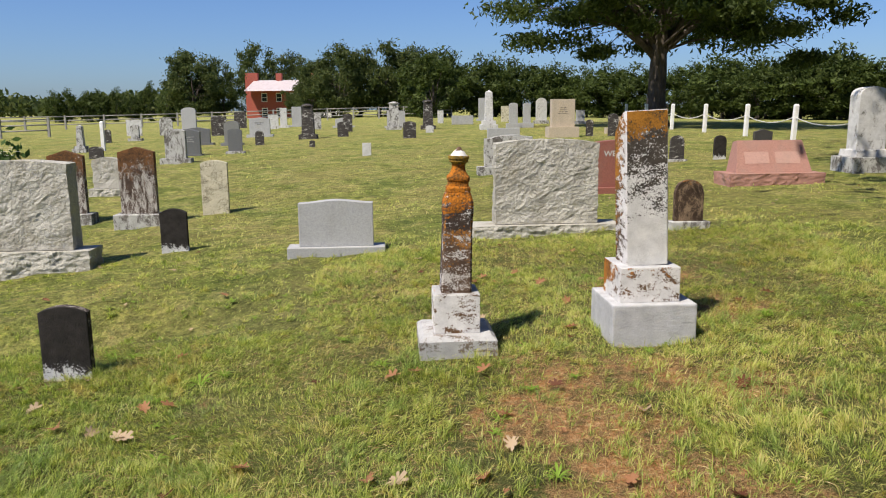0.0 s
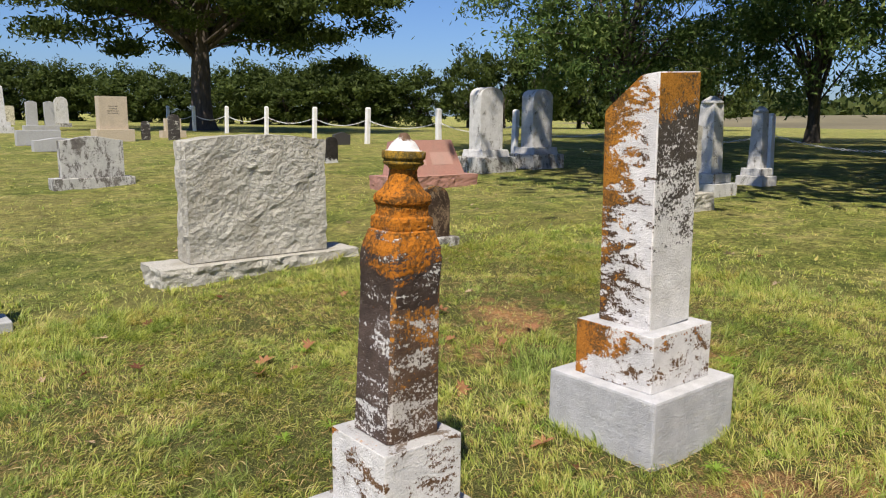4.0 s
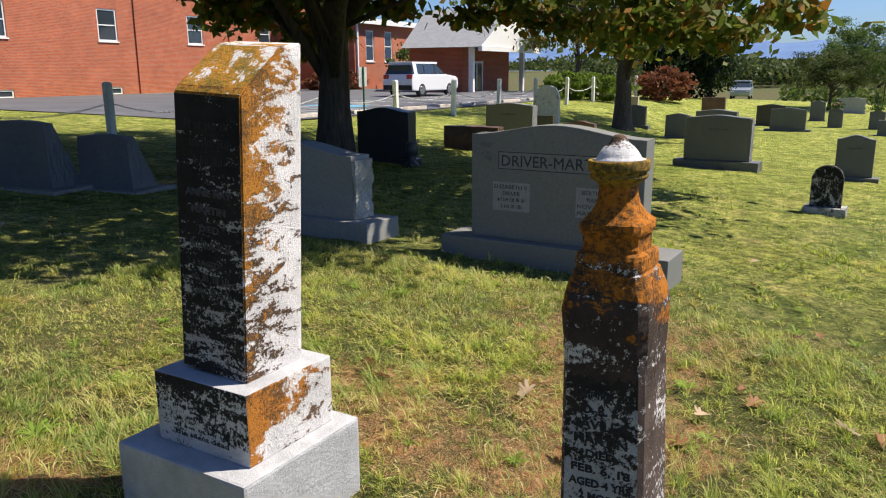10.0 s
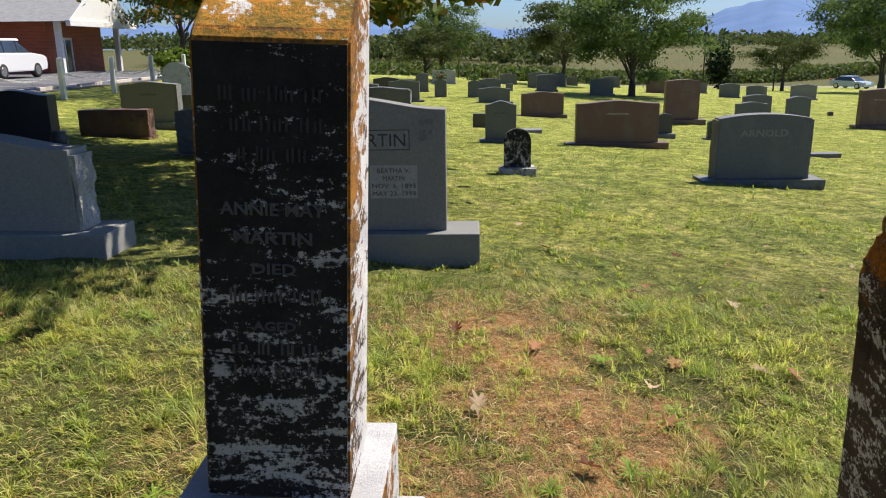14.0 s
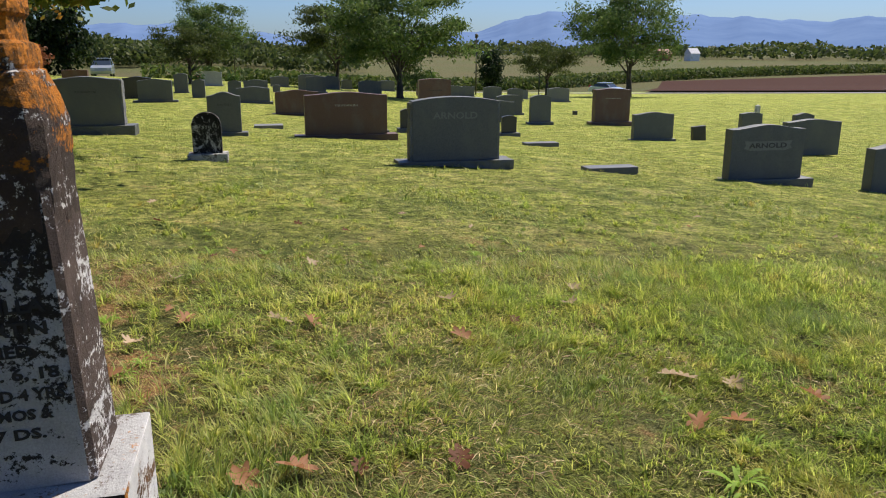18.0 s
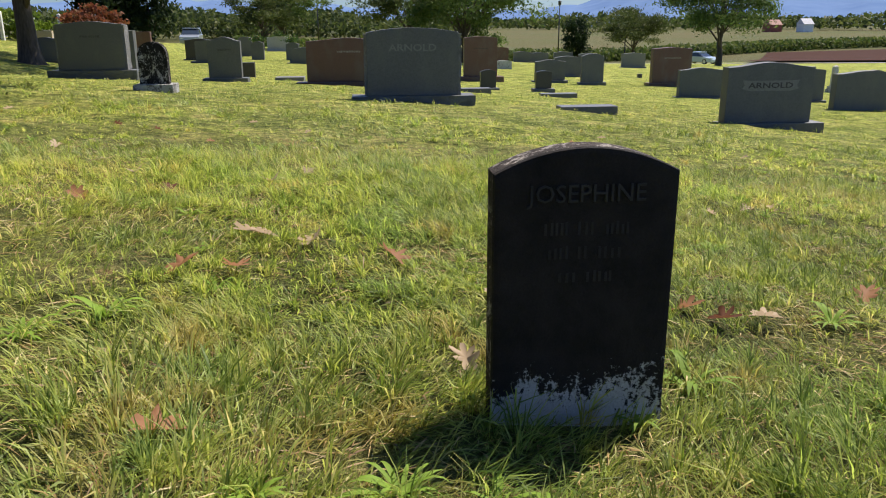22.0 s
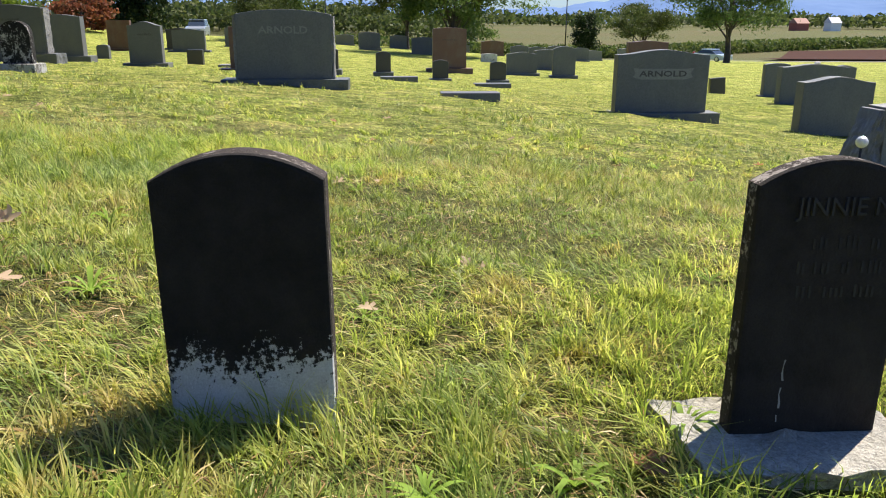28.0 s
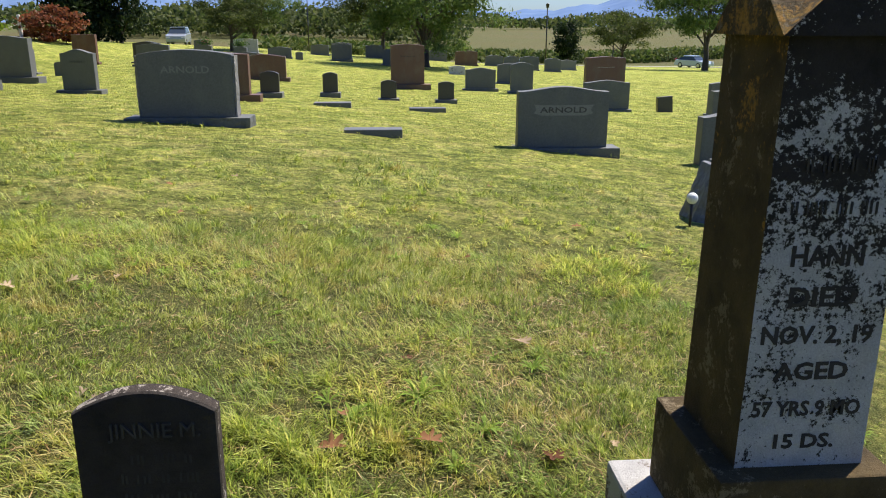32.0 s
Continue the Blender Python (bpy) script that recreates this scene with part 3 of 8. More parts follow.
def build_ground():
    xs, ys = spread(-8.5, 3.5, 0.1, 4200), spread(-0.5, 7.5, 0.1, 4200)
    X, Y = np.meshgrid(xs, ys)
    r = np.hypot(X + 2, Y - 3)
    Z = sheet_height(X, Y) + np.where(r < 25, 0.014 * wave_noise(X, Y, 3, 5.0) + 0.008 * wave_noise(X, Y, 4, 14.0), 0)
    n, k = len(ys), len(xs)
    verts = np.stack([X, Y, Z], -1).reshape(-1, 3)
    i = (np.arange(n - 1)[:, None] * k + np.arange(k - 1)[None]).ravel()
    quads = np.stack([i, i + 1, i + k + 1, i + k], -1)
    me = bpy.data.meshes.new("ground")
    me.vertices.add(len(verts))
    me.vertices.foreach_set("co", verts.astype(np.float32).ravel())
    me.loops.add(quads.size)
    me.loops.foreach_set("vertex_index", quads.astype(np.int32).ravel())
    me.polygons.add(len(quads))
    me.polygons.foreach_set("loop_start", np.arange(0, quads.size, 4, dtype=np.int32))
    me.materials.append(ground_material())
    me.update(calc_edges=True)
    me.polygons.foreach_set("use_smooth", [True] * len(me.polygons))
    a = me.attributes.new("bare", "FLOAT", "POINT")
    a.data.foreach_set("value", bare(X, Y).astype(np.float32).ravel())
    # where blades stand dense and the ground takes the gap-shade colour
    a = me.attributes.new("shaded_thatch", "FLOAT", "POINT")
    edge = np.minimum(np.maximum(np.maximum(X + 1.5, -7.6 - X), np.maximum(Y - 5.3, 1.4 - Y)), np.maximum(np.maximum(X - 4, -1.5 - X), np.maximum(Y - 8.2, 1.2 - Y)))
    a.data.foreach_set("value", (0.85 * np.clip(0.6 - edge * 0.5, 0, 1)).astype(np.float32).ravel())
    return tagged(new("ground", me), "mown cemetery lawn of green and straw-coloured grass with bare soil", "lawn", kind="structure")


build_ground()


def sheet(name, x0, x1, y0, y1, material, label, category, lift=0.03, steps=24):
    """A thin sheet that follows the land."""
    xs, ys = np.linspace(x0, x1, steps), np.linspace(y0, y1, steps)
    X, Y = np.meshgrid(xs, ys)
    v = np.stack([X, Y, sheet_height(X, Y) + lift], -1).reshape(-1, 3)
    f = [(r * steps + c, r * steps + c + 1, (r + 1) * steps + c + 1, (r + 1) * steps + c) for r in range(steps - 1) for c in range(steps - 1)]
    return tagged(new(name, arrays(name, v.tolist(), f, material, True)), label, category, kind="structure")


# ---- gravestones ----
def die_stone(x, y, w, h, material, top="serp", base=0.14, d=0.2, yaw=0.0, rise=0.07, name="headstone", label="", text="", size=0.1,
              text_z=0.62, panel=True, base_d=0.36, base_out=0.15, lean=0.0, south=False, base_material=None, rows=0, group="granite headstones",
              pale=False, z=None, ink=None, rough=False, frosted=False):
    """A granite die on its plinth; w is the plinth's width, h the whole height."""
    ob = thing(name, x, y, label or "grey granite headstone on a plinth in the grass", "headstone", group, yaw, z, (lean, 0))
    dw = w - 2 * base_out if base else w
    bm = slab(outline(dw, base, h, top, rise), -d / 2, d / 2, 0.008)
    part("die", bm, material, ob)
    if rough:
        for sx in (-1, 1):
            x0, x1 = sorted((sx * (dw / 2 + 0.001), sx * (dw / 2 + 0.035)))
            part("rough_end", rough_block(x0, x1, -d * 0.46, d * 0.46, base + 0.002, h - rise - 0.02, 0.016, 0.05, 5), ROCK_END, ob, "split stone end")
    if base and rough:
        part("plinth", rough_block(-w / 2, w / 2, -base_d / 2, base_d / 2, -0.12, base, 0.016, 0.06, 7), base_material or material, ob)
    elif base:
        part("plinth", block(-w / 2, w / 2, -base_d / 2, base_d / 2, -0.12, base, 0.01), base_material or material, ob)
    if not base and not text and not rows and h > 0.45:
        for side in (-1, 1):
            y0, y1 = sorted((side * (d / 2 - 0.01), side * (d / 2 + 0.003)))
            part("dressed_face", slab(outline(dw - 0.07, 0.02, h - 0.035, top, rise * 0.95), y0, y1, 0.002), material, ob)
    fy = -d / 2 - 0.002 if south else d / 2 + 0.002
    ink = ink or (CARVED_PALE if pale else CARVED)
    if text:
        zt = base + (h - base) * text_z
        if frosted:
            bm = bmesh.new()
            hw, hh, zc = dw * 0.33, size * 0.75, zt + size * 0.36
            rib = [(-hw, -0.6 * hh), (-hw * 0.72, -hh), (hw * 0.72, -hh), (hw, -0.6 * hh), (hw * 0.92, 0), (hw, 0.9 * hh), (hw * 0.7, 0.8 * hh), (-hw * 0.7, 0.8 * hh), (-hw, 0.9 * hh), (-hw * 0.92, 0)]
            bm.faces.new([bm.verts.new((u, fy, zc + q)) for u, q in rib][::-1])
            part("name_ribbon", bm, FROST, ob, "frosted ribbon behind the name")
            fy += 0.002
        elif panel:
            part("name_panel", block(-dw * 0.3, dw * 0.3, min(fy, fy * 0.98), max(fy, fy * 0.98) + 0.0005, zt - 0.03, zt + size * 0.95, 0.0), FROST, ob)
            fy += -0.002 if south else 0.002
        letters(text, size, ob, 0, fy, zt, ink, south, dw * 0.52, bold=0.02)
    if rows:
        bars(ob, 0, fy, base + (h - base) * 0.72, dw * 0.5, rows, 0.075, ink, thick=0.045)
    return ob


def tablet(x, y, w, h, material, top="round", rise=None, d=0.08, yaw=0.0, plinth=0.0, name="headstone", label="", lean=(0.0, 0.0), group="marble tablets", z=None,
           plinth_material=None):
    ob = thing(name, x, y, label or "weathered marble tablet headstone standing in the grass", "headstone", group, yaw, z, lean)
    part("tablet", slab(outline(w, -0.15 if not plinth else plinth, h, top, w * 0.4 if rise is None else rise), -d / 2, d / 2, 0.006), material, ob)
    if plinth:
        part("plinth", block(-w * 0.68, w * 0.68, -d * 1.5, d * 1.5, -0.1, plinth, 0.012), plinth_material or GREY_MARBLE, ob)
    return ob


def obelisk(x, y, w, h, material, name="obelisk", label="", yaw=0.0, cap="point", group="monuments", steps=2):
    ob = thing(name, x, y, label or "pale marble obelisk on a stepped plinth", "monument", group, yaw)
    z = 0.0
    for i in range(steps):
        ww, hh = w * (1 - 0.22 * i), h * (0.13 - 0.03 * i)
        part("plinth", block(-ww / 2, ww / 2, -ww / 2, ww / 2, z - (0.1 if i == 0 else 0), z + hh, 0.01), material, ob)
        z += hh
    s = w * (0.92 - 0.22 * steps)
    bm = bmesh.new()
    t = s * 0.1
    box(bm, -s / 2, s / 2, -s / 2, s / 2, z, h * 0.95, 0.006, t)
    q = s / 2 - t
    if cap == "point":
        box(bm, -q, q, -q, q, h * 0.95, h, 0.0, q * 0.9)
    else:
        lathe(bm, ((q * 1.3, h * 0.95), (q * 1.35, h * 0.97), (q * 0.9, h), (q * 0.3, h * 1.03)), sides=12)
    part("shaft", bm, material, ob)
    return ob


def tilted_monument():
    """The tall marble pillar with a sloping lichened top."""
    ob = thing("slant_top_monument", 1.09, 4.56, "tall white marble pillar with orange lichen and a sloping top", "monument", z=0.0)
    part("base_block", block(-0.3, 0.3, -0.29, 0.29, -0.12, 0.345, 0.012), M1_BASE, ob, "pale grey marble base block")
    mb = part("middle_block", block(-0.235, 0.195, -0.22, 0.195, 0.345, 0.595, 0.006), [M1_MID, M1_SCRIPT, M1_BASE], ob, "stained marble middle block")
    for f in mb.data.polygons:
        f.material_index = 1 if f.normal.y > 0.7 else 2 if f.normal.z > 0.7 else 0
    bm = bmesh.new()
    hx, hy, ztop, zs = 0.148, 0.136, 1.085, 0.94
    prof = [(-hy, 0.0), (hy, 0.0), (hy, zs - 0.02), (hy - 0.016, zs), (-hy * 0.35, ztop - 0.012), (-hy, ztop)]
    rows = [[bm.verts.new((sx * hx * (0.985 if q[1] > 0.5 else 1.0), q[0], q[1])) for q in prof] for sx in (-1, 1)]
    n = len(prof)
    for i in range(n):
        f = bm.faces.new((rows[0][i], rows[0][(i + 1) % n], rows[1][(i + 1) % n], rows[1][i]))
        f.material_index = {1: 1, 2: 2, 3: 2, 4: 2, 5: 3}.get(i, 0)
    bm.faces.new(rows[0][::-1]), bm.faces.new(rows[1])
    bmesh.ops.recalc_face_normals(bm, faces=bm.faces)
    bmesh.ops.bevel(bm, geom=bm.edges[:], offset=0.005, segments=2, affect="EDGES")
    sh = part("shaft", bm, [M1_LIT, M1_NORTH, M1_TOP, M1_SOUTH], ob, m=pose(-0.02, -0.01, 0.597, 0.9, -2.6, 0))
    yy = hy + 0.0015
    for txt, z, s, w in (("ANNIE MAY", 0.60, 0.034, 0.2), ("MARTIN", 0.545, 0.034, 0.15), ("DIED", 0.485, 0.03, 0.085), ("AGED", 0.37, 0.026, 0.085)):
        letters(txt, s, sh, 0, yy, z, RAISED, width=w, depth=0.0025, bold=0.02)
    bars(sh, 0, yy, 0.455, 0.2, 1, 0.04, RAISED, thick=0.026)
    bars(sh, 0, yy, 0.345, 0.2, 2, 0.045, RAISED, thick=0.026)
    bars(sh, 0, yy, 0.84, 0.19, 3, 0.055, RELIEF_FAINT, thick=0.028)
    bars(ob, -0.02, 0.1965, 0.535, 0.32, 4, 0.036, CARVED_DARK, thick=0.01)
    letters("the silent dead", 0.026, ob, -0.02, 0.1965, 0.388, CARVED_DARK, width=0.25, depth=0.001)
    return ob


RELIEF = plain("worn_relief_letters", (0.036, 0.034, 0.032), 0.95)
RELIEF_FAINT = plain("worn_relief_lines", (0.036, 0.033, 0.03), 0.95)
CARVED_DARK = plain("sooty_letters", (0.03, 0.027, 0.025), 0.95)


def urn_monument(x, y, z, shaft_mats, name, label, texts=(), lean=(0.0, 0.0), urn=True, bh=0.135):
    ob = thing(name, x, y, label, "monument", z=z)
    bm = bmesh.new()
    box(bm, -0.272, 0.272, -0.265, 0.265, -0.12, bh - 0.03, 0.0)
    box(bm, -0.272, 0.272, -0.265, 0.265, bh - 0.03, bh, 0.0, 0.035)
    part("base_block", bm, M2_BASE, ob, "chipped grey marble base block")
    zt = bh + 0.28
    mb = part("middle_block", block(-0.162, 0.162, -0.162, 0.162, bh, zt, 0.006), [M1_MID, M2_NORTH, M2_BASE], ob, "stained marble middle block")
    for f in mb.data.polygons:
        f.material_index = 1 if f.normal.y > 0.5 else 2 if f.normal.z > 0.7 else 0
    bm = bmesh.new()
    s = 0.108
    box(bm, -s, s, -s, s, 0, 0.545, 0.0, 0.008)
    bm.faces.ensure_lookup_table()
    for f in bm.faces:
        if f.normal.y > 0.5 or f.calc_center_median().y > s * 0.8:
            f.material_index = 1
        if f.calc_center_median().y < -s * 0.8:
            f.material_index = 2
    upright = [e for e in bm.edges if abs(e.verts[0].co.z - e.verts[1].co.z) > 0.3]
    bmesh.ops.bevel(bm, geom=upright, offset=0.012, segments=1, affect="EDGES")
    bm.normal_update()
    for f in bm.faces:
        if f.normal.y < -0.3:
            f.material_index = 2
    sh = part("shaft", bm, shaft_mats, ob, m=pose(0, 0, zt, lean[0], lean[1], 0))
    for txt, zz, sz, w in texts:
        letters(txt, sz, sh, 0, s - 0.001 - 0.0145 * zz, zz, CARVED_DARK, width=w, depth=0.003, bold=0.03)
    if urn:
        bm = bmesh.new()
        # half width, height over the shaft's foot, roundness of the plan
        prof = ((0.1005, 0.43, 0.05), (0.1035, 0.47, 0.05), (0.105, 0.52, 0.06), (0.1055, 0.545, 0.06), (0.108, 0.566, 0.08), (0.1095, 0.59, 0.1), (0.1095, 0.615, 0.1), (0.1065, 0.645, 0.14), (0.1, 0.672, 0.2), (0.0935, 0.69, 0.22), (0.0915, 0.7, 0.22),
                (0.084, 0.704, 0.2), (0.0855, 0.712, 0.2), (0.0855, 0.735, 0.2), (0.083, 0.744, 0.22), (0.0735, 0.75, 0.25), (0.0715, 0.765, 0.28), (0.073, 0.785, 0.28), (0.079, 0.792, 0.3), (0.081, 0.802, 0.3),
                (0.08, 0.816, 0.32), (0.073, 0.824, 0.4), (0.066, 0.832, 0.5), (0.058, 0.845, 0.7), (0.052, 0.858, 0.9), (0.048, 0.872, 1.0), (0.046, 0.89, 1.0), (0.047, 0.905, 1.0))
        prev = None
        for a, zz, k in prof:
            cur = []
            for i in range(32):
                t = 2 * math.pi * (i + 0.5) / 32
                sq = a / max(abs(math.cos(t)), abs(math.sin(t)))
                r = min(sq * (1 - k) + a * k, a * (1.36 - 0.3 * k))
                cur.append(bm.verts.new((r * math.cos(t), r * math.sin(t), zz)))
            if prev:
                for i in range(32):
                    bm.faces.new((prev[i], prev[(i + 1) % 32], cur[(i + 1) % 32], cur[i]))
            prev = cur
        bm.faces.new(prev)
        bmesh.ops.subdivide_edges(bm, edges=bm.edges[:], cuts=1, use_grid_fill=True)
        for v in bm.verts:
            v.co += Vector((v.co.x, v.co.y, 0.02)).normalized() * (noise.noise(v.co * 45) * 0.002 + noise.noise(v.co * 130) * 0.0025)
        bmesh.ops.recalc_face_normals(bm, faces=bm.faces)
        part("moulded_shoulder", bm, M2_TOP, sh, "moulded shoulder thick with orange lichen")
        bm = bmesh.new()
        lathe(bm, ((0.046, 0.9), (0.052, 0.91), (0.063, 0.916), (0.0675, 0.92), (0.0685, 0.926), (0.064, 0.93), (0.065, 0.933), (0.0715, 0.936), (0.073, 0.942), (0.073, 0.956), (0.071, 0.962)), sides=28)
        for v in bm.verts:
            v.co += Vector((v.co.x, v.co.y, 0)).normalized() * noise.noise(v.co * 90) * 0.0022
        part("urn_rim", bm, M2_RIM, sh, "round rim grown with ochre lichen")
        bm = bmesh.new()
        lathe(bm, ((0.069, 0.961), (0.053, 0.964), (0.05, 0.972), (0.043, 0.983), (0.034, 0.993), (0.025, 1.0), (0.021, 1.004), (0.018, 1.012), (0.011, 1.019), (0.004, 1.021)), sides=24)
        part("urn_cap", bm, M2_CAP, sh, "bare white pointed cap with a dark tip")
    return ob


def lathe_flat(bm, cx, y, cz, r):
    vs = [bm.verts.new((cx + r * (1 + 0.3 * math.cos(5 * a)) * math.cos(a), y + 0.002, cz + r * (1 + 0.3 * math.cos(5 * a)) * math.sin(a)))
          for a in [2 * math.pi * i / 15 for i in range(15)]]
    bm.faces.new(vs)


def child_marker(x, y, w, ztop, zbot, label, name="child_marker", lean=(0.0, 0.0), rise=0.045, yaw=0.0, plinth=False, text="", d=0.075, material=None):
    g = gz(x, y)
    ob = thing(name, x, y, label, "headstone", "small black-crusted markers", yaw, g, lean)
    h = ztop - g
    part("tablet", slab(outline(w, -0.12 if not plinth else 0.03, h, "arch", rise, 18), -d, 0.0, 0.01, 0, 0, 1), [material or CHILD, CHILD_RIM], ob)
    if plinth:
        bm = rough_block(-w / 2 - 0.06, w / 2 + 0.1, -d - 0.09, 0.13, -0.12, 0.045, 0.03, 0.03, 5)
        part("plinth", bm, ROCK, ob, "flat rough grey stone plinth")
    if plinth:
        bm = bmesh.new()
        edge = []
        for k in range(11):
            c, s = 0.055 + 0.0016 * math.sin(k * 1.9), 0.0006 + 0.0016 * abs(math.sin(k * 2.3 + 0.4))
            edge.append((bm.verts.new((c - s, 0.0012, 0.07 + 0.014 * k)), bm.verts.new((c + s, 0.0012, 0.07 + 0.014 * k))))
        for k, ((a, b), (c, d)) in enumerate(zip(edge, edge[1:])):
            if k % 4 != 1:
                bm.faces.new((b, a, c, d))
        part("lime_streak", bm, LIME, ob)
    if text:
        tx = -w * 0.07 if plinth else 0.0
        letters(text, 0.046, ob, tx, 0.0015, h - 0.098, RELIEF, width=w * 0.64, depth=0.003)
        bars(ob, tx, 0.0, h - 0.135, w * 0.55, 3, 0.045, RELIEF_FAINT, thick=0.024)
    return ob


tilted_monument()
urn_monument(-0.28, 4.585, 0.0, [M2_SHAFT, M2_NORTH, M2_SOUTH], "urn_monument", "slender marble monument with an urn, orange lichen and black crust",
             (("Daughter of", 0.395, 0.03, 0.13), ("D. R. &", 0.355, 0.03, 0.09), ("SAVILLA", 0.316, 0.032, 0.135), ("MARTIN", 0.277, 0.032, 0.135), ("DIED", 0.24, 0.028, 0.075), ("FEB. 6, 18", 0.2, 0.028, 0.15),
              ("AGED 4 YRS", 0.163, 0.028, 0.16), ("2 MOS &", 0.128, 0.026, 0.11), ("7 DS.", 0.093, 0.026, 0.08)), (0.3, 1.8))
child_marker(-3.055, 4.70, 0.34, 0.352, -0.2, "small arched marble marker, black-crusted above a white foot", text="JOSEPHINE")
child_marker(-4.46, 4.745, 0.285, 0.19, -0.26, "small leaning arched marble marker, black above a white foot", lean=(0, 0.6), material=CHILD_FOOT)
child_marker(-5.47, 4.745, 0.285, 0.173, -0.3, "small black arched marble marker on a flat stone plinth", material=CHILD_DARK, plinth=True, text="JINNIE M.", lean=(0, -0.3), d=0.05)


def last_monument():
    x, y = -6.887, 4.555
    ob = thing("gable_top_monument", x, y, "tall marble pillar with olive lichen and flaking white crust", "monument")
    part("base_block", block(-0.3, 0.3, -0.29, 0.29, -0.12, 0.22, 0.012), M2_BASE, ob, "grey marble base block")
    part("middle_block", block(-0.205, 0.205, -0.205, 0.205, 0.22, 0.46, 0.008), FIN_EAST, ob, "lichened middle block")
    bm = bmesh.new()
    s, h = 0.15, 1.40
    box(bm, -s, s, -s, s, 0.46, h, 0.0, 0.008)
    for f in bm.faces:
        if f.calc_center_median().y > s * 0.8:
            f.material_index = 1
    sh = part("shaft", bm, [FIN_EAST, FIN_NORTH], ob)
    bm = bmesh.new()
    p = 0.165
    v = [bm.verts.new(c) for c in ((-p, -p, h), (p, -p, h), (p, p, h), (-p, p, h), (0, -p, h + 0.16), (p, 0, h + 0.16), (0, p, h + 0.16), (-p, 0, h + 0.16), (0, 0, h + 0.17))]
    for a, b, c in ((0, 1, 4), (1, 2, 5), (2, 3, 6), (3, 0, 7)):
        bm.faces.new((v[a], v[b], v[c]))
    for a, b, c, d2 in ((0, 4, 8, 7), (1, 5, 8, 4), (2, 6, 8, 5), (3, 7, 8, 6)):
        bm.faces.new((v[a], v[b], v[c], v[d2]))
    bm.faces.new((v[3], v[2], v[1], v[0]))
    gt = part("gabled_top", bm, [FIN_EAST, FIN_NORTH], sh)
    for f in gt.data.polygons:
        f.material_index = int(f.normal.y > 0.7)
    for txt, z, sz, w in (("HANN", 0.935, 0.062, 0.16), ("DIED", 0.845, 0.06, 0.15), ("NOV. 2, 19", 0.76, 0.056, 0.25), ("AGED", 0.675, 0.056, 0.17), ("57 YRS 9 MO", 0.587, 0.05, 0.25),
                          ("15 DS.", 0.507, 0.048, 0.14)):
        letters(txt, sz, sh, 0, s - 0.0015 - 0.0085 * (z - 0.46), z, CARVED_DARK, width=w, depth=0.003, bold=0.03)
    bars(sh, 0, s - 0.004, 1.17, 0.2, 2, 0.09, CARVED_DARK, thick=0.035)


last_monument()


def driver_stone():
    ob = die_stone(1.585, 0.53, 1.97, 1.16, GREY, "serp", 0.2, 0.21, 0, 0.09, "family_headstone",
                   "wide grey granite family headstone with carved name and two panels", base_out=0.24, base_d=0.44, z=0.0)
    fy = 0.107
    part("name_band", block(-0.49, 0.49, fy - 0.003, fy - 0.001, 0.79, 0.93, 0.0), FROST, ob, "frosted band behind the name")
    part("name_frame", frame_bars(0.0, fy, 0.86, 0.98, 0.145), CARVED, ob, "thin carved frame")
    letters("DRIVER-MARTIN", 0.13, ob, 0, fy, 0.815, CARVED, width=0.92)
    for px, rows in ((0.37, ("ELIZABETH V.", "DRIVER")), (-0.37, ("BERTHA V.", "MARTIN", "NOV. 6, 1893", "MAY 23, 1999"))):
        part("date_panel", block(px - 0.17, px + 0.17, fy - 0.002, fy, 0.44, 0.68, 0.0), PANEL_PALE, ob, "frosted panel with names and dates")
        for i, r in enumerate(rows):
            letters(r, 0.048, ob, px, fy + 0.001, 0.625 - 0.055 * i, CARVED, width=0.026 * len(r))
        if len(rows) < 4:
            bars(ob, px, fy + 0.0005, 0.555, 0.26, 2, 0.055, CARVED, thick=0.035)
    for sx in (-1, 1):
        bm = bmesh.new()
        rnd = random.Random(4)
        for i in range(12):
            cx, cz = sx * (0.66 - rnd.uniform(0, 0.1)), 1.0 - rnd.uniform(0, 0.16)
            lathe_flat(bm, cx, fy + 0.0007 * i, cz, rnd.uniform(0.012, 0.022))
        bmesh.ops.reverse_faces(bm, faces=bm.faces[:])
        part("carved_flowers", bm, GREY_DARK, ob, "carved flower spray")["kind"] = "stuff"
    return ob


def frame_bars(cx, y, z, w, h, t=0.006):
    bm = bmesh.new()
    for x0, x1, z0, z1 in ((cx - w / 2, cx + w / 2, z + h / 2 - t, z + h / 2), (cx - w / 2, cx + w / 2, z - h / 2, z - h / 2 + t),
                           (cx - w / 2, cx - w / 2 + t, z - h / 2, z + h / 2), (cx + w / 2 - t, cx + w / 2, z - h / 2, z + h / 2)):
        box(bm, x0, x1, y - 0.001, y + 0.001, z0, z1)
    return bm


driver_stone()


def rock_stone(x, y, w, h, label, d=0.26, base=0.2, base_w=None, yaw=0.0, seed=1, crown=0.05, material=None, name="rock_faced_headstone", base_d=0.46, z=None):
    ob = thing(name, x, y, label, "headstone", "rock-faced headstones", yaw, z)
    bw = base_w or w + 0.4
    part("die", rough_block(-w / 2, w / 2, -d / 2, d / 2, base, h, 0.022, 0.05, seed, crown), material or ROCK, ob)
    part("plinth", rough_block(-bw / 2, bw / 2, -base_d / 2, base_d / 2, -0.12, base - 0.008, 0.036, 0.05, seed + 3), material or ROCK, ob)
    return ob


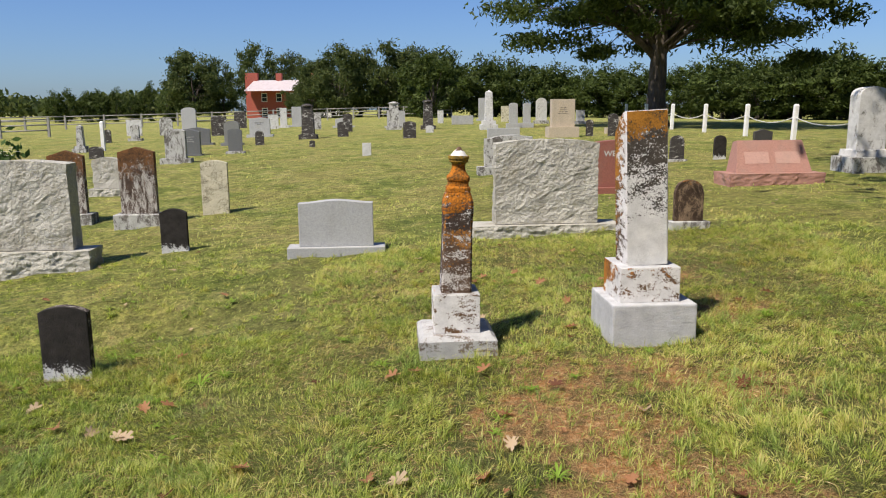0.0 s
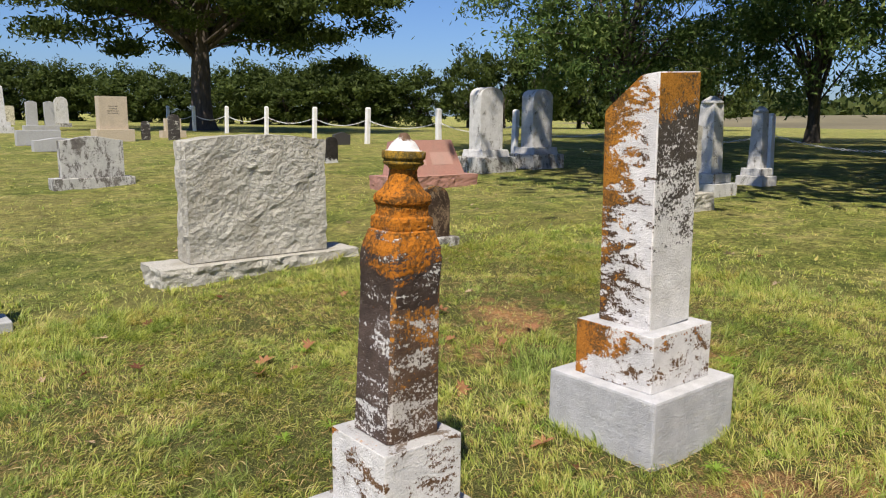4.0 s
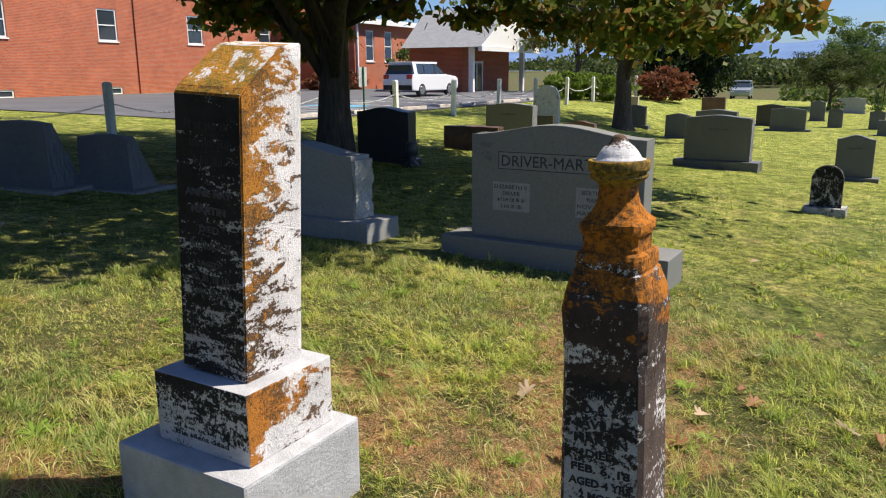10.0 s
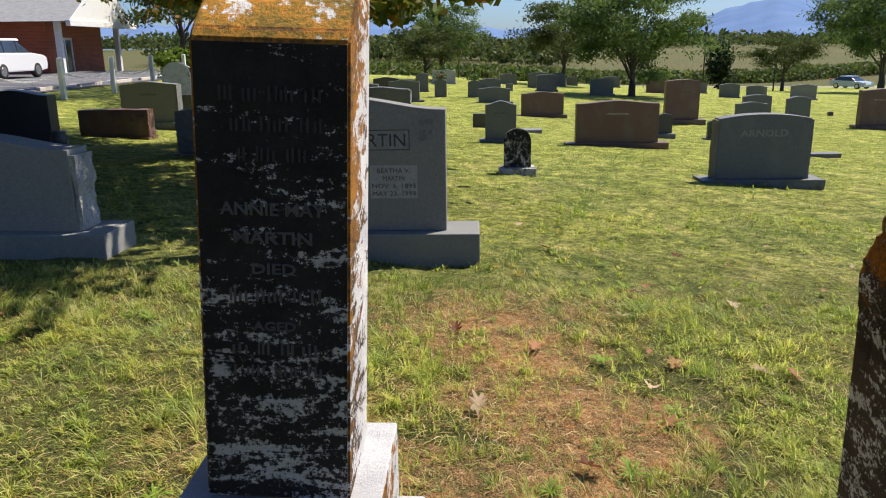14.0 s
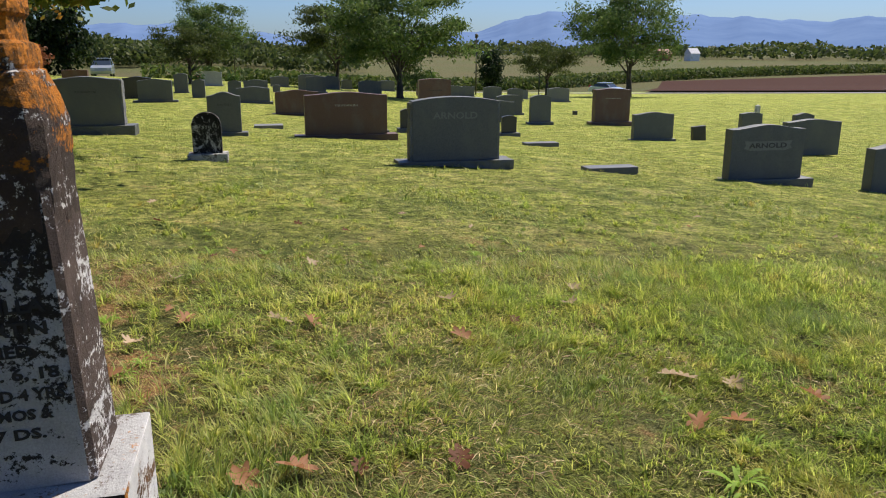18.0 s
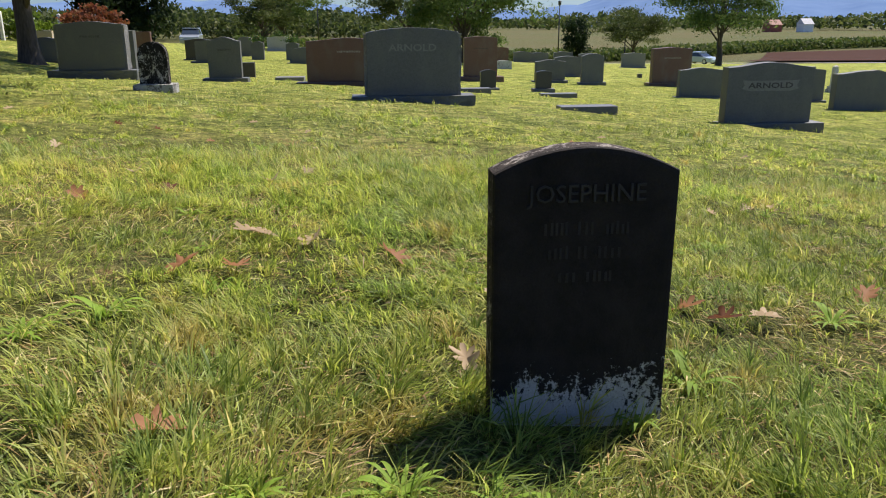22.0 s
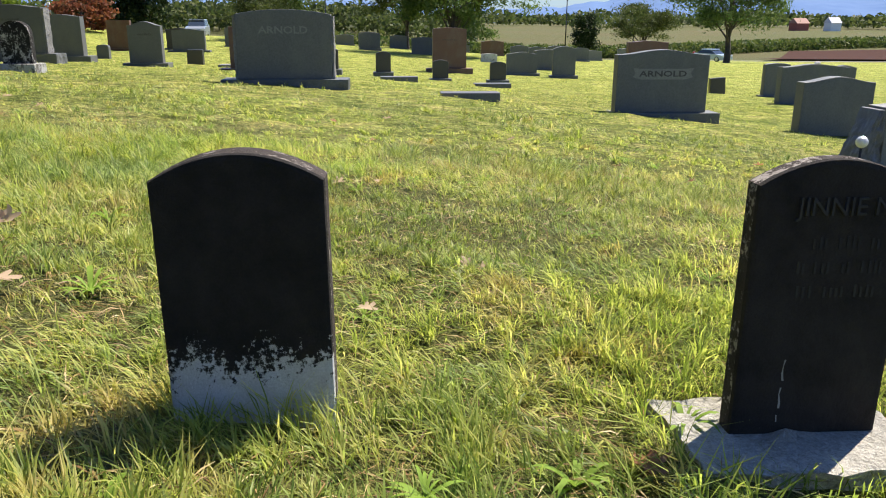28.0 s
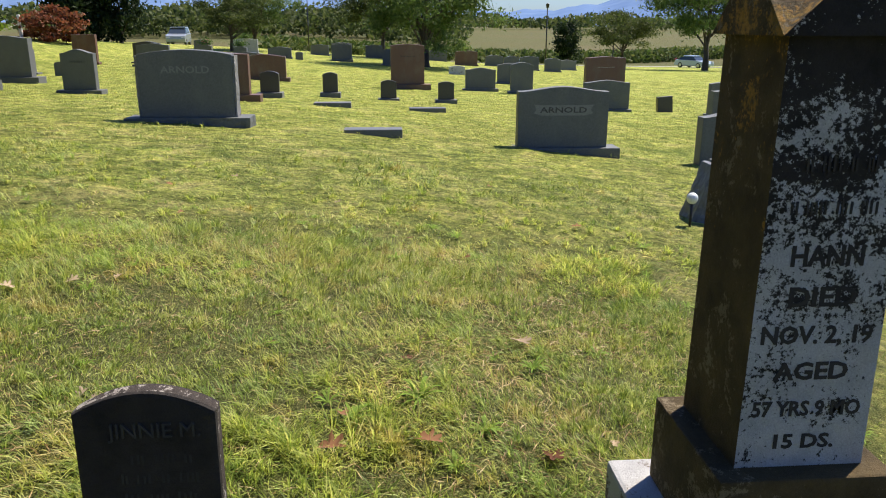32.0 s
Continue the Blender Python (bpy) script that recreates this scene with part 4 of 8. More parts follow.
# the rows north of the two pillars
rock_stone(1.23, 8.78, 1.3, 1.27, "large pale rock-faced granite headstone on a rough plinth", 0.24, 0.27, 1.86, seed=2, z=0.0)
rock_stone(-5.42, 9.35, 1.3, 1.42, "large pale rock-faced granite headstone with flowers behind it", 0.3, 0.33, 1.72, seed=9)
die_stone(-1.38, 8.5, 1.17, 0.66, GREY_LIGHT, "serp", 0.1, 0.16, rise=0.035, base_out=0.14, base_d=0.3, label="plain light grey granite headstone, seen from its back")
tablet(-6.45, 13.4, 0.62, 1.33, RUST_MARBLE, "peak", 0.1, 0.12, plinth=0.2, label="tall rust-brown marble headstone with a peaked top")
tablet(-5.0, 12.7, 0.6, 1.36, RUST_MARBLE, "peak", 0.09, 0.13, plinth=0.22, label="rust-topped marble headstone with dark streaks on a plinth")
rock_stone(-6.75, 16.3, 0.6, 0.76, "small pale rock-faced headstone", 0.2, 0.15, 0.78, seed=5)
tablet(-3.85, 13.3, 0.47, 0.97, CREAM_MARBLE, "arch", 0.05, 0.09, label="cream marble tablet speckled with dark lichen")
tablet(-3.66, 9.8, 0.36, 0.6, CHILD, "arch", 0.06, 0.07, label="small dark marble marker with a white foot")
die_stone(1.88, 16.2, 1.29, 0.84, GREY_MARBLE, "serp", 0.16, 0.2, label="stained grey headstone on a low plinth")
die_stone(3.2, 12.25, 1.35, 0.9, RED, "arch", 0.1, 0.2, rise=0.06, label="polished red granite headstone with carved leaves", text="WEAVER", south=True, text_z=0.66, panel=False, size=0.13, pale=True)
tablet(2.95, 8.42, 0.36, 0.6, BROWN_MARBLE, "round", 0.16, 0.08, plinth=0.09, label="small rust-brown round-topped marker on a grey plinth")
tablet(6.2, 17.4, 0.34, 0.62, DARK_MARBLE, "round", 0.15, plinth=0.05, label="small black round-topped marker")
tablet(7.35, 17.6, 0.3, 0.58, CHILD, "round", 0.13, label="small black round-topped marker with a pale foot")
die_stone(11.6, 24.0, 0.6, 0.4, BLACK, "serp", 0.0, 0.15, label="low black granite marker")


def slant_stone(x, y, w, h, material, label):
    ob = thing("slant_headstone", x, y, label, "headstone", "granite headstones")
    bm = bmesh.new()
    hw = w / 2 - 0.17
    prof = [(-0.2, 0.2), (0.22, 0.2), (0.22, h - 0.03), (0.05, h)]
    rows = [[bm.verts.new((sx * hw * (1 if q[1] < 0.4 else 0.86), q[0], q[1])) for q in prof] for sx in (-1, 1)]
    for i in range(4):
        bm.faces.new((rows[0][i], rows[0][(i + 1) % 4], rows[1][(i + 1) % 4], rows[1][i]))
    bm.faces.new(rows[0][::-1]), bm.faces.new(rows[1])
    bmesh.ops.recalc_face_normals(bm, faces=bm.faces)
    die = part("die", bm, material, ob)
    part("plinth", rough_block(-w / 2, w / 2, -0.34, 0.34, -0.1, 0.2, 0.018, 0.06, 7), material, ob)
    for px in (-0.28, 0.28):
        bm = bmesh.new()
        box(bm, px - 0.22, px + 0.22, -0.003, 0.003, -0.11, 0.11, 0.0)
        q = part("name_panel", bm, granite("pale_pink_panel", (0.4, 0.24, 0.2), 0.8), die)
        slope = math.degrees(math.atan2(0.25, h - 0.2))
        q.matrix_local = pose(0, -0.083, (h + 0.2) / 2 - 0.02, -slope, 0, 0)


slant_stone(6.03, 12.5, 1.72, 0.76, PINK, "pink granite slant headstone with two panels on a rock-faced plinth")


def pulpit(x, y, w, h, label):
    ob = thing("marble_monument", x, y, label, "monument", "round-topped white monuments")
    part("plinth", block(-w / 2, w / 2, -w * 0.42, w * 0.42, -0.1, 0.3, 0.015), GREY_MARBLE, ob)
    part("step", block(-w * 0.4, w * 0.4, -w * 0.32, w * 0.32, 0.3, 0.44, 0.012, 0.02), WHITE_MARBLE, ob)
    bm = slab(outline(w * 0.64, 0.44, h, "round", 0.16, 16), -0.17, 0.17, 0.012)
    part("die", bm, WHITE_MARBLE, ob)


pulpit(8.75, 14.0, 0.94, 1.66, "white marble monument with a rounded top on a grey plinth")
pulpit(10.25, 14.05, 0.92, 1.64, "white marble monument with a rounded top beside its twin")
rock_stone(6.43, 8.2, 0.92, 1.06, "pale rock-faced granite headstone with a leaning top", 0.42, 0.24, 1.22, seed=11, crown=0.02, base_d=0.7)
obelisk(8.55, 8.9, 0.62, 1.4, WHITE_MARBLE, cap="flat")
obelisk(10.6, 9.25, 0.48, 1.28, WHITE_MARBLE, cap="flat")
obelisk(7.0, 4.45, 0.26, 0.56, WHITE_MARBLE, "small_marker", "small white marble marker in the tree's shade", cap="flat", steps=1)
die_stone(8.5, 4.62, 0.75, 0.85, BROWN, "peak", 0.1, 0.2, label="dark red granite headstone in the tree's shade", rise=0.15)

def wedge_stone(x, y, w, h, yaw, label, seed):
    """A low headstone with an upright back and a long sloping front, on a thin slab."""
    ob = thing("wedge_headstone", x, y, label, "headstone", "granite headstones", yaw)
    bm = rough_block(-w / 2, w / 2, -0.5, 0.5, 0.03, h, 0.018, 0.06, seed, 0.03)
    for v in bm.verts:
        u = max(0.0, min(1.0, (v.co.z - 0.03) / (h - 0.03)))
        v.co.y = 0.2 + (v.co.y - 0.5) * (0.46 - 0.33 * u) if v.co.y < 0.45 else 0.2 + (v.co.y - 0.5) * 0.4
        v.co.x *= 1 - 0.07 * u
    part("die", bm, GREY_DARK, ob)
    part("foot_slab", block(-w / 2 - 0.17, w / 2 + 0.17, -0.4, 0.34, -0.08, 0.028, 0.008), CONCRETE_GREY, ob, "thin flush concrete slab")


CONCRETE_GREY = plain("grey_concrete", (0.24, 0.23, 0.21), 0.9)
wedge_stone(8.4, 0.85, 1.05, 0.8, 10, "dark grey wedge-shaped headstone in the maple's shade", 21)
wedge_stone(7.6, 0.25, 0.8, 0.66, 12, "rough grey wedge-shaped headstone on a thin slab", 23)

# far rows to the north
obelisk(-13.1, 31.6, 0.55, 1.1, GREY_MARBLE)
tablet(-14.5, 38.7, 0.34, 0.65, DARK_MARBLE, "round", 0.1)
tablet(-11.0, 27.4, 0.5, 0.43, DARK_MARBLE, "round", 0.1)
die_stone(-13.5, 39.8, 0.7, 0.8, GREY_MARBLE, "arch", 0.12)
tablet(-15.8, 47.0, 0.9, 0.95, WHITE_MARBLE, "flat", 0)
tablet(-13.6, 45.8, 0.75, 1.0, GREY_MARBLE, "round", 0.15)
die_stone(-7.2, 23.5, 0.94, 1.05, GREY_MARBLE, "arch", 0.16, label="dark grey headstone with a curved top and wide plinth", base_out=0.16)
die_stone(-13.3, 50.0, 1.2, 1.55, GREY_LIGHT, "round", 0.2, rise=0.2)
die_stone(-7.5, 26.6, 0.76, 0.9, GREY_DARK, "serp", 0.05, base_out=0.06, rows=3, south=True, pale=True)
die_stone(-8.8, 33.0, 1.4, 0.75, GREY_DARK, "serp", 0.1)
tablet(-9.8, 42.1, 0.8, 1.05, DARK_MARBLE, "arch", 0.1)
die_stone(-7.1, 31.8, 0.92, 1.0, GREY, "round", 0.1, rise=0.18)
tablet(-6.0, 26.6, 0.48, 0.86, GREY_DARK, "arch", 0.06, plinth=0.08)
tablet(-11.0, 55.0, 0.85, 1.1, DARK_MARBLE, "flat", 0)
tablet(-8.0, 50.0, 0.65, 0.9, WHITE_MARBLE, "flat", 0)
die_stone(-7.0, 38.3, 1.3, 0.95, GREY_LIGHT, "serp", 0.12, rows=2, south=True)
tablet(-5.85, 30.9, 0.35, 0.58, DARK_MARBLE, "round", 0.14)
die_stone(-7.6, 52.0, 0.75, 1.3, WHITE_MARBLE, "flat", 0.15)
die_stone(-6.9, 53.5, 0.95, 1.35, GREY_LIGHT, "flat", 0.1)
obelisk(-4.25, 34.4, 0.8, 1.5, DARK_MARBLE, "pillar", "dark weathered square marble pillar", cap="flat", steps=1)
tablet(-4.9, 46.0, 0.55, 0.95, GREY_MARBLE, "flat", 0)
tablet(-3.5, 28.1, 0.2, 0.25, DARK_MARBLE, "round", 0.05)
tablet(-2.75, 35.1, 0.5, 0.68, DARK_MARBLE, "arch", 0.08)
tablet(-2.8, 40.6, 0.5, 0.95, DARK_MARBLE, "round", 0.15)
die_stone(-3.4, 48.0, 1.35, 0.6, GREY_LIGHT, "serp", 0.1)
tablet(-1.37, 23.0, 0.27, 0.38, WHITE_MARBLE, "flat", 0, label="tiny white marble marker")
obelisk(-0.35, 41.5, 0.85, 1.45, GREY_MARBLE, "pillar", "round-topped grey marble pillar", cap="round", steps=1)
die_stone(-0.2, 44.5, 1.35, 0.95, GREY_LIGHT, "flat", 0.1)
tablet(0.2, 31.7, 0.54, 0.7, DARK_MARBLE, "arch", 0.08)
obelisk(1.45, 40.7, 0.78, 1.5, DARK_MARBLE, "pillar", "dark round-topped marble pillar", cap="round", steps=1)
tablet(1.3, 36.4, 0.38, 0.34, WHITE_MARBLE, "round", 0.1)
tablet(2.9, 52.0, 0.4, 0.85, WHITE_MARBLE, "flat", 0)
die_stone(4.0, 48.0, 1.35, 0.55, GREY_LIGHT, "flat", 0.0)
die_stone(6.6, 58.0, 1.1, 1.7, GREY_LIGHT, "flat", 0.15)
obelisk(4.4, 38.4, 0.85, 1.95, WHITE_MARBLE)
tablet(7.6, 54.0, 0.55, 1.1, CREAM_MARBLE, "flat", 0)
die_stone(5.95, 40.2, 0.75, 1.3, GREY_LIGHT, "arch", 0.25)
die_stone(6.7, 40.4, 0.7, 1.3, GREY_LIGHT, "arch", 0.25)
tablet(9.0, 48.0, 0.7, 1.6, WHITE_MARBLE, "round", 0.3, plinth=0.2)
die_stone(6.1, 29.3, 1.2, 1.46, TAN, "flat", 0.4, 0.4, label="tan granite monument with a carved panel", rows=4, south=True, base_d=0.7)
tablet(7.27, 29.6, 0.29, 0.65, DARK_MARBLE, "round", 0.1)
die_stone(11.0, 46.0, 0.8, 0.85, GREY_LIGHT, "flat", 0.2)
tablet(8.1, 29.2, 0.4, 0.88, DARK_MARBLE, "round", 0.12)
die_stone(8.9, 31.5, 0.9, 0.7, TAN, "flat", 0.25, rows=2, south=True)
die_stone(3.6, 28.1, 1.2, 0.45, GREY_LIGHT, "flat", 0.0, 0.3)
die_stone(3.45, 25.0, 1.3, 0.36, GREY_LIGHT, "serp", 0.0, 0.3)

# ---- the newer rows to the south ----
# this granite's tone carries some of the maple's shade in its colour
ds = die_stone(4.22, 0.7, 2.0, 0.84, granite("shaded_grey_granite", (0.25, 0.25, 0.235), 0.75), "serp", 0.16, 0.28, rise=0.1, base_out=0.24, base_d=0.5, label="wide grey headstone with rock-faced ends in the maple's shade")
for sx in (-1, 1):
    part("rough_end", rough_block(min(sx * 0.758, sx * 0.8), max(sx * 0.758, sx * 0.8), -0.13, 0.13, 0.165, 0.7, 0.03, 0.03, 5), ROCK, ds, "rough split stone end")
tablet(0.01, -4.59, 0.37, 0.63, MOTTLED, "round", 0.15, 0.12, plinth=0.1, label="small black and white mottled round-topped marker on a plinth", plinth_material=GREY_MARBLE)
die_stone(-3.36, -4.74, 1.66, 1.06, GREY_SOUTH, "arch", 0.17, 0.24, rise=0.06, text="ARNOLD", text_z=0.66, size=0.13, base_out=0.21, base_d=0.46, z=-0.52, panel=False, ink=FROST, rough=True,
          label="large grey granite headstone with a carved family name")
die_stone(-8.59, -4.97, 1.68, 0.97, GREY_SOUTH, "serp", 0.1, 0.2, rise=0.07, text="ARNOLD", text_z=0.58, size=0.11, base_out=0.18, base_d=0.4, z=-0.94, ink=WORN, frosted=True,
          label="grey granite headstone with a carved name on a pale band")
die_stone(-2.42, -10.36, 2.15, 0.96, BROWN, "serp", 0.09, 0.24, rise=0.06, base_out=0.22, label="wide reddish-brown granite headstone with pale lettering", rows=1, pale=True)
die_stone(0.02, -10.12, 0.88, 0.87, GREY_SOUTH, "serp", 0.08, 0.18, rise=0.08, base_out=0.12, label="grey granite headstone with a peaked curved top", rows=1)
tablet(0.37, -15.6, 0.41, 0.39, BLACK, "flat", 0, d=0.2, label="low black granite marker on the lawn")
die_stone(-0.4, -27.6, 1.6, 0.68, GREY_SOUTH, "serp", 0.06, base_out=0.13)
die_stone(-1.93, -21.9, 1.76, 0.88, BROWN, "serp", 0.08, base_out=0.13, label="brown granite headstone on a plinth")
tablet(-3.37, -12.6, 0.44, 0.62, BLACK, "arch", 0.06, 0.14, plinth=0.13, label="small black headstone on a grey plinth", plinth_material=GREY_SOUTH)
tablet(-4.62, -15.2, 0.4, 0.67, BLACK, "arch", 0.06, 0.14, plinth=0.14, label="small black headstone on a grey plinth", plinth_material=GREY_SOUTH)
tablet(-6.19, -15.8, 0.44, 0.56, BLACK, "arch", 0.06, 0.14, plinth=0.06, label="small black headstone on a low grey plinth", plinth_material=GREY_SOUTH)
tablet(-7.82, -16.0, 0.45, 0.6, BLACK, "arch", 0.05, 0.14, plinth=0.1, label="small black headstone on a grey plinth", plinth_material=GREY_SOUTH)
die_stone(-6.95, -22.3, 1.66, 1.56, BROWN, "arch", 0.16, 0.3, label="tall grey-brown granite headstone on a wide plinth", rise=0.05, rows=1, base_out=0.23, base_d=0.6)
tablet(-9.81, -33.3, 0.81, 0.42, WHITE_MARBLE, "arch", 0.05, d=0.16, label="low white marble marker on the lawn")
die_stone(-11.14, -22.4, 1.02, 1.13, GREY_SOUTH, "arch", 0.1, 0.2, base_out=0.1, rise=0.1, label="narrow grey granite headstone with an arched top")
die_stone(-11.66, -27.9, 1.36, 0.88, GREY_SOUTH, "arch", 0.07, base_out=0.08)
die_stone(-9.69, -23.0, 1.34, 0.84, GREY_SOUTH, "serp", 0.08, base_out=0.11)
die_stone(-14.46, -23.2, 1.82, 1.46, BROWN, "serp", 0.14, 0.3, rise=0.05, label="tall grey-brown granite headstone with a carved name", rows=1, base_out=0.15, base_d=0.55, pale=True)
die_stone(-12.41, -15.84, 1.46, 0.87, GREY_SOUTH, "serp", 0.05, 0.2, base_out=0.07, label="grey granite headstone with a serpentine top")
tablet(-14.42, -16.5, 0.45, 0.46, BLACK, "flat", 0, d=0.16, lean=(0, 5), label="small black block marker leaning in the grass")
tablet(-15.5, -29.4, 0.2, 0.18, BLACK, "flat", 0, d=0.16, label="tiny black block marker in the grass")
obelisk(-21.1, -23.1, 0.42, 1.05, WHITE_MARBLE)
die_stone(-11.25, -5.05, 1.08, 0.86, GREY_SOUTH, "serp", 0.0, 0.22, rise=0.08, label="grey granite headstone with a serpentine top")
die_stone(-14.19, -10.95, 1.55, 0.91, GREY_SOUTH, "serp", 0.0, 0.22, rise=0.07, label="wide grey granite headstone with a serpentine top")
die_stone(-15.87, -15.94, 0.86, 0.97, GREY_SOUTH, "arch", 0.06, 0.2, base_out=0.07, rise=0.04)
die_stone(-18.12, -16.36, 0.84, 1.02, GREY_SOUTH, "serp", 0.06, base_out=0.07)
die_stone(2.54, -10.2, 1.68, 1.09, GREY_DARK, "serp", 0.17, 0.28, rise=0.05, label="large dark grey granite headstone on a wide plinth", base_out=0.22, rows=1, base_d=0.5, rough=True)
die_stone(3.7, -15.5, 1.46, 1.2, GREY_DARK, "serp", 0.16, 0.28, base_out=0.2, rise=0.05, label="dark grey headstone on a pale rock-faced plinth", base_d=0.5)
die_stone(3.5, -28.0, 1.74, 0.94, GREY_SOUTH, "serp", 0.08, base_out=0.2, label="grey granite headstone on a plinth")
die_stone(4.6, -31.0, 1.4, 0.95, BLACK, "serp", 0.06, base_out=0.1)
die_stone(4.74, -21.4, 0.4, 0.47, GREY_SOUTH, "round", 0.0)
die_stone(6.78, -29.5, 1.15, 1.27, BROWN, "flat", 0.1, 0.25, base_out=0.08)
die_stone(3.16, -35.5, 0.76, 0.97, GREY_SOUTH, "arch", 0.06, base_out=0.05)
die_stone(2.28, -43.9, 1.6, 0.9, GREY_LIGHT, "serp", 0.06, base_out=0.06, label="pale grey headstone with white flowers on top")
die_stone(-0.46, -38.3, 1.4, 0.6, GREY_SOUTH, "serp", 0.05, base_out=0.06)
die_stone(-1.97, -47.6, 1.3, 0.7, GREY_DARK, "serp", 0.05, base_out=0.05)
die_stone(-3.62, -43.6, 1.32, 0.98, GREY_DARK, "arch", 0.06, base_out=0.05)
die_stone(-3.8, -39.6, 1.3, 0.95, GREY_SOUTH, "arch", 0.08, base_out=0.08)
die_stone(-5.57, -50.5, 1.3, 0.9, GREY_DARK, "serp", 0.05, base_out=0.05)
die_stone(-7.1, -53.8, 0.9, 0.7, GREY_SOUTH, "serp", 0.05, base_out=0.05)
die_stone(-6.77, -38.4, 1.5, 0.95, GREY_SOUTH, "serp", 0.08, base_out=0.1)
die_stone(-10.6, -57.0, 1.5, 0.85, GREY_DARK, "arch", 0.05, base_out=0.05)
die_stone(-11.63, -45.7, 1.6, 0.96, BROWN, "serp", 0.06, base_out=0.06, label="brown granite headstone far across the lawn")
die_stone(-13.9, -48.6, 1.35, 0.75, GREY_SOUTH, "serp", 0.05, base_out=0.05)
die_stone(-15.4, -49.8, 1.35, 0.75, GREY_SOUTH, "serp", 0.05, base_out=0.05)
die_stone(-15.2, -42.4, 1.3, 0.85, GREY_SOUTH, "serp", 0.05, base_out=0.05)
die_stone(-16.6, -42.0, 1.1, 0.8, GREY_SOUTH, "arch", 0.05, base_out=0.05)
die_stone(-19.0, -48.3, 1.4, 0.7, GREY, "serp", 0.05, base_out=0.05)
die_stone(-20.05, -43.3, 1.7, 0.95, GREY, "serp", 0.08, base_out=0.08)
tablet(-1.56, -37.9, 0.4, 0.41, GREY_DARK, "arch", 0.04, d=0.15)
die_stone(7.47, -5.4, 1.3, 1.0, BLACK, "serp", 0.08, 0.26, rise=0.08, label="polished black granite headstone with a vase beside it", base_out=0.08)
rock_stone(7.56, -8.9, 1.36, 0.53, "low dark brown headstone with rock-faced ends", 0.3, 0.02, 1.38, seed=14, material=BROWN, crown=0.01)
die_stone(7.88, -11.46, 1.75, 1.04, GREY, "serp", 0.14, 0.3, rise=0.05, label="pale grey headstone with rough ends beyond the black one", rough=True, base_out=0.26, base_d=0.5, rows=1)
rock_stone(4.7, -6.3, 1.3, 0.72, "dark grey headstone with rock-faced edges", 0.3, 0.06, 1.4, seed=31, material=GREY_DARK, crown=0.03)
die_stone(4.9, -8.6, 0.7, 0.55, GREY_SOUTH, "arch", 0.0)
die_stone(7.2, -14.5, 1.2, 0.72, BROWN, "serp", 0.05)
tablet(9.4, -17.2, 0.85, 1.5, WHITE_MARBLE, "round", 0.4, 0.14, label="tall white round-headed marble headstone")
die_stone(8.4, -14.8, 0.55, 0.7, BLACK, "flat", 0.0)
die_stone(6.5, -22.5, 1.2, 0.9, GREY_DARK, "serp", 0.05)
die_stone(8.6, -24.0, 1.2, 0.85, GREY_SOUTH, "serp", 0.05)
die_stone(9.9, -27.0, 1.0, 0.85, TAN, "flat", 0.0)
ds = die_stone(-9.5, -0.5, 1.08, 0.68, GREY, "serp", 0.0, 0.3, rise=0.06, text="RAESER", text_z=0.5, size=0.085, panel=False, label="pale grey headstone with rough ends and a carved name")
for sx in (-1, 1):
    bm = rough_block(min(sx * 0.542, sx * 0.8), max(sx * 0.542, sx * 0.8), -0.14, 0.14, -0.1, 0.6, 0.03, 0.03, 8)
    for v in bm.verts:
        v.co.x = sx * (0.542 + (abs(v.co.x) - 0.542) * (1 - 0.75 * max(0, v.co.z) / 0.6))
    part("rough_end", bm, GREY_DARK, ds, "rough sloping stone end")
die_stone(2.03, -31.3, 0.57, 0.83, GREY_SOUTH, "serp", 0.0, 0.3, label="small grey headstone with pink flowers on top", group="flower-topped headstones")
die_stone(0.44, -31.2, 0.59, 0.79, GREY_SOUTH, "serp", 0.0, 0.3, label="small grey headstone with yellow flowers on top", group="flower-topped headstones")


def flat_marker(x, y, w, d, material=None, tilt=0.0, label="flat grey granite grave marker set in the lawn"):
    ob = thing("flat_marker", x, y, label, "grave marker", "flat markers", lean=(tilt, 0))
    part("tablet", block(-w / 2, w / 2, -d / 2, d / 2, -0.08, 0.085, 0.012), material or GREY_DARK, ob)


flat_marker(-5.85, -4.85, 0.82, 0.3)
flat_marker(-6.99, -11.0, 0.8, 0.3)
flat_marker(-4.96, -10.3, 0.77, 0.3)
flat_marker(-0.86, -14.4, 0.72, 0.5, GREY, label="pale flat granite grave marker set in the lawn")


# ---- trees ----
def leaf_material(name, cols, gloss=0.5):
    m, N, L, B = nodes_of(name)
    geo = N.new("ShaderNodeNewGeometry")
    c = ramp(N, L, geo.outputs["Random Per Island"], [(i / max(1, len(cols) - 1), q) for i, q in enumerate(cols)])
    big = noise_of(N, L, geo.outputs["Position"], 0.6, 3)
    c = mix(N, L, 1.0, c, ramp(N, L, big, ((0.3, (0.75, 0.75, 0.75)), (0.7, (1.2, 1.2, 1.15)))), "MULTIPLY")
    L.new(c, B.inputs["Base Color"])
    B.inputs["Roughness"].default_value = gloss + 0.15
    B.inputs["Specular IOR Level"].default_value = 0.25
    tr = N.new("ShaderNodeBsdfTranslucent")
    L.new(c, tr.inputs["Color"])
    ms = N.new("ShaderNodeMixShader")
    ms.inputs[0].default_value = 0.42
    L.new(B.outputs[0], ms.inputs[1])
    L.new(tr.outputs[0], ms.inputs[2])
    L.new(ms.outputs[0], N["Material Output"].inputs["Surface"])
    return m


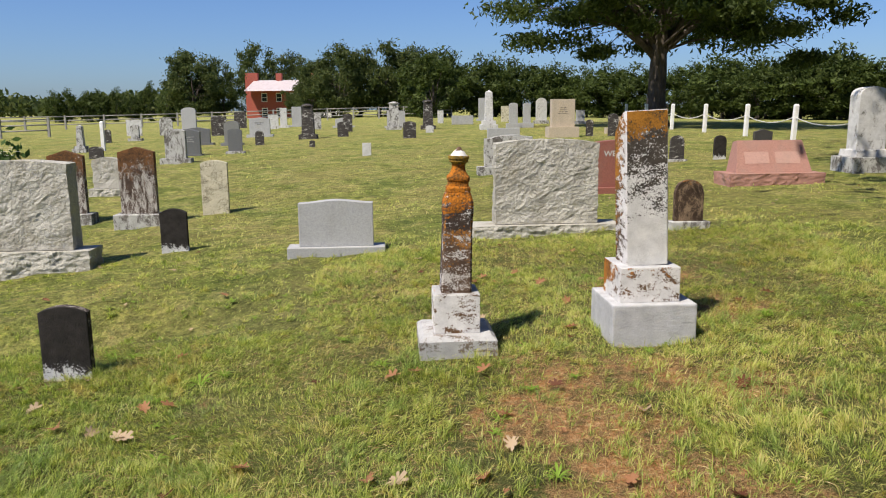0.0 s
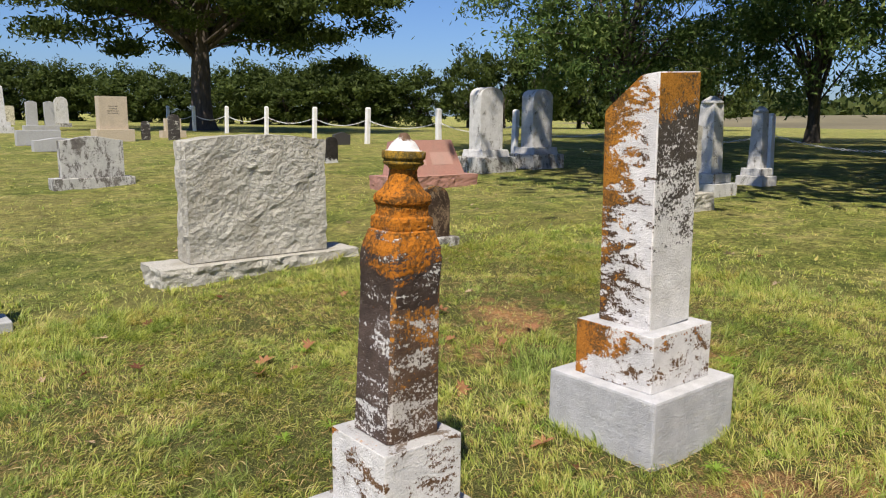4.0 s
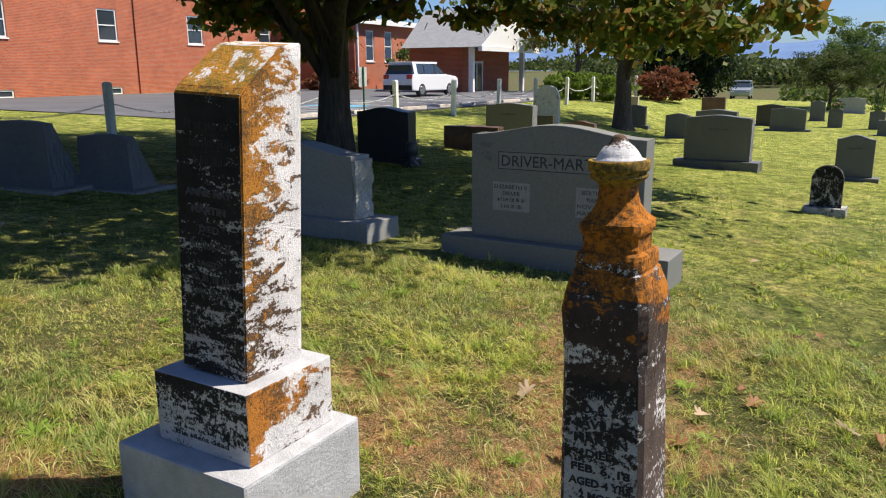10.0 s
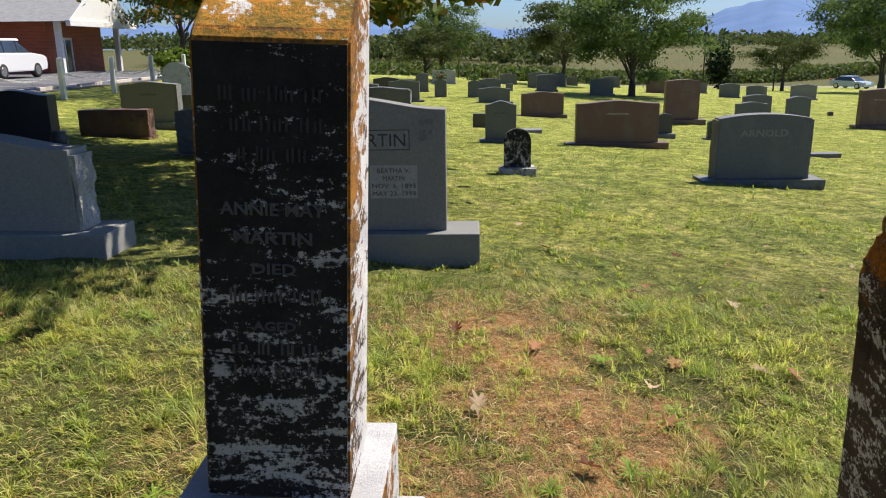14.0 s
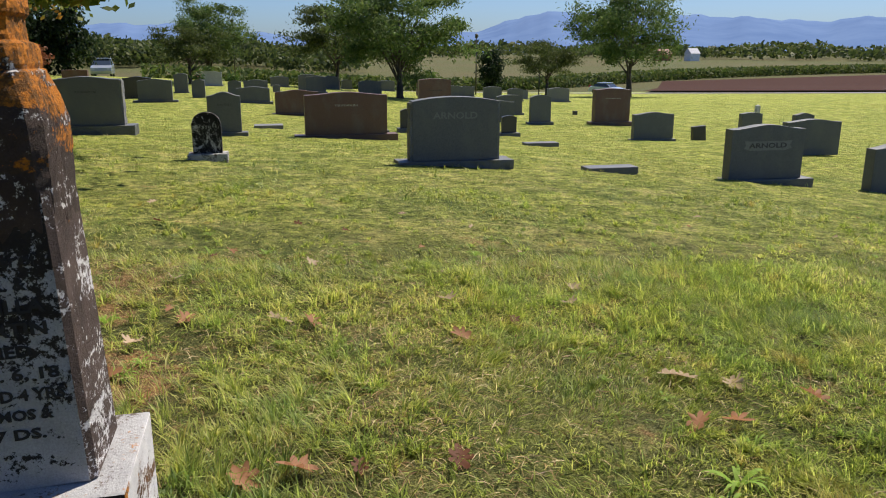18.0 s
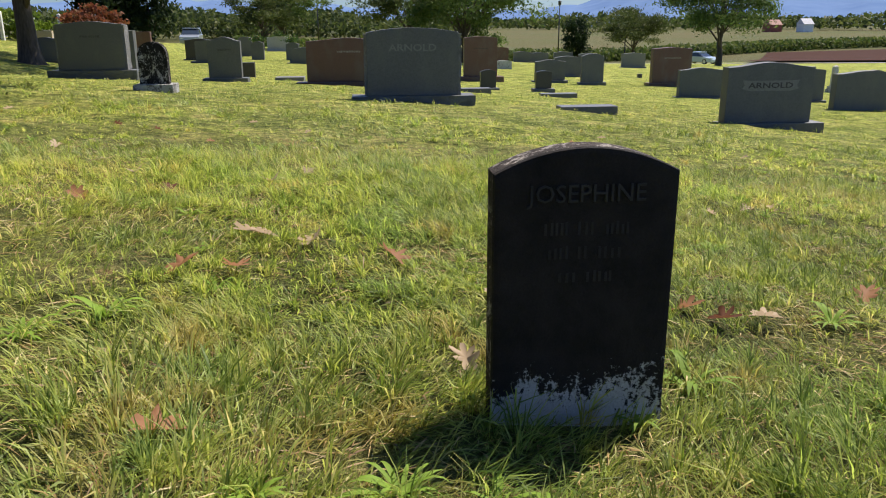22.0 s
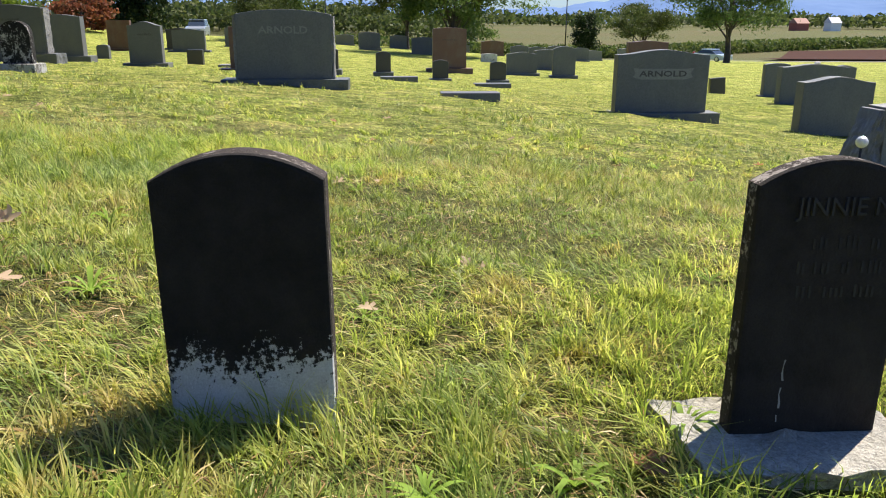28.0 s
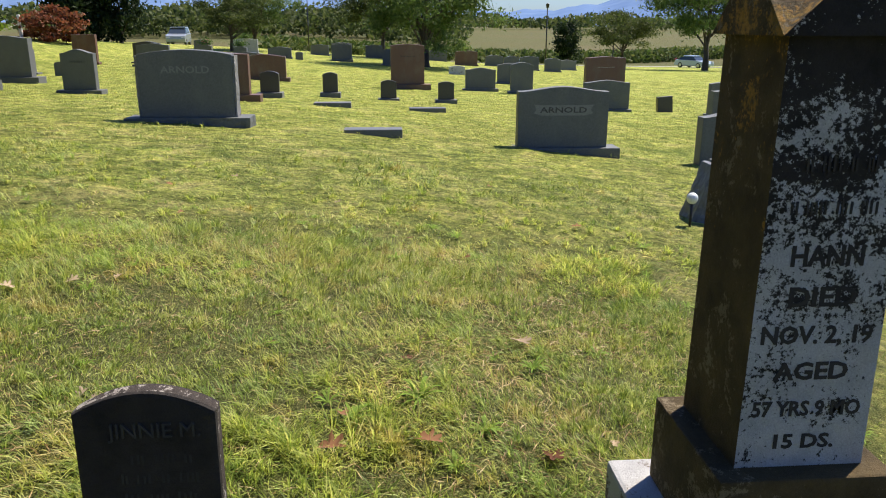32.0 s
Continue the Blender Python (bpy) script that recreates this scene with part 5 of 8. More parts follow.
LEAF_OAK = leaf_material("oak_leaves", ((0.035, 0.055, 0.01), (0.058, 0.086, 0.018), (0.095, 0.125, 0.028)))
LEAF_MAPLE = leaf_material("maple_leaves", ((0.06, 0.095, 0.014), (0.08, 0.12, 0.02), (0.11, 0.15, 0.025), (0.15, 0.175, 0.03), (0.17, 0.15, 0.03), (0.36, 0.16, 0.03)))
LEAF_MID = leaf_material("mixed_leaves", ((0.055, 0.105, 0.024), (0.1, 0.16, 0.042), (0.165, 0.215, 0.064)))
LEAF_FAR = leaf_material("far_leaves", ((0.04, 0.062, 0.017), (0.07, 0.098, 0.026), (0.115, 0.135, 0.04)))
LEAF_CEDAR = leaf_material("cedar_needles", ((0.015, 0.03, 0.012), (0.03, 0.05, 0.018)))
LEAF_ARBOR = leaf_material("arborvitae_sprays", ((0.05, 0.09, 0.015), (0.08, 0.14, 0.02), (0.1, 0.16, 0.03)))
LEAF_BRIGHT = leaf_material("bright_shrub_leaves", ((0.1, 0.16, 0.02), (0.17, 0.24, 0.03)))
LEAF_RED = leaf_material("red_shrub_leaves", ((0.16, 0.05, 0.025), (0.24, 0.08, 0.04), (0.12, 0.07, 0.03)))
LEAF_CORN = leaf_material("maize_leaves", ((0.05, 0.09, 0.018), (0.09, 0.13, 0.028), (0.15, 0.17, 0.05)))


def leaf_cards(centres, size, rs, long=1.6, flat=0.0):
    """Lens-shaped leaves, four corners each, about the given centres."""
    n = len(centres)
    a = rs.normal(size=(n, 3))
    a[:, 2] *= 1 - flat
    a /= np.linalg.norm(a, axis=1, keepdims=True)
    b = np.cross(a, rs.normal(size=(n, 3)))
    b /= np.linalg.norm(b, axis=1, keepdims=True) + 1e-9
    s = size * rs.uniform(0.6, 1.3, (n, 1))
    return np.stack([centres - a * s * long / 2, centres + b * s * 0.5, centres + a * s * long / 2, centres - b * s * 0.5], 1)


def crown_points(n, centre, radii, rs, clumps=60, clump_r=0.22, hollow=0.45, bottom=-0.6):
    """Leaf centres in clumps that fill the outer part of an uneven ellipsoid."""
    d = rs.normal(size=(clumps * 4, 3))
    d /= np.linalg.norm(d, axis=1, keepdims=True)
    d = d[d[:, 2] > bottom][:clumps]
    rad = rs.uniform(hollow, 1.0, (len(d), 1)) ** 0.6 * (1 + 0.16 * np.sin(d[:, :1] * 5 + d[:, 1:2] * 7))
    c = d * rad
    pick = rs.randint(0, len(c), n)
    off = rs.normal(size=(n, 3)) * clump_r * rs.uniform(0.5, 1.2, (len(c), 1))[pick] * 0.62
    off[:, 2] *= 0.6
    return (c[pick] + off) * np.array(radii) + np.array(centre), c * np.array(radii) + np.array(centre)


def tree(name, label, h, crown_r, trunk_r, trunk_h, leaf, n_leaf=6000, size=0.16, seed=1, crown_z=None, crown_h=None, limbs=9, clumps=60, flare=1.0, lean=0.0,
         clump_r=0.22, hollow=0.45, bottom=-0.6, offset=(0, 0), sides=9, three=False, squeeze=1.0, shear=(0.0, 0.0)):
    """An empty with a tapered trunk that carries limbs, and a crown of clumped leaves. It stands at the origin."""
    rs = np.random.RandomState(seed)
    ob = new(name)
    tagged(ob, label, "tree", "trees")
    ch = crown_h or h - trunk_h
    cz = crown_z or h - ch / 2
    pts, clump = crown_points(n_leaf, (offset[0], offset[1], cz), (crown_r, crown_r * squeeze, ch / 2), rs, clumps, clump_r, hollow, bottom)
    for q in (pts, clump):
        q[:, 0] += shear[0] * (q[:, 2] - cz)
        q[:, 1] += shear[1] * (q[:, 2] - cz)
    bm = bmesh.new()
    ring = [(trunk_r * 1.9 * flare, -0.2), (trunk_r * 1.35 * flare, 0.15), (trunk_r * 1.1, 0.7), (trunk_r, min(1.6, trunk_h * 0.6))]
    prev = None
    spine = [(0, 0, z, r) for r, z in ring]
    top = Vector((offset[0] * 0.3 + lean, offset[1] * 0.3, trunk_h + ch * 0.55))
    for i in range(1, 7):
        u = i / 6
        z = ring[-1][1] + (top.z - ring[-1][1]) * u
        spine.append((top.x * u + 0.06 * math.sin(i * 2 + seed), top.y * u + 0.06 * math.cos(i * 3 + seed), z, trunk_r * (1 - 0.86 * u) + 0.01))
    for x, y, z, r in spine:
        cur = [bm.verts.new((x + r * (1 + 0.09 * math.sin(3 * k + z * 2) + (0.16 * math.sin(2.5 * k) if z < 0.3 else 0)) * math.cos(2 * math.pi * k / sides),
                             y + r * (1 + 0.09 * math.cos(2 * k + z)) * math.sin(2 * math.pi * k / sides), z)) for k in range(sides)]
        if prev:
            for k in range(sides):
                bm.faces.new((prev[k], prev[(k + 1) % sides], cur[(k + 1) % sides], cur[k])).smooth = True
        prev = cur
    order = rs.permutation(len(clump))[:limbs * 3]
    for n, ci in enumerate(order):
        end = Vector(clump[ci])
        u = rs.uniform(0.02, 0.75) if n >= limbs else rs.uniform(0.0, 0.4)
        start = Vector((top.x * u, top.y * u, trunk_h * (0.8 + 0.2 * u) + (top.z - trunk_h) * u)) if n else Vector((0, 0, trunk_h * 0.75))
        r = trunk_r * (0.42 if n < limbs else 0.2) * (1 - 0.5 * u)
        mid = start.lerp(end, 0.45) + Vector((rs.uniform(-0.3, 0.3), rs.uniform(-0.3, 0.3), 0.12 * (end - start).length * (1 if n < limbs else 0.4)))
        tube(bm, start, mid, r, r * 0.6, 6)
        tube(bm, mid, end, r * 0.6, r * 0.14, 5)
        for _ in range(2 if n < limbs else 1):
            tip = Vector(clump[rs.randint(len(clump))])
            if (tip - mid).length < crown_r * 0.8:
                tube(bm, mid, tip, r * 0.35, r * 0.07, 4)
    part("trunk", bm, BARK, ob)
    cards = leaf_cards(pts, size, rs)
    cr = new("crown", triangles("crown", cards[:, :3] if three else cards, leaf, 3 if three else 4))
    cr.parent = ob
    cr["kind"] = "stuff"
    return ob


def put(ob, x, y, yaw=0.0, scale=1.0, z=None, sz=None):
    """Moves a tree to its place."""
    ob.matrix_world = pose(x, y, gz(x, y) - 0.03 if z is None else z, 0, 0, yaw) @ Matrix.Diagonal((scale, scale, sz or scale, 1))
    return ob


def plant(ob, x, y, yaw, scale, sz=None):
    c = copy_thing(ob, pose(x, y, gz(x, y) - 0.05, 0, 0, yaw))
    c.scale = (scale, scale, sz or scale)
    return c


put(tree("oak_tree", "great dark-barked oak with a flared trunk and wide crown", 17, 11.9, 0.62, 5.5, LEAF_OAK, 56000, 0.26, 3, crown_z=10.5, crown_h=11.5,
         limbs=12, clumps=170, flare=1.35, clump_r=0.15, hollow=0.3, bottom=-0.75, offset=(-3.5, 0.3), sides=14), 19.1, 7.4)
put(tree("oak_tree", "tall dark oak beyond the white chain fence", 15, 9.4, 0.5, 4.0, LEAF_OAK, 80000, 0.23, 8, crown_z=7.8, crown_h=10.4, limbs=16, clumps=210,
         clump_r=0.13, hollow=0.25, bottom=-0.86, sides=12, three=True, offset=(0.9, -0.6)), 13.9, 40.9)
put(tree("maple_tree", "forked maple with dark bark and leaves turning orange", 9.5, 6.6, 0.29, 1.7, LEAF_MAPLE, 100000, 0.148, 12, crown_z=5.15, crown_h=7.4, limbs=13,
         clumps=460, clump_r=0.125, hollow=0.25, bottom=-0.8, offset=(-1.4, 0.3), squeeze=0.98, shear=(0.05, 0.25), sides=12), 7.9, -4.45)
put(tree("maple_tree", "broad maple with leaves turning orange beside the headstones", 9, 5.5, 0.3, 2.2, LEAF_MAPLE, 16000, 0.14, 31, crown_z=5.6, crown_h=6.2, limbs=9,
         clumps=100, clump_r=0.18, hollow=0.3, bottom=-0.8), 8.6, -22.5)
# open-grown trees to the north-east
pine = put(tree("broadleaf_tree", "tall spreading green tree behind the white fence", 13, 6.0, 0.24, 1.3, LEAF_MID, 32000, 0.19, 41, crown_z=6.9, crown_h=11.4, limbs=14,
                clumps=130, clump_r=0.16, hollow=0.2, bottom=-0.97, three=True), 26.3, 24.4)
for x, y, yaw, s in ((31.6, 18.3, 70, 1.05), (35.0, 2.5, 20, 1.05), (39.0, 13.0, 210, 0.9), (48.0, 4.5, 160, 0.7)):
    plant(pine, x, y, yaw, s)
# the wall of trees to the north
round_tree = put(tree("round_tree", "dense round-crowned tree in the tree line", 8.5, 3.6, 0.2, 1.0, LEAF_FAR, 11000, 0.28, 51, crown_z=4.4, crown_h=8.0, limbs=6, clumps=70,
                      clump_r=0.22, hollow=0.45, bottom=-1.0, three=True), -24.5, 98)
bush_tree = put(tree("hedge_tree", "dense dark green tree in the hedge line", 6.2, 2.8, 0.14, 0.5, LEAF_OAK, 5000, 0.31, 57, crown_z=3.1, crown_h=6.2, limbs=5, clumps=60,
                     clump_r=0.22, hollow=0.5, bottom=-1.0, three=True), 4, 78)
def grow(ob, x, y, wide, top, radius, height):
    """A copy of a tree, as wide as given and up to a height above the plan's zero."""
    c = copy_thing(ob, pose(x, y, gz(x, y) - 0.05, 0, 0, (x * 71 + y * 37) % 360))
    c.scale = (wide / (2 * radius), wide / (2 * radius), (top - gz(x, y)) / height)
    return c


rnd = random.Random(5)
HEDGE = ((3, 88, 7.2), (6.5, 83.9, 7.4), (12.5, 83.2, 6.7), (18.5, 82, 6.4), (22.7, 75.7, 5.9), (28.3, 68.3, 5.6), (30.4, 61.9, 6.4), (33.2, 58.2, 6.1), (36.0, 55.0, 5.4), (46, 47, 8.6), (56, 36, 8.2))
for i in range(40):
    u = i / 39 * 9.99
    k = int(u)
    (x0, y0, h0), (x1, y1, h1) = HEDGE[k], HEDGE[k + 1]
    u -= k
    grow(bush_tree, x0 + (x1 - x0) * u + rnd.uniform(-0.6, 0.6), y0 + (y1 - y0) * u + rnd.uniform(-1, 1.5), rnd.uniform(5.0, 7.2), (h0 + (h1 - h0) * u) * rnd.uniform(0.9, 1.08), 3.3, 6.9)
for x, y, w, top in ((-25.7, 101.2, 4.6, 9.6), (-21.4, 101.1, 5.1, 8.7), (-20.5, 128, 7.5, 12.9), (-15.0, 129, 6.8, 11.4), (-6.2, 94, 6.2, 9.8), (-1.6, 96.2, 7.6, 10.2), (3.4, 94.1, 6.6, 9.5), (-9.2, 96, 4.6, 8.0),
                     (-13.6, 111, 3.4, 5.6), (-10.2, 101, 3.8, 6.2), (-4, 99, 6, 9.0), (1, 100, 6, 9.2), (-10.0, 104, 5.0, 8.6), (-7.6, 101, 5.5, 9.4), (6.5, 97, 6, 8.8)):
    grow(round_tree, x, y, w * 1.22, top, 4.2, 9.0)
for x, y, top in ((-48.1, 114.9, 4.9), (-46.3, 115.6, 5.2), (-44.2, 116.4, 4.8), (-42.4, 117, 5.0), (-40.5, 117.7, 5.3), (-38.6, 118.3, 4.6), (-36, 119.1, 6.2), (-31.5, 112, 5.0)):
    grow(bush_tree, x, y, 3.4, top, 3.3, 6.9)
# trees beyond the southern graves
put(tree("spreading_tree", "many-stemmed green tree at the edge of the cemetery", 7.5, 3.9, 0.16, 0.9, LEAF_MID, 22000, 0.165, 61, crown_z=4.1, crown_h=6.6, limbs=10, clumps=80,
         clump_r=0.22, hollow=0.25, bottom=-0.9, three=True), -8.6, -39.0)
south_tree = put(tree("roadside_tree", "green roadside tree with a straight dark trunk", 8.5, 3.9, 0.17, 1.5, LEAF_MID, 21000, 0.165, 63, crown_z=5.1, crown_h=7.0, limbs=10, clumps=75,
                      clump_r=0.22, hollow=0.2, bottom=-0.9, three=True), -36.8, -66.8, 0, 1.45)
plant(south_tree, 2.6, -50.0, 90, 0.68)
low_tree = put(tree("low_tree", "low rounded tree with a short dark trunk", 4.6, 2.9, 0.12, 1.2, LEAF_FAR, 12000, 0.145, 67, crown_z=3.2, crown_h=3.4, limbs=9, clumps=50,
                    clump_r=0.24, hollow=0.2, bottom=-0.7, three=True), -31.5, -75.9, 0, 1.25)
plant(low_tree, -6.2, -51.7, 50, 1.15, 1.25)
plant(low_tree, 3.6, -46.5, 130, 0.8, 0.75)
plant(low_tree, 18.5, -43.0, 200, 1.2, 1.6)
plant(low_tree, 15.5, -50.0, 20, 1.3, 1.5)
cedar = put(tree("cedar", "dark conical cedar at the lawn edge", 5.0, 1.5, 0.1, 0.3, LEAF_CEDAR, 4200, 0.16, 71, crown_z=2.5, crown_h=5.0, limbs=4, clumps=60, clump_r=0.3, hollow=0.2, bottom=-1), 11.0, -48.0)
plant(cedar, 12.3, -47.5, 30, 0.9, 0.8)
plant(cedar, 13.5, -46.5, 80, 1.1)
plant(cedar, -27.6, -83.8, 60, 1.12)


def shrub(name, label, x, y, r, h, leaf, n=2600, size=0.1, seed=1, cone=False):
    rs = np.random.RandomState(seed)
    ob = thing(name, x, y, label, "shrub", "shrubs")
    if cone:
        z = rs.uniform(0, 1, n) ** 1.25
        a = rs.uniform(0, 6.283, n)
        rr = r * (1 - z) ** 0.75 * rs.uniform(0.78, 1.06, n) * (1 + 0.07 * np.sin(a * 5 + z * 14))
        pts = np.stack([rr * np.cos(a), rr * np.sin(a), z * h + 0.05], -1)
    else:
        pts, _ = crown_points(n, (0, 0, h * 0.48), (r, r, h * 0.52), rs, 40, 0.25, 0.7, -1)
        pts[:, 2] = np.maximum(pts[:, 2], 0.03)
    bm = bmesh.new()
    tube(bm, (0, 0, -0.1), (0, 0, h * 0.6), 0.06 * r + 0.02, 0.02, 6)
    part("stem", bm, BARK, ob)
    cr = new("foliage", triangles("foliage", leaf_cards(pts, size, rs), leaf, 4))
    cr.parent = ob
    cr["kind"] = "stuff"
    return ob


shrub("arborvitae", "tall bright green conical arborvitae against the brick wall", 37.6, -9.6, 1.1, 5.3, LEAF_ARBOR, 7000, 0.16, 1, True)
shrub("cypress", "dark pointed evergreen at the corner of the lawn", 45.0, -6.0, 1.0, 4.4, LEAF_CEDAR, 5000, 0.18, 2, True)
shrub("clipped_shrub", "rounded yellow-green clipped shrub by the church wall", 39.5, -8.6, 1.4, 1.6, LEAF_BRIGHT, 3000, 0.12, 3)
shrub("clipped_shrub", "rounded dark clipped shrub by the church wall", 41.5, -7.6, 1.3, 1.2, LEAF_OAK, 2500, 0.12, 4)
shrub("clipped_shrub", "rounded dark clipped shrub by the church wall", 44.0, -6.6, 1.5, 1.3, LEAF_OAK, 2500, 0.12, 5)
shrub("box_shrub", "bright green leafy shrub beside the lot", 14.4, -31.5, 1.2, 1.35, LEAF_BRIGHT, 3000, 0.13, 6)
shrub("box_shrub", "bright green leafy shrub beside the lot", 12.9, -32.4, 1.3, 1.25, LEAF_BRIGHT, 3000, 0.13, 7)
shrub("red_shrub", "low shrub with red autumn leaves", 11.6, -38.5, 1.5, 1.8, LEAF_RED, 4200, 0.13, 8)
shrub("foundation_shrub", "rust-tinged shrub by the brick wall", 33.0, -37.5, 1.0, 1.2, LEAF_RED, 1800, 0.12, 9)
shrub("foundation_shrub", "rust-tinged shrub by the brick wall", 34.0, -35.0, 0.9, 1.1, LEAF_RED, 1800, 0.12, 10)
shrub("foundation_shrub", "spreading green shrub beside the porch", 31.0, -42.5, 1.8, 3.0, LEAF_MID, 3000, 0.15, 11)


# ---- white chain fence ----
def fence_post(x, y, lean):
    ob = thing("fence_post", x, y, "square white-painted wooden fence post", "post", "white fence posts", 0, None, lean)
    part("post", block(-0.07, 0.07, -0.07, 0.07, -0.2, 1.16, 0.012), WHITE_PAINT, ob)
    bm = bmesh.new()
    box(bm, -0.07, 0.07, -0.07, 0.07, 1.16, 1.2, 0.0, 0.03)
    part("cap", bm, WHITE_PAINT, ob)
    return ob


def chain(a, b, sag=0.2):
    """A slack chain of interlocked links between two points."""
    a, b = Vector(a), Vector(b)
    n = int((b - a).length / 0.058)
    pts = [a.lerp(b, i / n) - Vector((0, 0, sag * 4 * (i / n) * (1 - i / n))) for i in range(n + 1)]
    bm = bmesh.new()
    for i in range(n):
        p, q = pts[i], pts[i + 1]
        d = (q - p).normalized()
        side = d.cross(Vector((0, 0, 1))).normalized()
        up = side if i % 2 else side.cross(d)
        c, half, wide, r = (p + q) / 2, 0.039, 0.016, 0.0065
        loop = [c - d * half, c - d * half * 0.4 + up * wide, c + d * half * 0.4 + up * wide, c + d * half, c + d * half * 0.4 - up * wide, c - d * half * 0.4 - up * wide]
        for k in range(6):
            tube(bm, loop[k], loop[(k + 1) % 6], r, r, 3)
    ob = new("fence_chain", finish(bm, "fence_chain", WHITE_PAINT))
    return tagged(ob, "slack white-painted chain hung between fence posts", "chain", "white fence chains")


posts = []
rnd = random.Random(2)
for y in (-37.5, -34.0, -30.6, -27.2, -23.8, -20.4, -17.0, -13.5, -10.0, -6.6, -3.5, -0.1, 3.37, 6.75, 10.2, 13.8, 17.3, 20.5, 24.3, 27.8, 31.65, 35.5, 39.2, 42.7):
    posts.append((12.8, y))
    fence_post(12.8, y, (rnd.uniform(-2, 2), rnd.uniform(-2, 2)))
for (xa, ya), (xb, yb) in zip(posts, posts[1:]):
    za, zb = gz(xa, ya) + 0.78, gz(xb, yb) + 0.78
    chain((xa, ya + 0.05, za), (xb, yb - 0.05, zb), 0.22)
fence_post(-12.4, 32.1, (0, 0))


# ---- parking lot and road ----
def asphalt_material():
    m, N, L, B = nodes_of("asphalt")
    geo = N.new("ShaderNodeNewGeometry")
    c = ramp(N, L, noise_of(N, L, geo.outputs["Position"], 0.4, 6), ((0.3, (0.075, 0.078, 0.085)), (0.7, (0.12, 0.122, 0.13))))
    f = noise_of(N, L, geo.outputs["Position"], 60, 4)
    L.new(mix(N, L, 1.0, c, ramp(N, L, f, ((0.3, (0.8,) * 3), (0.7, (1.2,) * 3))), "MULTIPLY"), B.inputs["Base Color"])
    B.inputs["Roughness"].default_value = 0.85
    bump_of(N, L, B, f, 0.3, 0.004)
    return m


ASPHALT = asphalt_material()
LINE_WHITE = plain("line_paint", (0.7, 0.7, 0.68), 0.7)
LINE_BLUE = plain("blue_marking", (0.12, 0.35, 0.5), 0.7)
CONCRETE = plain("concrete", (0.5, 0.45, 0.38), 0.9)
sheet("parking_lot", 14.6, 38.2, -52, -9.0, ASPHALT, "grey asphalt parking lot with painted bays", "asphalt", 0.03, 40)
sheet("drive", 30, 37.2, -9.0, -5.7, ASPHALT, "grey asphalt drive past the church", "asphalt", 0.028, 20)
sheet("walk_path", 30.5, 58, -5.65, -4.2, CONCRETE, "pale concrete walk before the church shrubs", "path", 0.05, 20)


def strip(name, a, b, w, material, label, category, lift=0.045, n=14):
    """A painted line or kerb strip along the land from a to b."""
    a, b = np.array(a, float), np.array(b, float)
    d = (b - a) / np.linalg.norm(b - a)
    s = np.array([-d[1], d[0]]) * w / 2
    v = []
    for i in range(n + 1):
        p = a + (b - a) * i / n
        for q in (p - s, p + s):
            v.append((q[0], q[1], gz(*q) + lift))
    f = [(2 * i, 2 * i + 1, 2 * i + 3, 2 * i + 2) for i in range(n)]
    return tagged(new(name, arrays(name, v, f, material)), label, category, kind="structure")


for i in range(13):
    y = -11 - 2.75 * i
    strip("bay_line", (16.0, y), (21.0, y), 0.11, LINE_WHITE, "white painted parking bay line", "road marking")
strip("bay_line", (16.0, -11), (16.0, -44), 0.1, LINE_WHITE, "white painted parking bay line", "road marking")
for y in (-12.4, -17.9):
    strip("disabled_bay", (17.4, y), (19.8, y), 1.5, LINE_BLUE, "faded blue accessible bay marking", "road marking", 0.043)
for i in range(4):
    strip("hatch_line", (16.4 + i * 1.1, -16.3), (17.4 + i * 1.1, -13.9), 0.1, LINE_WHITE, "white painted hatch line", "road marking", 0.047)


def kerb(y, x0=15.1):
    ob = thing("wheel_stop", x0, y, "low concrete wheel stop at the head of a bay", "kerb", "wheel stops")
    part("body", block(-0.09, 0.09, -0.9, 0.9, -0.05, 0.14, 0.025, 0.02), CONCRETE, ob)


for i in range(9):
    kerb(-12.4 - 2.75 * i)


def sign(x, y, w=0.42, h=0.6, top=1.55):
    ob = thing("parking_sign", x, y, "metal sign plate seen from the back on a green post", "sign", "parking signs")
    part("post", block(-0.025, 0.025, -0.02, 0.02, -0.1, top, 0.004), plain("green_post", (0.03, 0.12, 0.08), 0.5), ob)
    part("plate", block(0.026, 0.032, -w / 2, w / 2, top - h, top, 0.0), plain("galvanised", (0.55, 0.57, 0.58), 0.5, metal=0.2), ob)


sign(12.0, -5.3)
sign(14.1, -13.6)


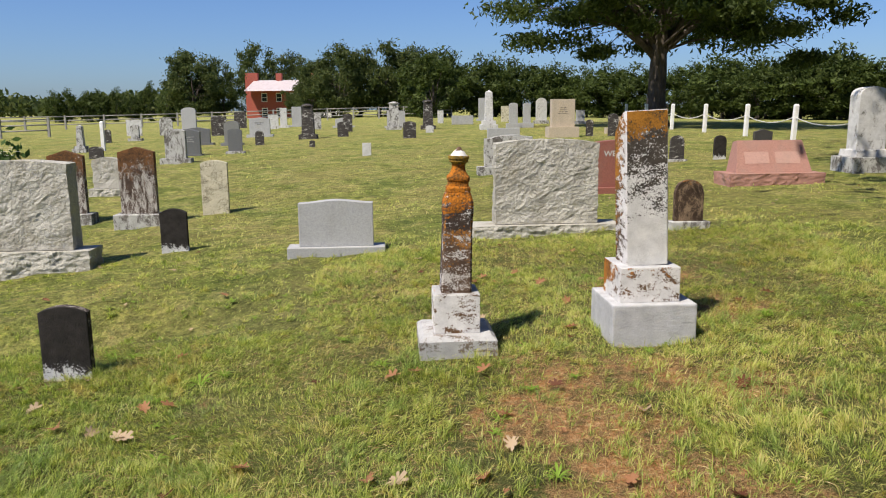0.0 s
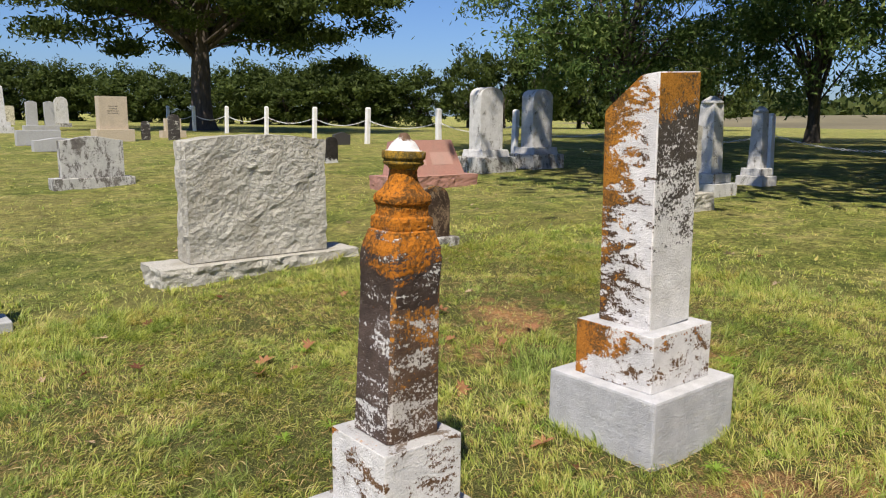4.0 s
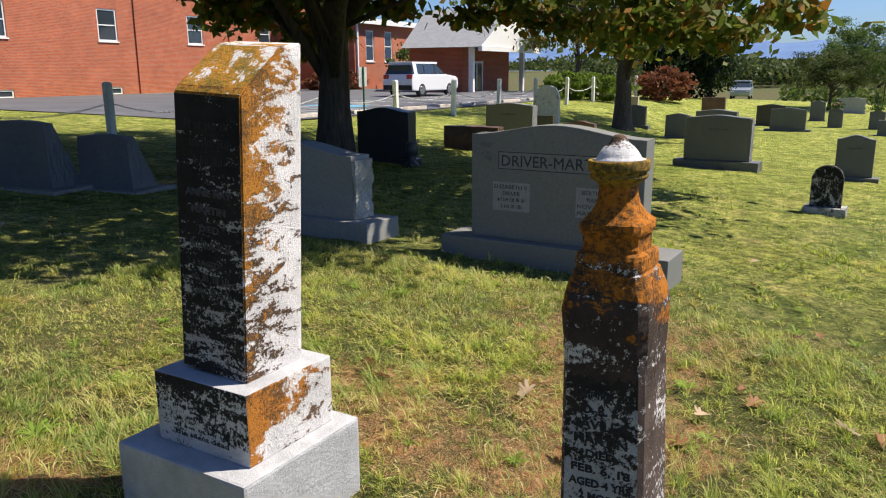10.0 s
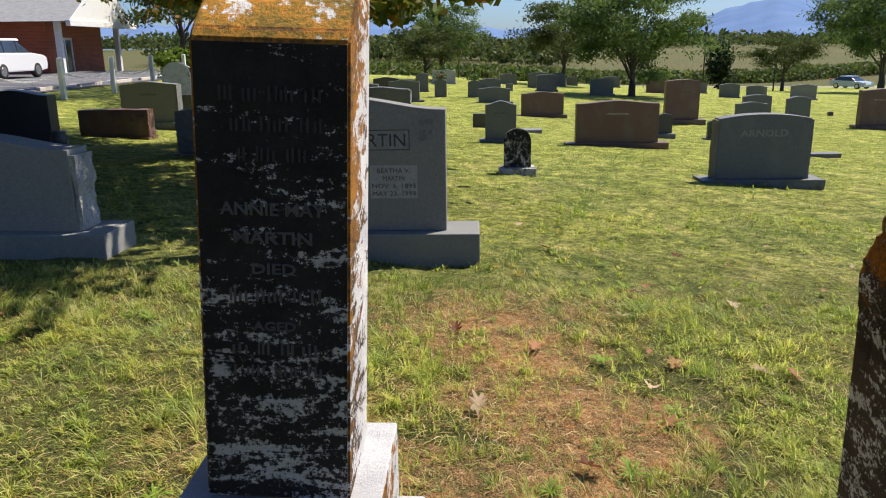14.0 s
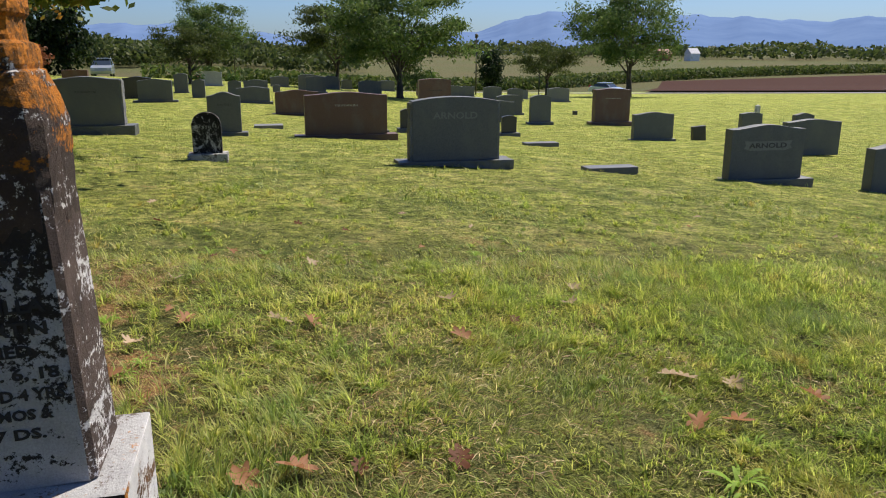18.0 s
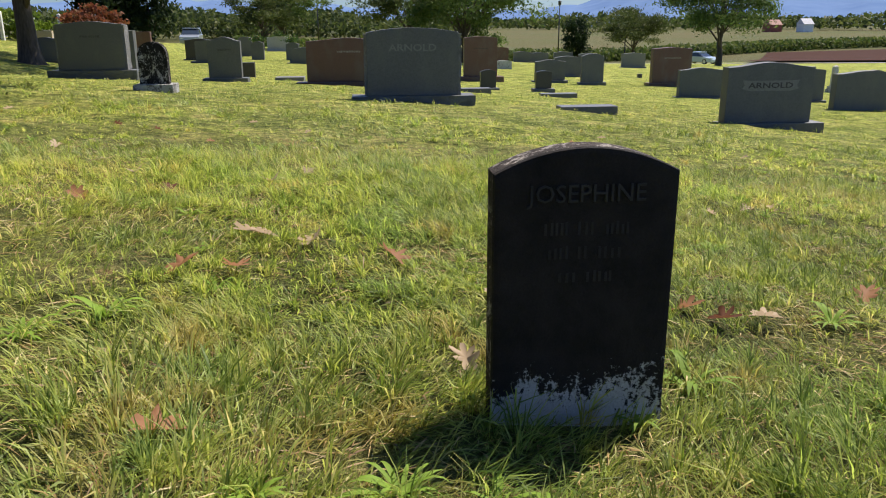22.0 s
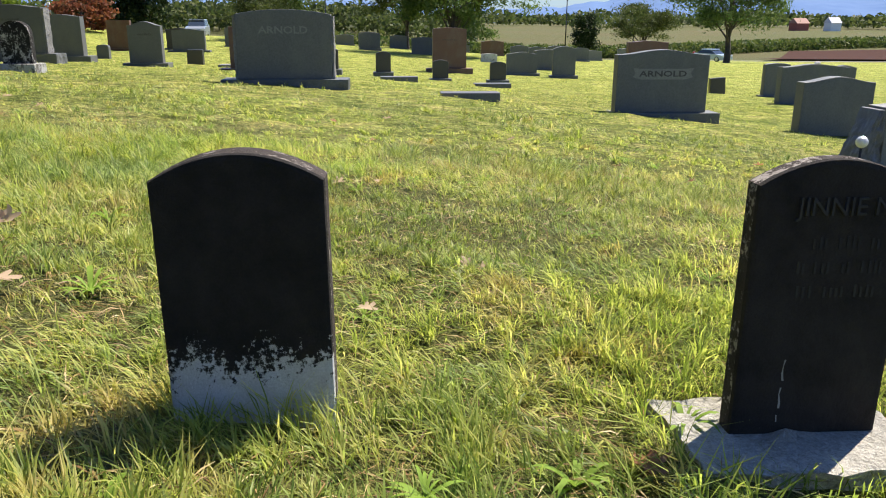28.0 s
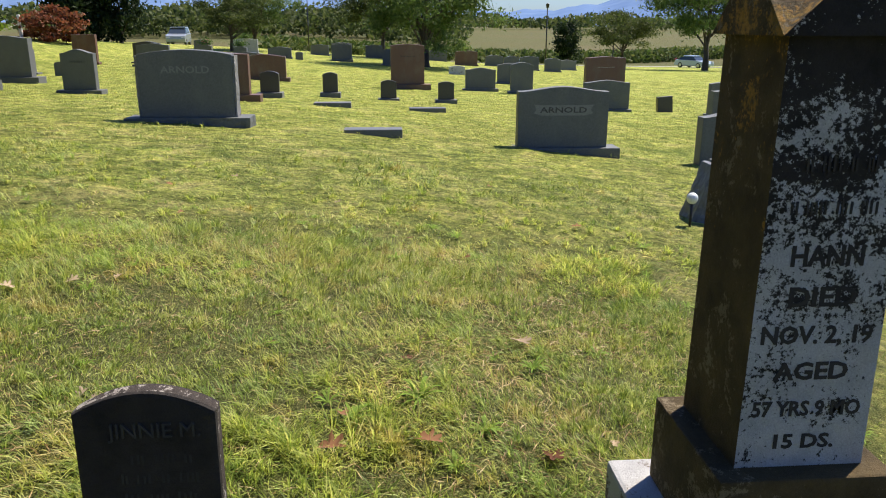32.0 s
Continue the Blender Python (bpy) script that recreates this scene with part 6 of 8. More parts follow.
# ---- the brick church ----
def brick_material():
    m, N, L, B = nodes_of("brick_wall")
    tc = N.new("ShaderNodeTexCoord")
    sep = N.new("ShaderNodeSeparateXYZ")
    L.new(tc.outputs["Object"], sep.inputs[0])
    cmb = N.new("ShaderNodeCombineXYZ")
    L.new(calc(N, L, "ADD", sep.outputs[0], sep.outputs[1]), cmb.inputs[0])
    L.new(sep.outputs[2], cmb.inputs[1])
    br = N.new("ShaderNodeTexBrick")
    br.inputs["Scale"].default_value = 1.0
    br.inputs["Brick Width"].default_value, br.inputs["Row Height"].default_value = 0.215, 0.075
    br.inputs["Mortar Size"].default_value = 0.01
    br.inputs["Color1"].default_value, br.inputs["Color2"].default_value = (0.46, 0.1, 0.034, 1), (0.31, 0.06, 0.022, 1)
    br.inputs["Mortar"].default_value = (0.33, 0.2, 0.14, 1)
    L.new(cmb.outputs[0], br.inputs["Vector"])
    stain = noise_of(N, L, tc.outputs["Object"], 0.7, 6)
    L.new(mix(N, L, 1.0, br.outputs["Color"], ramp(N, L, stain, ((0.3, (0.85,) * 3), (0.7, (1.15,) * 3))), "MULTIPLY"), B.inputs["Base Color"])
    B.inputs["Roughness"].default_value = 0.9
    bump_of(N, L, B, br.outputs["Fac"], -0.5, 0.008)
    return m


BRICK = brick_material()
ROOF = plain("shingle_roof", (0.26, 0.27, 0.28), 0.9, 0.2, 3, 0.5, stretch=(1, 1, 6))
TRIM = plain("white_trim", (0.75, 0.75, 0.73), 0.5, 0.08)
GLASS, gN, gL, gB = nodes_of("window_glass")
gB.inputs["Base Color"].default_value = (0.03, 0.04, 0.05, 1)
gB.inputs["Roughness"].default_value = 0.06
gB.inputs["Specular IOR Level"].default_value = 0.8
BLIND = plain("window_blind", (0.4, 0.42, 0.44), 0.7)
DARK_METAL = plain("dark_metal", (0.03, 0.03, 0.032), 0.4, metal=0.5)


def wall_with_holes(w, h, holes, thick=0.3):
    """A wall in the plane y = 0, from x = 0 to w, whose openings (x0, x1, z0, z1) go through it."""
    bm = bmesh.new()
    xs = sorted({0.0, w, *(q for o in holes for q in o[:2])})
    zs = sorted({0.0, h, *(q for o in holes for q in o[2:])})
    for x0, x1 in zip(xs, xs[1:]):
        for z0, z1 in zip(zs, zs[1:]):
            cx, cz = (x0 + x1) / 2, (z0 + z1) / 2
            if any(a < cx < b and c < cz < d for a, b, c, d in holes):
                continue
            box(bm, x0, x1, 0, thick, z0, z1)
    bmesh.ops.remove_doubles(bm, verts=bm.verts, dist=0.0005)
    return bm


def window_unit(parent, x, z, w, h, sill=True):
    """A white double-hung window in an opening whose lower corner is at x, z."""
    wd = new("window")
    wd.parent = parent
    wd.matrix_local = pose(x, 0, z)
    bm = bmesh.new()
    t = 0.09
    for a in ((0, w, 0, t), (0, w, h - t, h), (0, t, t, h - t), (w - t, w, t, h - t), (t, w - t, h / 2 - 0.03, h / 2 + 0.03)):
        box(bm, a[0], a[1], 0.04, 0.13, a[2], a[3])
    part("window_frame", bm, TRIM, wd)
    for z0, z1 in ((t, h / 2 - 0.03), (h / 2 + 0.03, h - t)):
        part("pane", block(t, w - t, 0.085, 0.1, z0, z1, 0.0), GLASS, wd)
    part("blind", block(t, w - t, 0.16, 0.17, h * 0.55, h - t, 0.0), BLIND, wd)
    if sill:
        part("window_sill", block(-0.06, w + 0.06, -0.06, 0.1, -0.07, 0.0, 0.006), TRIM, wd)
    return wd


def church():
    ob = new("church")
    ob.matrix_world = pose(38.6, -12.8, -0.1, 0, 0, -86)
    tagged(ob, "two-storey red brick church with white windows and a shingle roof", "church")
    H, Lw, Wn = 9.1, 37.0, 22.4
    # long west wall
    wins, holes = [], []
    for i in range(5):
        x0 = 2.75 + 6.85 * i
        for z0, hh in ((3.45, 1.8), (6.3, 1.9)):
            wins.append((x0, z0, 1.35, hh))
        wins.append((x0 + 0.1, 0.12, 1.25, 0.75))
    holes = [(x, x + w, z, z + h) for x, z, w, h in wins]
    wl = part("west_wall", wall_with_holes(Lw, H, holes), BRICK, ob)
    for x, z, w, h in wins:
        window_unit(wl, x, z, w, h)
    # shaded north end
    wn2, holes = [], []
    for u in (2.1, 6.1, 10.6, 14.0, 18.7):
        x0 = Wn + 0.3 - u - 0.85
        wn2 += [(x0, 6.9, 0.85, 1.7)] + ([(x0, 3.6, 0.85, 1.65)] if u in (2.1, 18.7) else [])
    dx = Wn + 0.3 - 13.7
    holes = [(x, x + w, z, z + h) for x, z, w, h in wn2] + [(dx, dx + 1.8, 0.3, 3.6)]
    nl = part("north_wall", wall_with_holes(Wn, H, holes), BRICK, ob, m=pose(0, Wn + 0.3, 0, 0, 0, -90))
    for x, z, w, h in wn2:
        window_unit(nl, x, z, w, h)
    part("door", block(dx + 0.05, dx + 1.75, 0.1, 0.18, 0.3, 3.55, 0.01), plain("dark_door", (0.08, 0.03, 0.025), 0.5), nl)
    part("door_surround", block(dx - 1.1, dx, -0.45, -0.002, 0, 4.2, 0.02), BRICK, nl)
    part("door_surround", block(dx + 1.8, dx + 2.9, -0.45, -0.002, 0, 4.2, 0.02), BRICK, nl)
    part("door_head", block(dx - 1.1, dx + 2.9, -0.45, -0.002, 4.2, 5.3, 0.02), BRICK, nl)
    part("rear_wall", block(0.305, Lw, Wn, Wn + 0.3, 0, H, 0.0), BRICK, ob)
    part("end_wall", block(Lw - 0.3, Lw, 0.302, Wn - 0.002, 0, H, 0.0), BRICK, ob)
    bm = bmesh.new()
    e, r = 0.5, 5.2
    v = [bm.verts.new(p) for p in ((-e, -e, H), (Lw + e, -e, H), (Lw + e, Wn + e, H), (-e, Wn + e, H), (-e, Wn / 2, H + r), (Lw + e, Wn / 2, H + r))]
    for q in ((0, 1, 5, 4), (2, 3, 4, 5), (1, 2, 5), (3, 0, 4), (3, 2, 1, 0)):
        bm.faces.new([v[k] for k in q])
    part("roof", bm, ROOF, ob)
    bm = bmesh.new()
    box(bm, -0.5, Lw + 0.5, -0.58, -0.5, H - 0.22, H + 0.06)
    part("fascia", bm, TRIM, ob)
    bm = bmesh.new()
    for sy in (0, 1):
        a = (-0.56, -0.5 if sy == 0 else Wn + 0.5, H)
        tube(bm, a, (-0.56, Wn / 2, H + r), 0.13, 0.13, 4)
    part("barge_board", bm, TRIM, ob)
    for x in (0.22, Lw - 0.4):
        part("downspout", block(x, x + 0.16, -0.14, -0.01, 0.0, H, 0.02), TRIM, ob, "white downspout")
    for x in (12.2, 20.2, 27.2):
        part("pilaster", block(x, x + 0.25, -0.09, -0.002, 0.0, H, 0.01), BRICK, ob)
    bm = bmesh.new()
    box(bm, -0.1, 0.5, -0.006, -0.002, 1.0, 1.4)
    part("corner_stone", bm, CONCRETE, ob)
    part("flood_lamp", block(-0.62, -0.002, Wn - 0.1, Wn + 0.15, H - 0.9, H - 0.72, 0.01), DARK_METAL, ob)
    return ob


church()


def porch():
    ob = new("church_porch")
    ob.matrix_world = pose(25.3, -40.3, -0.3, 0, 0, -86)
    tagged(ob, "white-gabled brick entrance porch with posts and a glass door", "porch")
    wl = part("wall", wall_with_holes(7.6, 3.3, [(1.4, 3.3, 0.1, 2.5)]), BRICK, ob, m=pose(-4, -1.5, 0))
    for x in (-4, 3.3):
        part("side_wall", block(x, x + 0.3, -1.198, 2.2, 0, 3.3, 0.0), BRICK, ob)
    dr = part("door", block(1.5, 3.2, 0.1, 0.16, 0.1, 2.42, 0.005), GLASS, wl)
    bm = bmesh.new()
    for a in ((1.4, 1.54, 0.1, 2.5), (3.16, 3.3, 0.1, 2.5), (1.54, 3.16, 2.36, 2.5), (2.3, 2.4, 0.1, 2.36)):
        box(bm, a[0], a[1], 0.05, 0.2, a[2], a[3])
    part("door_frame", bm, TRIM, wl)
    bm = bmesh.new()
    v = [bm.verts.new(p) for p in ((-5.0, -3.2, 3.3), (5.0, -3.2, 3.3), (0, -3.2, 5.9), (-5.0, 2.3, 3.3), (5.0, 2.3, 3.3), (0, 3.2, 5.9))]
    for q in ((0, 2, 5, 3), (1, 4, 5, 2), (0, 3, 4, 1), (3, 5, 4)):
        bm.faces.new([v[k] for k in q])
    part("roof", bm, ROOF, ob)
    bm = bmesh.new()
    v = [bm.verts.new(p) for p in ((-5.0, -3.24, 3.3), (5.0, -3.24, 3.3), (0, -3.24, 5.9), (-5.0, -3.2, 3.3), (5.0, -3.2, 3.3), (0, -3.2, 5.9))]
    for q in ((0, 1, 2), (3, 5, 4), (0, 3, 4, 1), (1, 4, 5, 2), (2, 5, 3, 0)):
        bm.faces.new([v[k] for k in q])
    part("gable", bm, TRIM, ob)
    part("beam", block(-5.0, 5.0, -3.3, -3.05, 3.05, 3.35, 0.01), TRIM, ob)
    for x in (-4.2, 4.2):
        part("post", block(x - 0.15, x + 0.15, -2.4, -2.1, -0.2, 3.3, 0.01), TRIM, ob)


porch()


def connector():
    """The low brick wing between the church and its porch."""
    ob = new("church_wing")
    ob.matrix_world = pose(33.6, -38.7, -0.3, 0, 0, -86)
    tagged(ob, "single-storey brick church wing with white fascia and windows", "building")
    W, H = 9.4, 5.4
    holes = [(1.5, 2.6, 2.6, 4.8), (4.1, 5.2, 2.6, 4.8)]
    wl = part("wall", wall_with_holes(W, H, holes), BRICK, ob)
    for a, b, c, d in holes:
        window_unit(wl, a, c, b - a, d - c)
    part("end_wall", block(0, 0.3, 0.302, 7, 0, H, 0.0), BRICK, ob)
    part("end_wall", block(W - 0.3, W, 0.302, 7, 0, H, 0.0), BRICK, ob)
    part("roof", block(-0.4, W + 0.4, -0.4, 7.2, H, H + 0.15, 0.01), ROOF, ob)
    part("fascia", block(-0.45, W + 0.4, -0.46, -0.402, H - 0.2, H + 0.18, 0.01), TRIM, ob)
    part("downspout", block(0.2, 0.36, -0.14, -0.01, 0.0, H - 0.2, 0.02), TRIM, ob, "white downspout")


connector()


# ---- vehicles ----
def paint(name, c):
    m, N, L, B = nodes_of(name)
    B.inputs["Base Color"].default_value = (*c, 1)
    B.inputs["Roughness"].default_value = 0.3
    B.inputs["Coat Weight"].default_value = 0.6
    v = coords(N, L)
    bump_of(N, L, B, noise_of(N, L, v, 3, 2), 0.02, 0.01)
    return m


TYRE = plain("tyre_rubber", (0.02, 0.02, 0.021), 0.85)
RIM = plain("alloy_rim", (0.5, 0.5, 0.52), 0.3, metal=0.9)
TAIL = paint("tail_lamp", (0.4, 0.01, 0.01))
LAMP = paint("head_lamp", (0.7, 0.72, 0.75))


def vehicle(name, x, y, yaw, colour, label, body, cabin, L=4.6, W=1.82):
    """A vehicle from two side profiles, lower body and glasshouse, in (x, z)."""
    ob = thing(name, x, y, label, "car", "parked vehicles", yaw, gz(x, y) + 0.03)
    hw = W / 2
    bm = slab(body, -hw, hw, 0.06)
    part("body", bm, colour, ob)
    lo, hi = min(q[1] for q in cabin), max(q[1] for q in cabin)

    def lean_in(bm):
        for v in bm.verts:
            v.co.y *= 1 - 0.17 * max(0, v.co.z - lo) / (hi - lo)
        return bm

    gh = part("glasshouse", lean_in(slab(cabin, -hw + 0.06, hw - 0.06, 0.05)), GLASS, ob, "dark tinted windows")
    xs = [q[0] for q in cabin if q[1] > hi - 0.1]
    part("roof", lean_in(block(min(xs) - 0.1, max(xs) + 0.08, -hw + 0.03, hw - 0.03, hi - 0.07, hi + 0.04, 0.04)), colour, gh)
    for px in (cabin[0][0] + (cabin[1][0] - cabin[0][0]) * 0.36, cabin[0][0] + (cabin[1][0] - cabin[0][0]) * 0.68):
        part("pillar", lean_in(block(px - 0.04, px + 0.04, -hw + 0.05, hw - 0.05, lo, hi - 0.02, 0.01)), DARK_METAL, gh)
    if hi > 1.6:
        part("rear_pillar", lean_in(block(-2.02, -1.7, -hw + 0.04, hw - 0.04, lo, hi - 0.02, 0.03)), colour, gh)
        part("rear_window", block(-2.13, -2.0, -hw + 0.2, hw - 0.2, lo + 0.12, hi - 0.12, 0.03), GLASS, gh, "dark rear window")
    for sx in (-L * 0.3, L * 0.3):
        for sy in (-1, 1):
            wh = new("wheel")
            wh.parent = ob
            wh.matrix_local = pose(sx, sy * (hw - 0.1), 0.34, 90, 0, 0)
            bm = bmesh.new()
            lathe(bm, ((0.2, -0.11), (0.32, -0.11), (0.345, -0.07), (0.345, 0.07), (0.32, 0.11), (0.2, 0.11)), sides=20)
            part("tyre", bm, TYRE, wh)
            bm = bmesh.new()
            lathe(bm, ((0.21, -0.115), (0.21, 0.115)), sides=16)
            for k in range(5):
                a = 2 * math.pi * k / 5
                box(bm, 0.1 * math.cos(a) - 0.03, 0.1 * math.cos(a) + 0.03, 0.1 * math.sin(a) - 0.03, 0.1 * math.sin(a) + 0.03, -0.125, 0.125)
            part("rim", bm, RIM, wh)
    for sy in (-1, 1):
        part("tail_lamp", block(-L / 2 - 0.01, -L / 2 + 0.12, sy * (hw - 0.2) - 0.16, sy * (hw - 0.2) + 0.16, 0.86, 1.12, 0.02), TAIL, ob, "red tail lamp")
        part("head_lamp", block(L / 2 - 0.14, L / 2 + 0.01, sy * (hw - 0.22) - 0.17, sy * (hw - 0.22) + 0.17, 0.66, 0.82, 0.01), LAMP, ob, "clear head lamp")
    part("bumper", block(-L / 2 - 0.05, -L / 2 + 0.1, -hw + 0.04, hw - 0.04, 0.35, 0.6, 0.03), DARK_METAL, ob)
    part("number_plate", block(-L / 2 - 0.06, -L / 2 - 0.05, -0.16, 0.16, 0.62, 0.75, 0.0), TRIM, ob)
    return ob


SUV_BODY = [(-2.28, 0.34), (-1.76, 0.3), (1.76, 0.3), (2.26, 0.36), (2.34, 0.62), (2.28, 0.9), (2.05, 1.02), (1.1, 1.12), (-2.24, 1.14), (-2.34, 0.8)]
SUV_CABIN = [(-2.22, 1.12), (1.1, 1.1), (0.3, 1.62), (-0.35, 1.71), (-1.2, 1.72), (-1.95, 1.68)]
SEDAN_BODY = [(-2.3, 0.28), (2.3, 0.28), (2.32, 0.55), (2.1, 0.78), (1.1, 0.92), (-2.1, 0.96), (-2.32, 0.6)]
SEDAN_CABIN = [(-1.9, 0.93), (1.15, 0.9), (0.35, 1.36), (-0.2, 1.43), (-1.0, 1.4)]
vehicle("suv", 21.9, -29.2, -90, paint("white_car_paint", (0.75, 0.76, 0.78)), "white sport utility vehicle parked beside the church", SUV_BODY, SUV_CABIN)
vehicle("hatchback", 13.8, -74.6, 96, paint("grey_car_paint", (0.3, 0.33, 0.37)), "silver-grey sport utility vehicle parked on the drive", SUV_BODY, SUV_CABIN)
vehicle("sedan", -44.5, -88.5, 118, paint("blue_car_paint", (0.4, 0.48, 0.57)), "silver-blue sedan on the road", SEDAN_BODY, SEDAN_CABIN)


# ---- lamp posts ----
def lamp_post(x, y, h=5.0):
    ob = thing("lamp_post", x, y, "tall black metal lamp post with a lantern", "lamp post", "lamp posts")
    bm = bmesh.new()
    tube(bm, (0, 0, -0.1), (0, 0, h - 0.4), 0.08, 0.05, 8)
    part("pole", bm, DARK_METAL, ob)
    bm = bmesh.new()
    lathe(bm, ((0.06, h - 0.4), (0.14, h - 0.35), (0.17, h - 0.05), (0.2, h - 0.02), (0.08, h + 0.05), (0.02, h + 0.1)), sides=8)
    part("lantern", bm, DARK_METAL, ob)


lamp_post(1.9, -83.8, 6.6)
lamp_post(-23.1, -74.9, 6.2)
lamp_post(-30.1, -74.6, 3.0)


# ---- southern road, ploughed soil, maize, hills ----
strip("road", (-15.5, -120.9), (-127.6, -39.2), 6.0, plain("pale_asphalt", (0.33, 0.33, 0.34), 0.9), "pale grey country road", "road", 0.05, 40)
SOIL = plain("red_soil", (0.06, 0.031, 0.023), 0.95, 0.3, 2.0, 0.6, stretch=(0.4, 3, 1), fine=20)
SOIL.node_tree.nodes["Principled BSDF"].inputs["Specular IOR Level"].default_value = 0.05


def field_patch(name, corners, material, label, lift=0.3, n=24):
    """A four-cornered sheet on the land."""
    a, b, c, d = [np.array(q, float) for q in corners]
    v = []
    for i in range(n + 1):
        for j in range(n + 1):
            u, w = i / n, j / n
            p = (a * (1 - u) + b * u) * (1 - w) + (d * (1 - u) + c * u) * w
            v.append((p[0], p[1], gz(*p) + lift))
    f = [(i * (n + 1) + j, i * (n + 1) + j + 1, (i + 1) * (n + 1) + j + 1, (i + 1) * (n + 1) + j) for i in range(n) for j in range(n)]
    return tagged(new(name, arrays(name, v, f, material, True)), label, "field", kind="structure")


field_patch("ploughed_field", ((-54.7, -98.0), (-161.3, -19.7), (-289.6, -224.9), (-96.5, -169.5)), SOIL, "ploughed field of dark red soil")


def maize():
    rs = np.random.RandomState(9)
    n = 22000
    u = rs.uniform(0, 1, n) ** 0.9
    off = rs.uniform(0, 9, n)
    x = 16.9 - 277 * u
    y = np.interp(x, (-269.3, -215.3, -170.8, -143.8, -119.5, -96.5, -53.3, 16.9), (-231.6, -215.4, -204.6, -195.2, -185.7, -173.6, -142.5, -118.2)) - off
    z = sheet_height(x, y) + rs.uniform(0.1, 2.4, n)
    pts = leaf_cards(np.stack([x, y, z], -1), 0.46, rs, 2.6)
    ob = new("maize", triangles("maize", pts, LEAF_CORN, 4))
    return tagged(ob, "strip of green standing maize along the road", "maize", kind="stuff")


maize()


def woods(name, r0, r1, a0, a1, h0, h1, n, seed, size, leaf, label, dz=0.0, per=60, wide=0.95):
    """Far woods: many clumps of leaves along an arc round the origin; angles from north, clockwise."""
    rs = np.random.RandomState(seed)
    m = n // per
    a = np.radians(rs.uniform(a0, a1, m))
    r = rs.uniform(r0, r1, m)
    h = rs.uniform(h0, h1, m) * (1 + 0.25 * np.sin(a * 37))
    pick = rs.randint(0, m, n)
    w = h[pick] * wide
    d = rs.normal(size=(n, 3))
    d /= np.linalg.norm(d, axis=1, keepdims=True)
    d *= rs.uniform(0.6, 1.0, (n, 1))
    x, y = r[pick] * np.sin(a[pick]), r[pick] * np.cos(a[pick])
    z = sheet_height(x, y) + dz + h[pick] * 0.52 + d[:, 2] * h[pick] * 0.5
    pts = leaf_cards(np.stack([x + d[:, 0] * w, y + d[:, 1] * w, z], -1), size, rs)
    return tagged(new(name, triangles(name, pts, leaf, 4)), label, "woods", kind="stuff")


woods("far_woods", 260, 340, -75, -12, 5, 8.5, 26000, 11, 1.35, LEAF_FAR, "distant dark woods beyond the pasture")
woods("far_woods", 430, 560, 140, 245, 4.8, 8.2, 28000, 12, 1.8, LEAF_FAR, "distant low woods below the hills", 0.8, 33, 2.0)
woods("far_woods", 205, 260, 158, 187, 4.5, 7.5, 16000, 14, 0.9, LEAF_FAR, "dark field trees below the hills", 0.5)
woods("far_woods", 190, 280, 40, 135, 5, 9, 14000, 13, 1.6, LEAF_FAR, "far green trees to the east")


def hills():
    m, N, L, B = nodes_of("hazed_wooded_hills")
    geo = N.new("ShaderNodeNewGeometry")
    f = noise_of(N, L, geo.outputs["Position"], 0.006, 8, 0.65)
    # distance haze is put into the base colour as blue
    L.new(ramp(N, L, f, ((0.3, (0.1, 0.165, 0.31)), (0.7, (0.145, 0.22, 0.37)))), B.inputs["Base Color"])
    B.inputs["Roughness"].default_value = 1.0
    B.inputs["Specular IOR Level"].default_value = 0.0
    a = np.arange(-70, 90, 0.5)
    ridge = np.interp(a, (-70, -35, -24, -12, -4, 1.5, 7, 13, 16, 19, 21.6, 24.5, 30, 35, 38, 41, 44, 60, 90),
                      (0.01, 0.026, 0.029, 0.034, 0.034, 0.023, 0.018, 0.022, 0.03, 0.047, 0.052, 0.047, 0.046, 0.0415, 0.037, 0.041, 0.044, 0.04, 0.02))
    ridge = ridge + 0.0012 * np.sin(a * 1.9) + 0.0008 * np.sin(a * 4.3 + 1)
    v, f2 = [], []
    rows = ((1700, 0.0), (2100, 0.35), (2500, 0.75), (2900, 1.0), (3300, 0.6))
    for k, (R, s) in enumerate(rows):
        for q, h in zip(a, ridge):
            t = math.radians(q)
            wob = 1 + 0.12 * math.sin(q * 0.9 + k) * (0 < k < 3)
            v.append((-R * math.sin(t), -R * math.cos(t), -8 + s * wob * h * 2900 if k else -12))
    n = len(a)
    for k in range(len(rows) - 1):
        for i in range(n - 1):
            f2.append((k * n + i, k * n + i + 1, (k + 1) * n + i + 1, (k + 1) * n + i))
    tagged(new("hills", arrays("hills", v, f2, m, True)), "long wooded hills coloured haze-blue on the horizon", "hills", kind="structure")


hills()


def hillside():
    """A stubble slope that rises beyond the trees to the east."""
    n, v = 14, []
    for i in range(n + 1):
        for j in range(n + 1):
            x, y = 78 + 70 * i / n, 12 + 80 * j / n
            u = i / n
            v.append((x, y, gz(x, y) - 0.3 + 3.2 * u * (1.6 - u) * math.sin(math.pi * min(1, 0.12 + 0.8 * j / n))))
    f = [(i * (n + 1) + j, (i + 1) * (n + 1) + j, (i + 1) * (n + 1) + j + 1, i * (n + 1) + j + 1) for i in range(n) for j in range(n)]
    tagged(new("hillside", arrays("hillside", v, f, plain("stubble", (0.15, 0.13, 0.07), 0.95, 0.3, 0.05, 0.3, fine=2.0), True)), "dry tan stubble slope beyond the trees", "field", kind="structure")


hillside()


